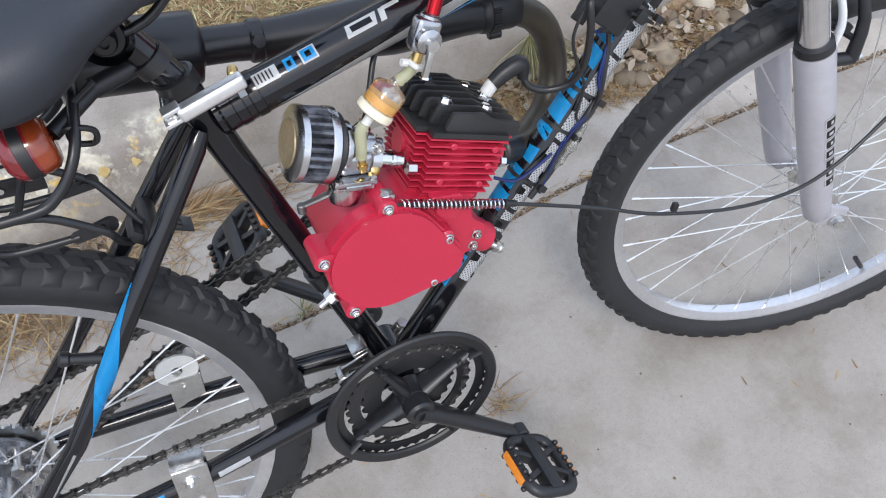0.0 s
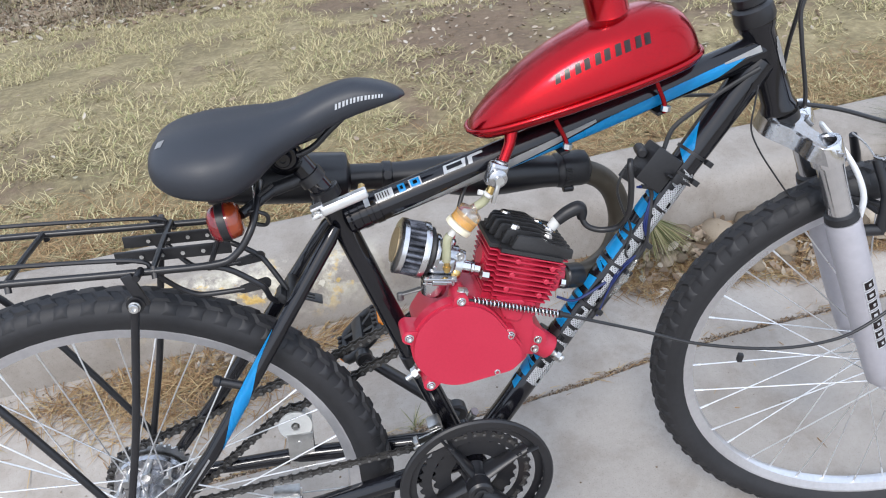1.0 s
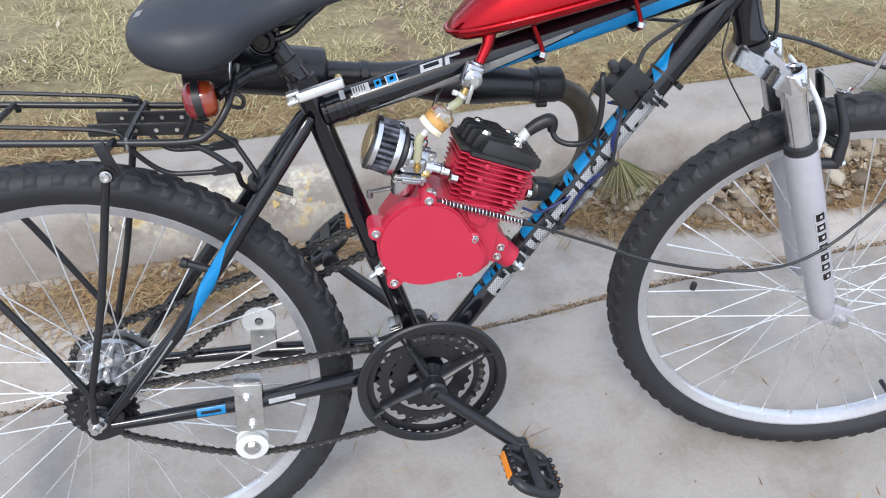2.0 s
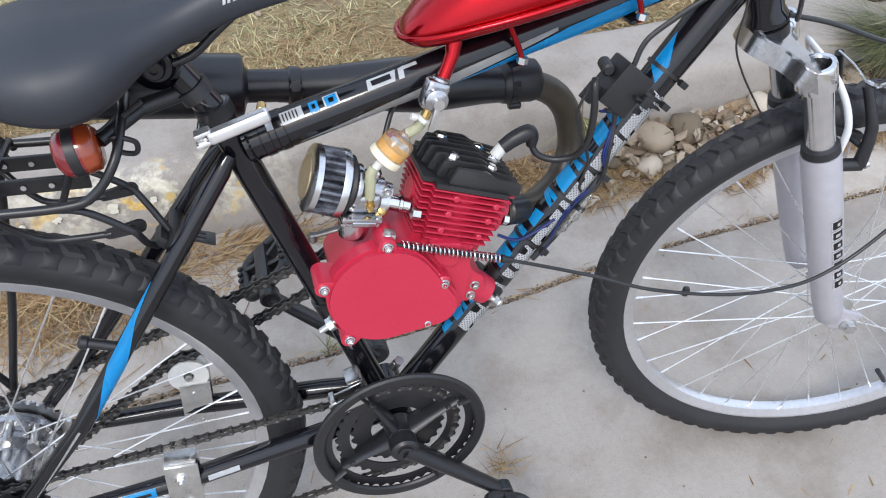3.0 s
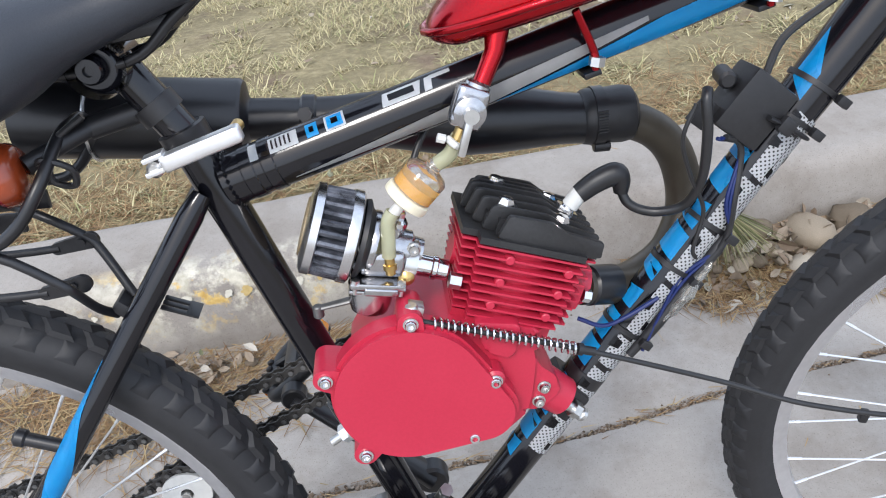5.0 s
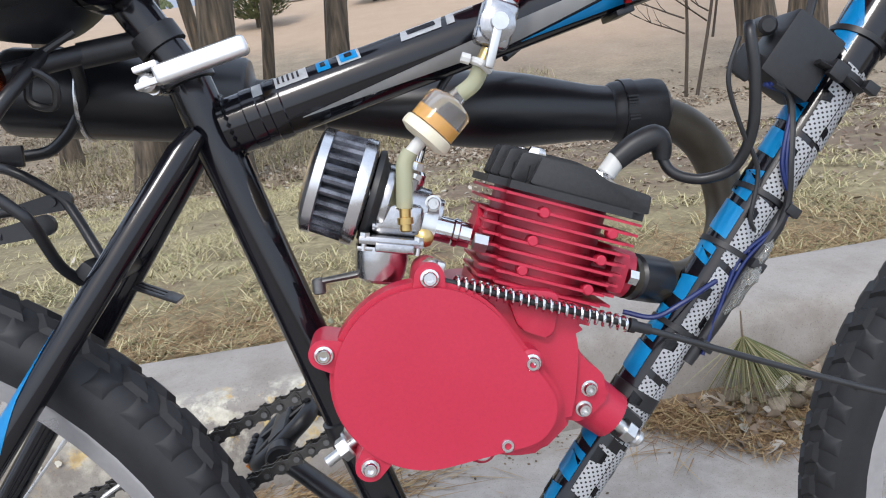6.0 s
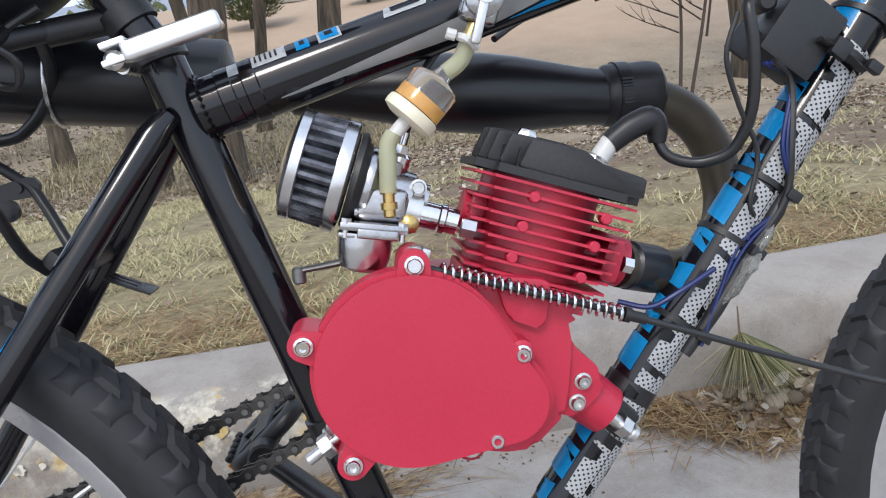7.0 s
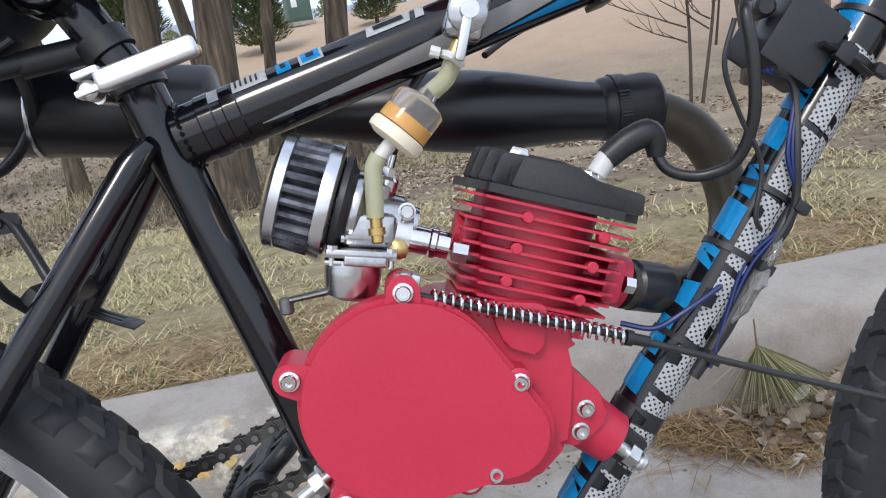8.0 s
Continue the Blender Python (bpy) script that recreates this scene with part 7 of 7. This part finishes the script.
def sprig(root, n, label):
    """Long needles that fan out downwards from the end of one twig."""
    V, F = [], []
    for i in range(n):
        d = Vector((RG.normal(0.30, 0.38), RG.normal(-0.10, 0.22), -1.0)).normalized()
        l = min(RG.uniform(0.10, 0.19), (root[2] - 0.03) / -d.z)
        side = d.cross(Vector((RG.normal(), RG.normal(), 0.2))).normalized() * RG.uniform(0.0006, 0.0011)
        sag = Vector((d.x, d.y, 0)) * l * 0.25
        k = len(V)
        a, b, c = Vector(root), Vector(root) + d * l * 0.55 + sag * 0.6, Vector(root) + d * l + sag
        V += [tuple(q) for q in (a - side, a + side, b + side, b - side, c)]
        F += [(k, k + 1, k + 2, k + 3), (k + 3, k + 2, k + 4)]
    o = stuff("pine_sprig", V, F, green, label, "pine sprig")
    part("twig", tube([(root[0], root[1], root[2] - 0.01), (root[0] - 0.004, root[1] + 0.004, root[2] + 0.045)], [0.0022, 0.0012], 6), twig_dry, o)


twig_dry = surface("dry twig", (0.10, 0.07, 0.045), (0.2, 0.15, 0.10), 0.9, 0, 90, 12)
sprig((1.035, 0.655, 0.150), 240, "grey-green pine sprig leaning on the kerb with drooping needles")
tuft(1.96, 0.715, 0.115, 1300, (0.10, 0.28), 0.075, long_green, "loose green grass tuft hanging along the kerb", (0.12, 0.65), 3.3)
tuft(2.12, 0.715, 0.11, 900, (0.09, 0.24), 0.10, long_green, "loose green grass tuft hanging along the kerb", (0.15, 0.9), 3.5)
tuft(0.40, 0.345, 0.0, 26, (0.02, 0.05), 0.012, green, "small weed in the slab joint")

# flaking paint on the kerb
paint = surface("flaking yellow paint", (0.42, 0.29, 0.10), (0.60, 0.47, 0.22), 0.7, 0, 160, 30, 0.3)
pale = surface("pale paint remains", (0.5, 0.47, 0.38), (0.68, 0.65, 0.56), 0.75, 0, 160, 30, 0.3)
for k in range(10):
    cx = -0.15 + 0.50 * RG.random()
    r = RG.uniform(0.006, 0.014)
    bm = bmesh.new()
    ring_ = []
    m = 22
    for j in range(m):
        a = j * math.tau / m
        q = r * (0.78 + 0.55 * noise.noise((1.3 * math.cos(a) + 9 * k, 1.3 * math.sin(a), 0.5)) + RG.uniform(-0.08, 0.08))
        x, zz = cx + q * math.cos(a), 0.105 + 0.9 * q * math.sin(a)
        ring_.append(bm.verts.new((x, KERB_FACE(zz) - 0.0035, zz)))
    bm.faces.new(ring_)
    part("paint_flake", bm, paint if RG.random() < 0.6 else pale, kerb, smooth=False)

# ---- trees and distance ----
def bark_material():
    """Dark bark with long upright ridges and a few warm streaks."""
    m, nt, b = material("ridged bark")
    tc = nt.nodes.new("ShaderNodeTexCoord")
    mp = nt.nodes.new("ShaderNodeMapping")
    mp.inputs["Scale"].default_value = (34, 34, 3.2)
    nt.links.new(tc.outputs["Object"], mp.inputs[0])
    n = nt.nodes.new("ShaderNodeTexNoise")
    n.inputs["Scale"].default_value = 1.0
    n.inputs["Detail"].default_value = 6
    nt.links.new(mp.outputs[0], n.inputs["Vector"])
    r = ramp(nt, [(0.3, (0.026, 0.020, 0.014)), (0.52, (0.085, 0.066, 0.046)), (0.66, (0.135, 0.103, 0.072)), (0.76, (0.22, 0.135, 0.07))])
    nt.links.new(n.outputs[0], r.inputs[0])
    nt.links.new(r.outputs[0], b.inputs["Base Color"])
    b.inputs["Roughness"].default_value = 0.95
    bump(nt, b, n.outputs[0], 1.0, 0.02)
    return m


bark = bark_material()
twig_mat = surface("twigs", (0.045, 0.033, 0.025), (0.09, 0.068, 0.05), 0.9, 0, 60, 6)


def trunk_mesh(base, top, r, wobble):
    base, top = Vector(base), Vector(top)
    bm = bmesh.new()
    rings = []
    n, seg = 26, 18
    for i in range(n + 1):
        t = i / n
        c = base.lerp(top, t) + Vector((wobble * noise.noise((t * 3, r * 40, 1)), wobble * noise.noise((t * 3, r * 40, 5)), 0)) * min(1, 4 * t)
        rr = r * (1 - 0.45 * t) * (1 + 0.5 * math.exp(-t * 22))
        ring = []
        for k in range(seg):
            a = math.tau * k / seg
            q = rr * (1 + 0.16 * noise.noise((math.cos(a) * 1.6, math.sin(a) * 1.6, t * 5 + r * 60)) + 0.07 * noise.noise((math.cos(a) * 5, math.sin(a) * 5, t * 9)))
            ring.append(bm.verts.new(c + Vector((q * math.cos(a), q * math.sin(a), 0))))
        rings.append(ring)
    for a, b in zip(rings, rings[1:]):
        for k in range(seg):
            bm.faces.new((a[k], a[(k + 1) % seg], b[(k + 1) % seg], b[k]))
    bm.faces.new(rings[-1])
    return bm


def branch_lines(rng, start, way, length, r, depth, out):
    pts = [Vector(start)]
    d = Vector(way).normalized()
    for i in range(4):
        d = (d + Vector((rng.uniform(-0.22, 0.22), rng.uniform(-0.22, 0.22), rng.uniform(-0.05, 0.18)))).normalized()
        pts.append(pts[-1] + d * length / 4)
    out.append((pts, [r * (1 - 0.16 * i) for i in range(5)]))
    if depth:
        for i in (1, 2, 3, 4):
            for s in range(2 if i > 2 else 1):
                w = (d + Vector((rng.uniform(-1, 1), rng.uniform(-1, 1), rng.uniform(-0.1, 0.7)))).normalized()
                branch_lines(rng, pts[i], w, length * rng.uniform(0.4, 0.62), r * 0.5, depth - 1, out)


def tree(base, lean, r, height, seed):
    rng = random.Random(seed)
    z = ground_height(base[0], base[1]) - 0.05
    ob = tagged(new("tree"), "bare winter tree with a rough grey-brown trunk", "tree", "trees beyond the lawn")
    ob.matrix_world = KERB @ pose(base[0], base[1], z)
    top = Vector((lean[0], lean[1], height))
    part("trunk", trunk_mesh((0, 0, 0), top, r, 0.08), bark, ob)
    lines = []
    for i in range(7):
        t = rng.uniform(0.34, 0.98)
        a = rng.uniform(0, math.tau)
        branch_lines(rng, top * t, (math.cos(a), math.sin(a), rng.uniform(0.2, 0.9)), height * rng.uniform(0.18, 0.32), r * 0.32, 2, lines)
    part("crown", merged(*[tube(p, q, 5, cap=False) for p, q in lines]), twig_mat, ob, "bare twiggy crown")
    return ob


# base in the kerb's frame, lean of the top, radius, height
for k, (b, lean, r, h) in enumerate((((-1.50, 5.5), (-0.1, 0.3), 0.066, 4.6), ((-0.68, 4.35), (0.9, 0.3), 0.108, 6.0), ((-0.28, 5.2), (-0.62, 0.2), 0.05, 4.8), ((-0.21, 4.15), (0.65, 0.2), 0.120, 5.8), ((-0.05, 6.0), (0.6, 0.1), 0.052, 4.6), ((0.51, 5.0), (0.65, 0.4), 0.093, 5.2), ((4.08, 5.4), (-0.9, 0.3), 0.155, 5.8), ((4.86, 6.0), (-0.1, 0.3), 0.165, 6.0), ((-2.4, 5.6), (0.2, 0.2), 0.09, 5.0), ((-3.4, 6.6), (0.0, 0.2), 0.09, 5.0), ((7.2, 7.0), (0.1, 0.3), 0.14, 5.8))):
    tree(b, lean, r, h, k + 1)


def sapling(base, height, lean, seed):
    rng = random.Random(seed)
    z = ground_height(base[0], base[1]) - 0.02
    ob = tagged(new("sapling"), "thin bare sapling with fine twigs", "sapling", "saplings beyond the lawn")
    ob.matrix_world = KERB @ pose(base[0], base[1], z)
    top = Vector((lean, 0, height))
    part("trunk", tube([(0, 0, 0), top * 0.3 + Vector((0.02, 0, 0)), top * 0.6, top], [0.015, 0.012, 0.009, 0.003], 8, 4), twig_mat, ob)
    lines = []
    for i in range(12):
        t = rng.uniform(0.25, 0.95)
        branch_lines(rng, top * t, (rng.choice((-1, 1)), rng.uniform(-0.4, 0.4), rng.uniform(0.2, 0.7)), height * rng.uniform(0.18, 0.34), 0.007, 1, lines)
    part("crown", merged(*[tube(p, q, 4, cap=False) for p, q in lines]), twig_mat, ob, "fine bare twigs")


sapling((3.17, 5.0), 1.9, -0.06, 31)
sapling((3.26, 5.0), 2.1, 0.26, 32)
sapling((4.6, 7.2), 1.8, 0.1, 33)

needle_green = island_surface("conifer needles", [(0.0, (0.07, 0.095, 0.04)), (0.5, (0.13, 0.165, 0.07)), (1.0, (0.22, 0.25, 0.12))])


def conifer(x, y, r, h, seed):
    rng = np.random.default_rng(seed)
    z = ground_height(x, y) - 0.02
    ob = tagged(new("conifer"), "young dense green pine tree", "pine tree", "pines in the distance")
    ob.matrix_world = KERB @ pose(x, y, z)
    part("trunk", tube([(0, 0, 0), (0, 0, h * 0.95)], [r * 0.09, 0.005], 8), bark, ob)
    bm = bmesh.new()
    for i in range(5200):
        t = rng.random() ** 0.8
        a = rng.uniform(0, math.tau)
        lump = 1 + 0.28 * noise.noise((math.cos(a) * 2.2, math.sin(a) * 2.2, t * 5 + seed))
        rr = r * (1 - t) ** 0.5 * lump * (0.35 + 0.65 * rng.random() ** 0.4) * min(1, 0.45 + t * 5)
        p = Vector((rr * math.cos(a), rr * math.sin(a), h * (0.10 + 0.90 * t)))
        d = Vector((math.cos(a), math.sin(a), rng.uniform(0.0, 1.2))).normalized()
        s = Vector((-math.sin(a), math.cos(a), rng.uniform(-0.4, 0.4))) * r * 0.04
        l = r * rng.uniform(0.12, 0.26)
        bm.faces.new([bm.verts.new(p - s), bm.verts.new(p + s), bm.verts.new(p + d * l)])
    part("crown", bm, needle_green, ob, smooth=False)


conifer(-0.45, 13.5, 0.60, 1.55, 3)
conifer(1.70, 14.5, 0.46, 1.1, 4)
conifer(-5.2, 26.0, 1.2, 2.2, 6)
conifer(6.0, 30.0, 1.2, 2.0, 7)
box_green = surface("green utility paint", (0.05, 0.09, 0.075), (0.075, 0.125, 0.105), 0.5, 0, 30, 2)
ubox = part("utility_cabinet", box((0, 0, 0.36), (0.58, 0.5, 0.66), (0, 0, 0), 0.02), box_green, None)
ubox.matrix_world = KERB @ pose(0.2, 19.0, ground_height(0.2, 19.0), 0, 0, 12)
tagged(ubox, "green metal utility cabinet standing on sand", "utility cabinet")
part("plinth", box((0, 0, 0.02), (0.66, 0.58, 0.1), (0, 0, 0), 0.01), concrete, ubox)
part("door", box((0, -0.258, 0.38), (0.46, 0.012, 0.5), (0, 0, 0), 0.004), box_green, ubox)
part("notice", box((-0.12, -0.267, 0.5), (0.14, 0.004, 0.18), (0, 0, 0), 0.001), decal_white, ubox, "pale notice")


def building(x, y, w, d, h, rz, wall_mat, roof_mat, label):
    b = tagged(new("building"), label, "building", "far buildings")
    b.matrix_world = KERB @ pose(x, y, ground_height(x, y), 0, 0, rz)
    part("wall", box((0, 0, h / 2), (w, d, h), (0, 0, 0), 0.02), wall_mat, b)
    bm = plate([(-w / 2 - 0.3, h), (w / 2 + 0.3, h), (0, h + w * 0.16)], -d / 2 - 0.3, d / 2 + 0.3)
    part("roof", bm, roof_mat, b)
    for i in range(3):
        win = part("window", box((-w * 0.3 + i * w * 0.3, -d / 2 - 0.01, h * 0.55), (w * 0.14, 0.06, h * 0.32), (0, 0, 0), 0.01), decal_white, b)
        part("pane", box((-w * 0.3 + i * w * 0.3, -d / 2 - 0.035, h * 0.55), (w * 0.11, 0.02, h * 0.26)), black_paint, win)


wall_pale = surface("pale render", (0.6, 0.57, 0.52), (0.72, 0.69, 0.64), 0.85, 0, 4, 0.5)
roof_grey = surface("grey shingle", (0.16, 0.15, 0.15), (0.26, 0.25, 0.24), 0.9, 0, 10, 0.6)
building(30.0, 48.0, 9, 7, 2.6, -20, wall_pale, roof_grey, "pale single-storey house far beyond the trees")
building(75.0, 110.0, 12, 8, 2.8, -20, wall_pale, roof_grey, "pale single-storey house far beyond the trees")
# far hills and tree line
# distance haze is put into the hills' blue-grey colour
hill_mat = surface("haze-tinted hills", (0.20, 0.23, 0.28), (0.30, 0.32, 0.36), 0.95, 0, 0.05, 0.01)
bm = bmesh.new()
lo, hi = [], []
for i in range(121):
    a = radians(-75 + 150 * i / 120)
    d = 700
    lo.append(bm.verts.new((d * math.sin(a), d * math.cos(a), -5)))
    hi.append(bm.verts.new(((d + 90) * math.sin(a), (d + 90) * math.cos(a), 12 + 9 * noise.noise((i * 0.09, 2, 0)) + 4 * noise.noise((i * 0.35, 5, 0)))))
for i in range(120):
    bm.faces.new((lo[i], lo[i + 1], hi[i + 1], hi[i]))
hills = tagged(part("backdrop", bm, hill_mat), "low hills on the horizon, tinted blue-grey for haze", "hills", kind="structure")
V, F = [], []
for i in range(9000):
    c = int(RG.integers(46))
    a = radians(-62 + 124 * c / 45)
    d = 150 + 60 * ((c * 37) % 10) / 10
    w = 1.2 + 1.6 * ((c * 53) % 10) / 10
    hgt = 1.6 + 2.4 * ((c * 29) % 10) / 10
    t = RG.random()
    q = w * (1 - t) ** 0.5 * RG.random() ** 0.5
    b2 = RG.uniform(0, 6.28)
    x, y, z = d * math.sin(a) + q * math.cos(b2), d * math.cos(a) + q * math.sin(b2), 0.55 + hgt * t
    k = len(V)
    s = 0.22
    V += [(x - s, y, z), (x + s, y, z + 0.05), (x, y, z + s * 2)]
    F.append((k, k + 1, k + 2))
stuff("tree_line", V, F, needle_green, "far line of dark trees and bushes", "trees")
